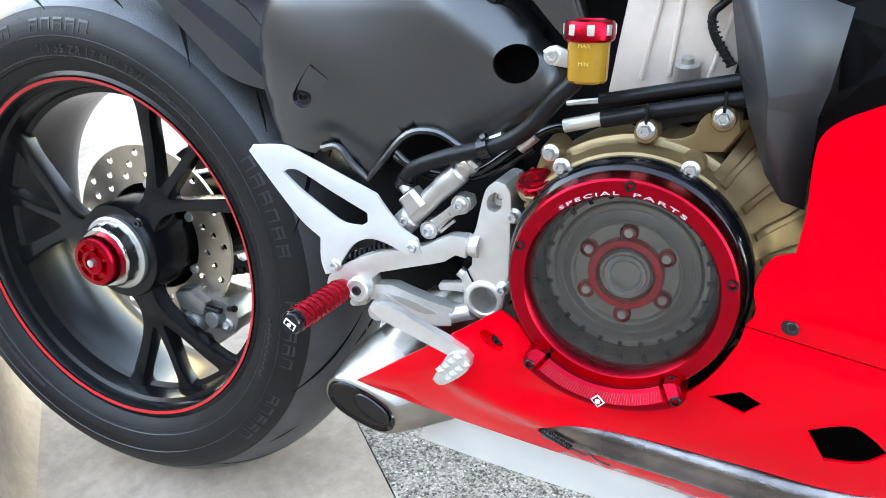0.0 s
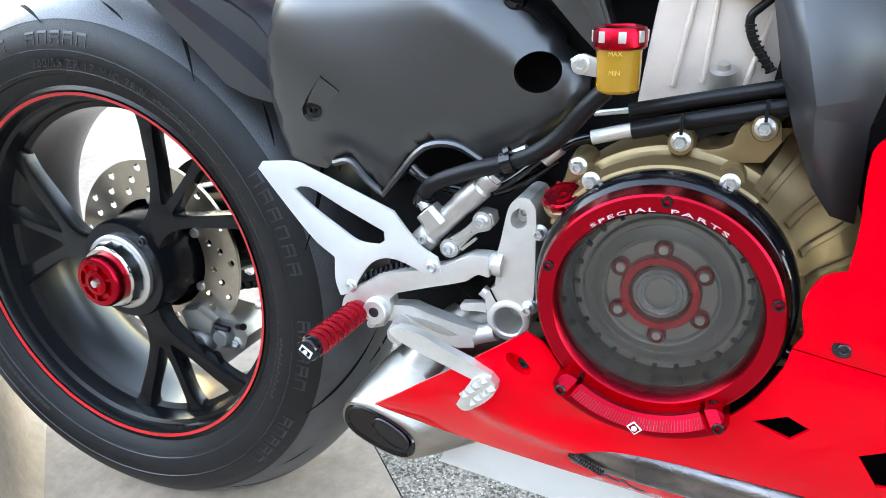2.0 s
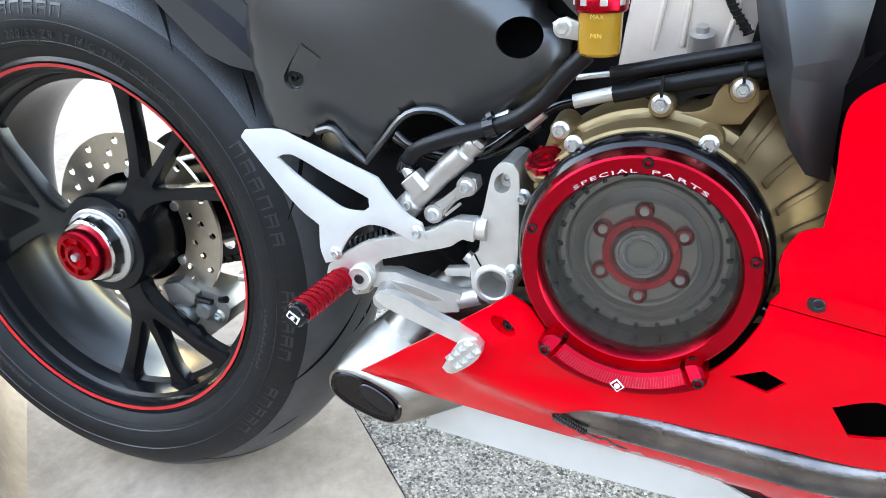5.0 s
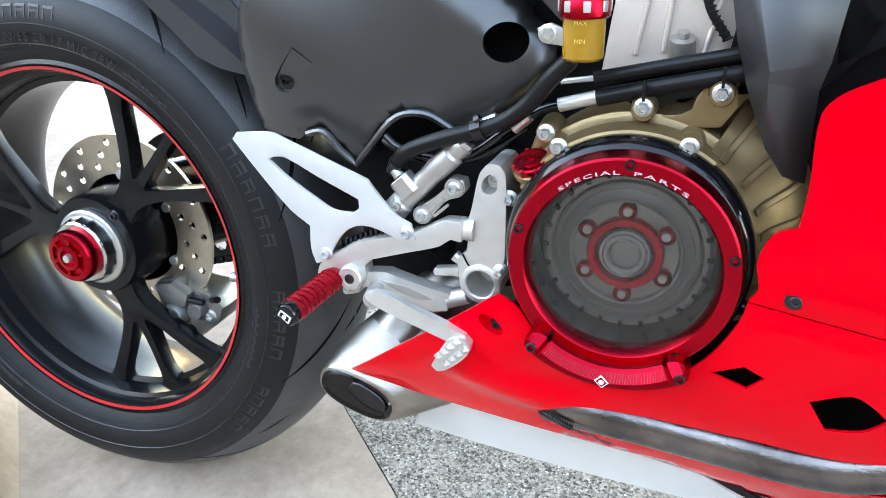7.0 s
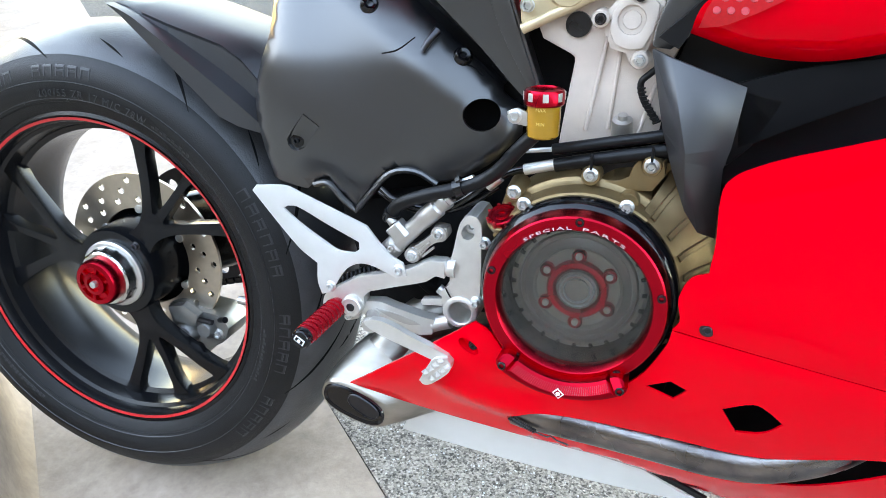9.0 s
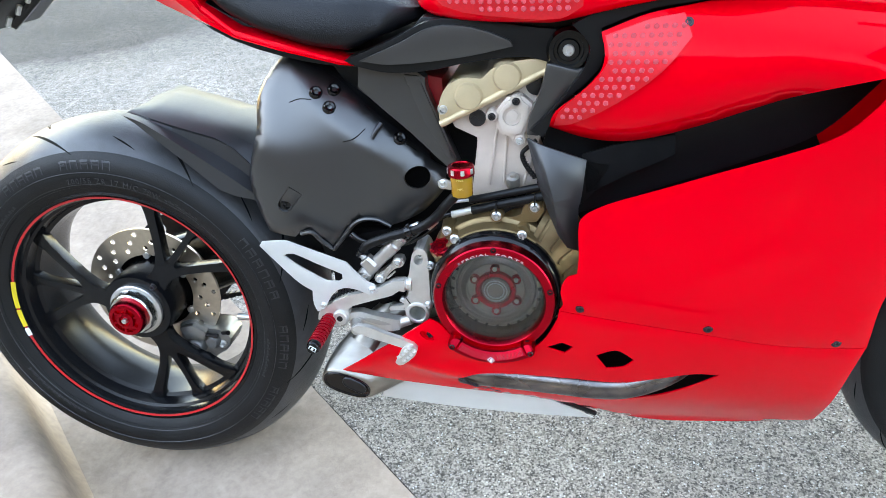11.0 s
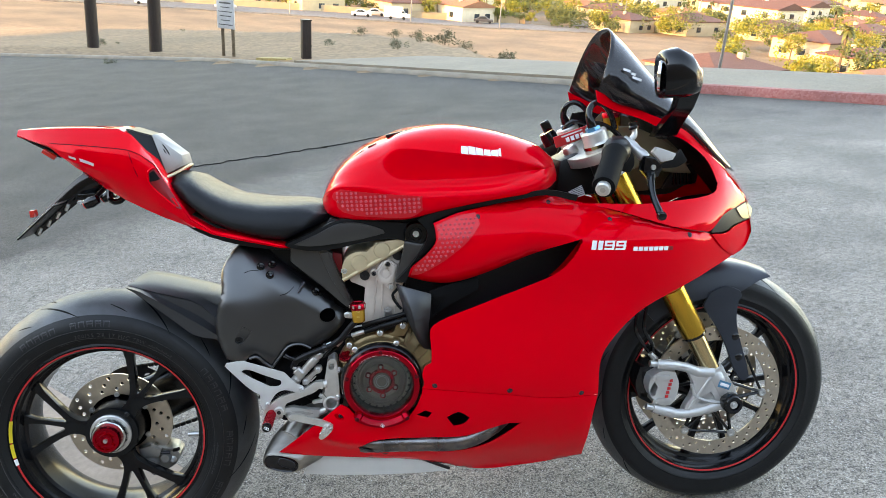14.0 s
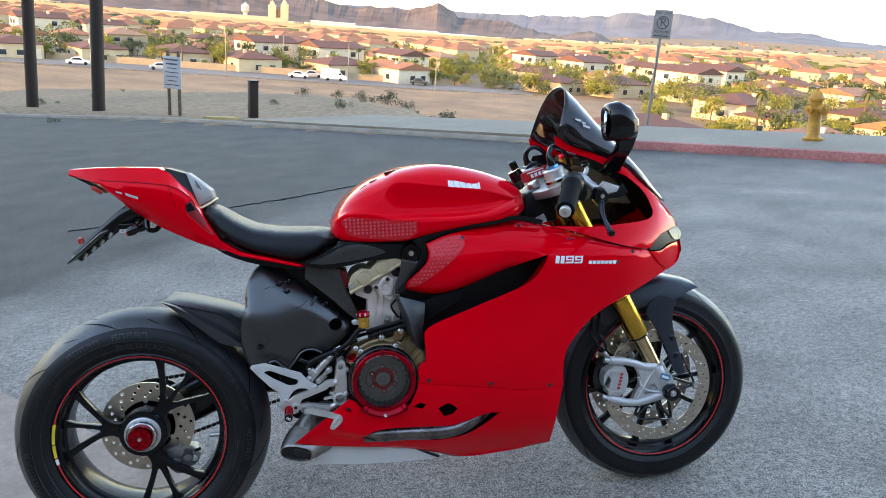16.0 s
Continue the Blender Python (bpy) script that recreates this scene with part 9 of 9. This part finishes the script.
# lamp posts along the valley road
lamps = []
for k, az in enumerate((103.8, 95.0, 86.3, 79.8, 91.0, 71.0, 66.0)):
    m = Matrix.Translation(at(az, 166 if k < 4 else 195))
    if k == 0:
        lp = thing("street_lamp", m, "slim pale street lamp by the valley road", "street lamp", "lamps along the valley road")
        part("pole", tube([(0, 0, -.3), (0, 0, 4.5), (0, 0, 8.6)], [.14, .11, .08], 8, 1), GALV, lp)
        part("arm", tube([(0, 0, 8.4), (.8, 0, 8.9), (1.6, 0, 8.95)], .05, 6, 2), GALV, lp)
        part("lamp_head", box((1.8, 0, 8.9), (.7, .28, .14), .04), GALV, lp)
    else:
        copy_thing(lp, m)
# block walls round the estates
ribbon_mat = WALLS[2]


def block_wall(a0, d0, a1, d1, h, label):
    p, q = at(a0, d0), at(a1, d1)
    n = 12
    bm = bmesh.new()
    rings = []
    for k in range(n + 1):
        c = p.lerp(q, k / n)
        z = terrain(c.x, c.y)
        s = Vector((-(q - p).y, (q - p).x, 0)).normalized() * .12
        rings.append([c - s + Vector((0, 0, z - c.z - .5)), c + s + Vector((0, 0, z - c.z - .5)), c + s + Vector((0, 0, z - c.z + h)), c - s + Vector((0, 0, z - c.z + h))])
    loft(rings, bm=bm)
    setting("wall_estate", bm, ribbon_mat, Matrix(), label, "wall")


for a0, d0, a1, d1, h in ((77, 92, 44, 84, 1.9), (112, 190, 78, 188, 1.6), (116, 640, 44, 700, 7.0), (116, 900, 44, 1000, 9.0)):
    block_wall(a0, d0, a1, d1, h, "long tan block wall in the valley")

# ---- distance ----
def far_boxes(n, d0, d1, smin, smax, hmin, hmax, name, mat, label, seed):
    r = random.Random(seed)
    verts, faces = [], []
    for k in range(n):
        az, d = r.uniform(40, 120), math.exp(r.uniform(math.log(d0), math.log(d1)))
        p = at(az, d)
        w, l, h = r.uniform(smin, smax), r.uniform(smin, smax), r.uniform(hmin, hmax)
        a = r.uniform(0, 3)
        ca, sa = math.cos(a), math.sin(a)
        i = len(verts)
        for z in (-2, h):
            for sx, sy in ((-1, -1), (1, -1), (1, 1), (-1, 1)):
                verts.append((p.x + (sx * w * ca - sy * l * sa) / 2, p.y + (sx * w * sa + sy * l * ca) / 2, p.z + z))
        faces += [(i + 4, i + 5, i + 6, i + 7)] + [(i + j, i + (j + 1) % 4, i + 4 + (j + 1) % 4, i + 4 + j) for j in range(4)]
    me = bpy.data.meshes.new(name)
    me.from_pydata(verts, [], faces)
    me.materials.append(mat)
    return tagged(new(name, me), label, "buildings", "", "stuff")


far_boxes(260, 880, 2600, 10, 36, 4, 9, "distant_buildings", WALLS[0], "far pale buildings across the valley floor", 11)
far_boxes(420, 700, 3300, 9, 22, 3, 7, "distant_roofs", ROOFS[2], "far tan roofs across the valley floor", 12)
far_boxes(1500, 500, 3000, 3, 11, 3, 7, "distant_trees", OLIVEG, "far dark trees across the valley floor", 13)
def groves(n, seed):
    """Far trees as loose heaps of leaf blades."""
    r = random.Random(seed)
    verts, faces, kind_ = [], [], []
    for k in range(n):
        az, d = r.uniform(43, 117), math.exp(r.uniform(math.log(95), math.log(760)))
        if (az > 77 and d < 190) or (az > 64 and d < 178) or (d < 175 and r.random() < (.80 if d < 130 else .5)):
            continue
        p = at(az, d)
        w, h = r.uniform(1.8, 3.8), r.uniform(2.8, 6.2)
        lumps = [(r.gauss(0, .5) * w, r.gauss(0, .5) * w, h * r.uniform(.35, .9), w * r.uniform(.35, .6)) for _ in range(6)]
        near_by = d < 230
        kind_.extend([k % 2] * (420 if near_by else 110))
        size = .22 if near_by else .42
        for q in range(420 if near_by else 110):
            c = lumps[q % 6]
            u = Vector((r.gauss(0, 1), r.gauss(0, 1), r.gauss(0, .8))).normalized() * c[3] * r.uniform(.5, 1.1)
            o = p + Vector((c[0], c[1], c[2])) + u
            a = Vector((r.gauss(0, 1), r.gauss(0, 1), r.gauss(0, 1))).normalized() * size
            b_ = a.cross(Vector((r.gauss(0, 1), r.gauss(0, 1), r.gauss(0, 1)))).normalized() * size * .7
            i = len(verts)
            verts += [o - a, o + b_, o + a, o - b_]
            faces.append((i, i + 1, i + 2, i + 3))
    me = bpy.data.meshes.new("valley_greenery")
    me.from_pydata(verts, [], faces)
    me.materials.append(GREEN)
    me.materials.append(OLIVEG)
    me.polygons.foreach_set("material_index", kind_)
    return tagged(new("valley_greenery", me), "yellow-green garden trees between the houses", "trees", "", "stuff")


groves(1300, 21)
tw = thing("hotel", Matrix.Translation(at(91.6, 950)), "cream hotel block with two towers", "building")
part("podium", box((-40, 10, 6), (110, 40, 14), .3), WALLS[0], tw)
for x, h in ((-3, 27), (11, 29)):
    t0 = part("tower", box((x, 0, h / 2), (9, 16, h), .3), WALLS[0], tw)
    part("tower_top", lathe([(0, h + 5), (2.2, h + 3.2), (3.6, h), (0, h)], (x, 0, 0), (0, 0, 1), 10), WALLS[0], t0)
part("tower_link", box((4, 1, 11), (7, 12, 22), .3), ROOFS[2], tw)
part("water_tower", lathe([(0, 0), (2.5, 0), (2.5, 16), (4.5, 18), (4.5, 24), (0, 28)], (-34, 0, 0), (0, 0, 1), 12), WALLS[1], tw)
for k, (az, d, w, l, h) in enumerate(((84, 1050, 150, 40, 11), (87.5, 1100, 60, 40, 13), (80, 1200, 120, 50, 9), (98, 1200, 90, 40, 9))):
    wh = thing("warehouse", Matrix.Translation(at(az, d)) @ Matrix.Rotation(radians(az - 90), 4, "Z"), "long white warehouse in the valley", "building", "warehouses in the valley")
    part("wall", box((0, 0, h / 2 - 1), (w, l, h + 2), .3), WALLS[1], wh)
    part("roof", box((0, 0, h + .4), (w + 2, l + 2, .8), .2), SIGNWHITE, wh)


def ridge(name, d, az0, az1, prof, mat, label, rough, seed, depth):
    """Mountain range: crest heights given as (azimuth, elevation angle) seen from the street."""
    n = 300
    rows = 9
    verts, faces = [], []
    for i in range(n + 1):
        az = az0 + (az1 - az0) * i / n
        el = float(np.interp(-az, [-p[0] for p in prof], [p[1] for p in prof]))
        for j in range(rows):
            u = j / (rows - 1)
            dd = d + depth * (u - .5)
            a = radians(az)
            x, y = EYE_XY.x + dd * math.cos(a), EYE_XY.y + dd * math.sin(a)
            base = terrain(x, y) - 4
            topz = 1.42 + d * math.tan(radians(el))
            s = 1 - abs(u - .5) * 2
            f = s ** 1.2
            z = base + (topz - base) * f
            z += rough * s * (noise.fractal((az * 1.1 + seed, u * 4, seed), 1.0, 2.0, 5)) * (1 if 0 < j < rows - 1 else 0)
            verts.append((x, y, z))
    for i in range(n):
        for j in range(rows - 1):
            k = i * rows + j
            faces.append((k, k + rows, k + rows + 1, k + 1))
    me = bpy.data.meshes.new(name)
    me.from_pydata(verts, [], faces)
    me.materials.append(mat)
    return tagged(new(name, me), label, "mountains", "", "structure")


MTN = street_mat("brown_mountain", (.095, .066, .058), (.190, .132, .110), .02, .95, .3, .35, .006)
# Distance haze on the far range is put into its blue-grey colour.
MTNFAR = street_mat("haze_tinted_mountain", (.115, .12, .145), (.165, .17, .195), .01, .95, .2, .2, .004)
ridge("backdrop_hills", 2700, 128, 64, [(128, 2.2), (112, 1.9), (104, 1.5), (98, 1.2), (93, .8), (89.5, .60), (87.8, .56), (87, .30), (85.8, .19), (83.9, .44), (82.5, .31), (80.8, .66), (80, 1.0), (79, .56), (78.4, .05), (74.9, .08), (73.5, -.32), (72.3, -.51), (71, -.66), (70.4, -.60), (69.65, -.24), (68.4, -.22), (67.6, -.59), (66.5, -1.2), (64, -2)], MTN, "brown desert hills beyond the valley", 7, 2.0, 900)
ridge("backdrop_range", 4100, 100, 36, [(100, .2), (84, .4), (78.7, .5), (76.5, .5), (73.6, .58), (70.8, .70), (67.9, .94), (67.2, 1.11), (66.2, 1.29), (64.5, 1.2), (62.9, 1.44), (61.8, 1.28), (60.8, 1.28), (59.8, 1.12), (57.7, .64), (56.2, .67), (54.2, .70), (53, .44), (51.1, .33), (48, .25), (42, .1), (36, 0)], MTNFAR, "mountain range on the horizon, blue haze put into its colour", 8, 5.0, 900)
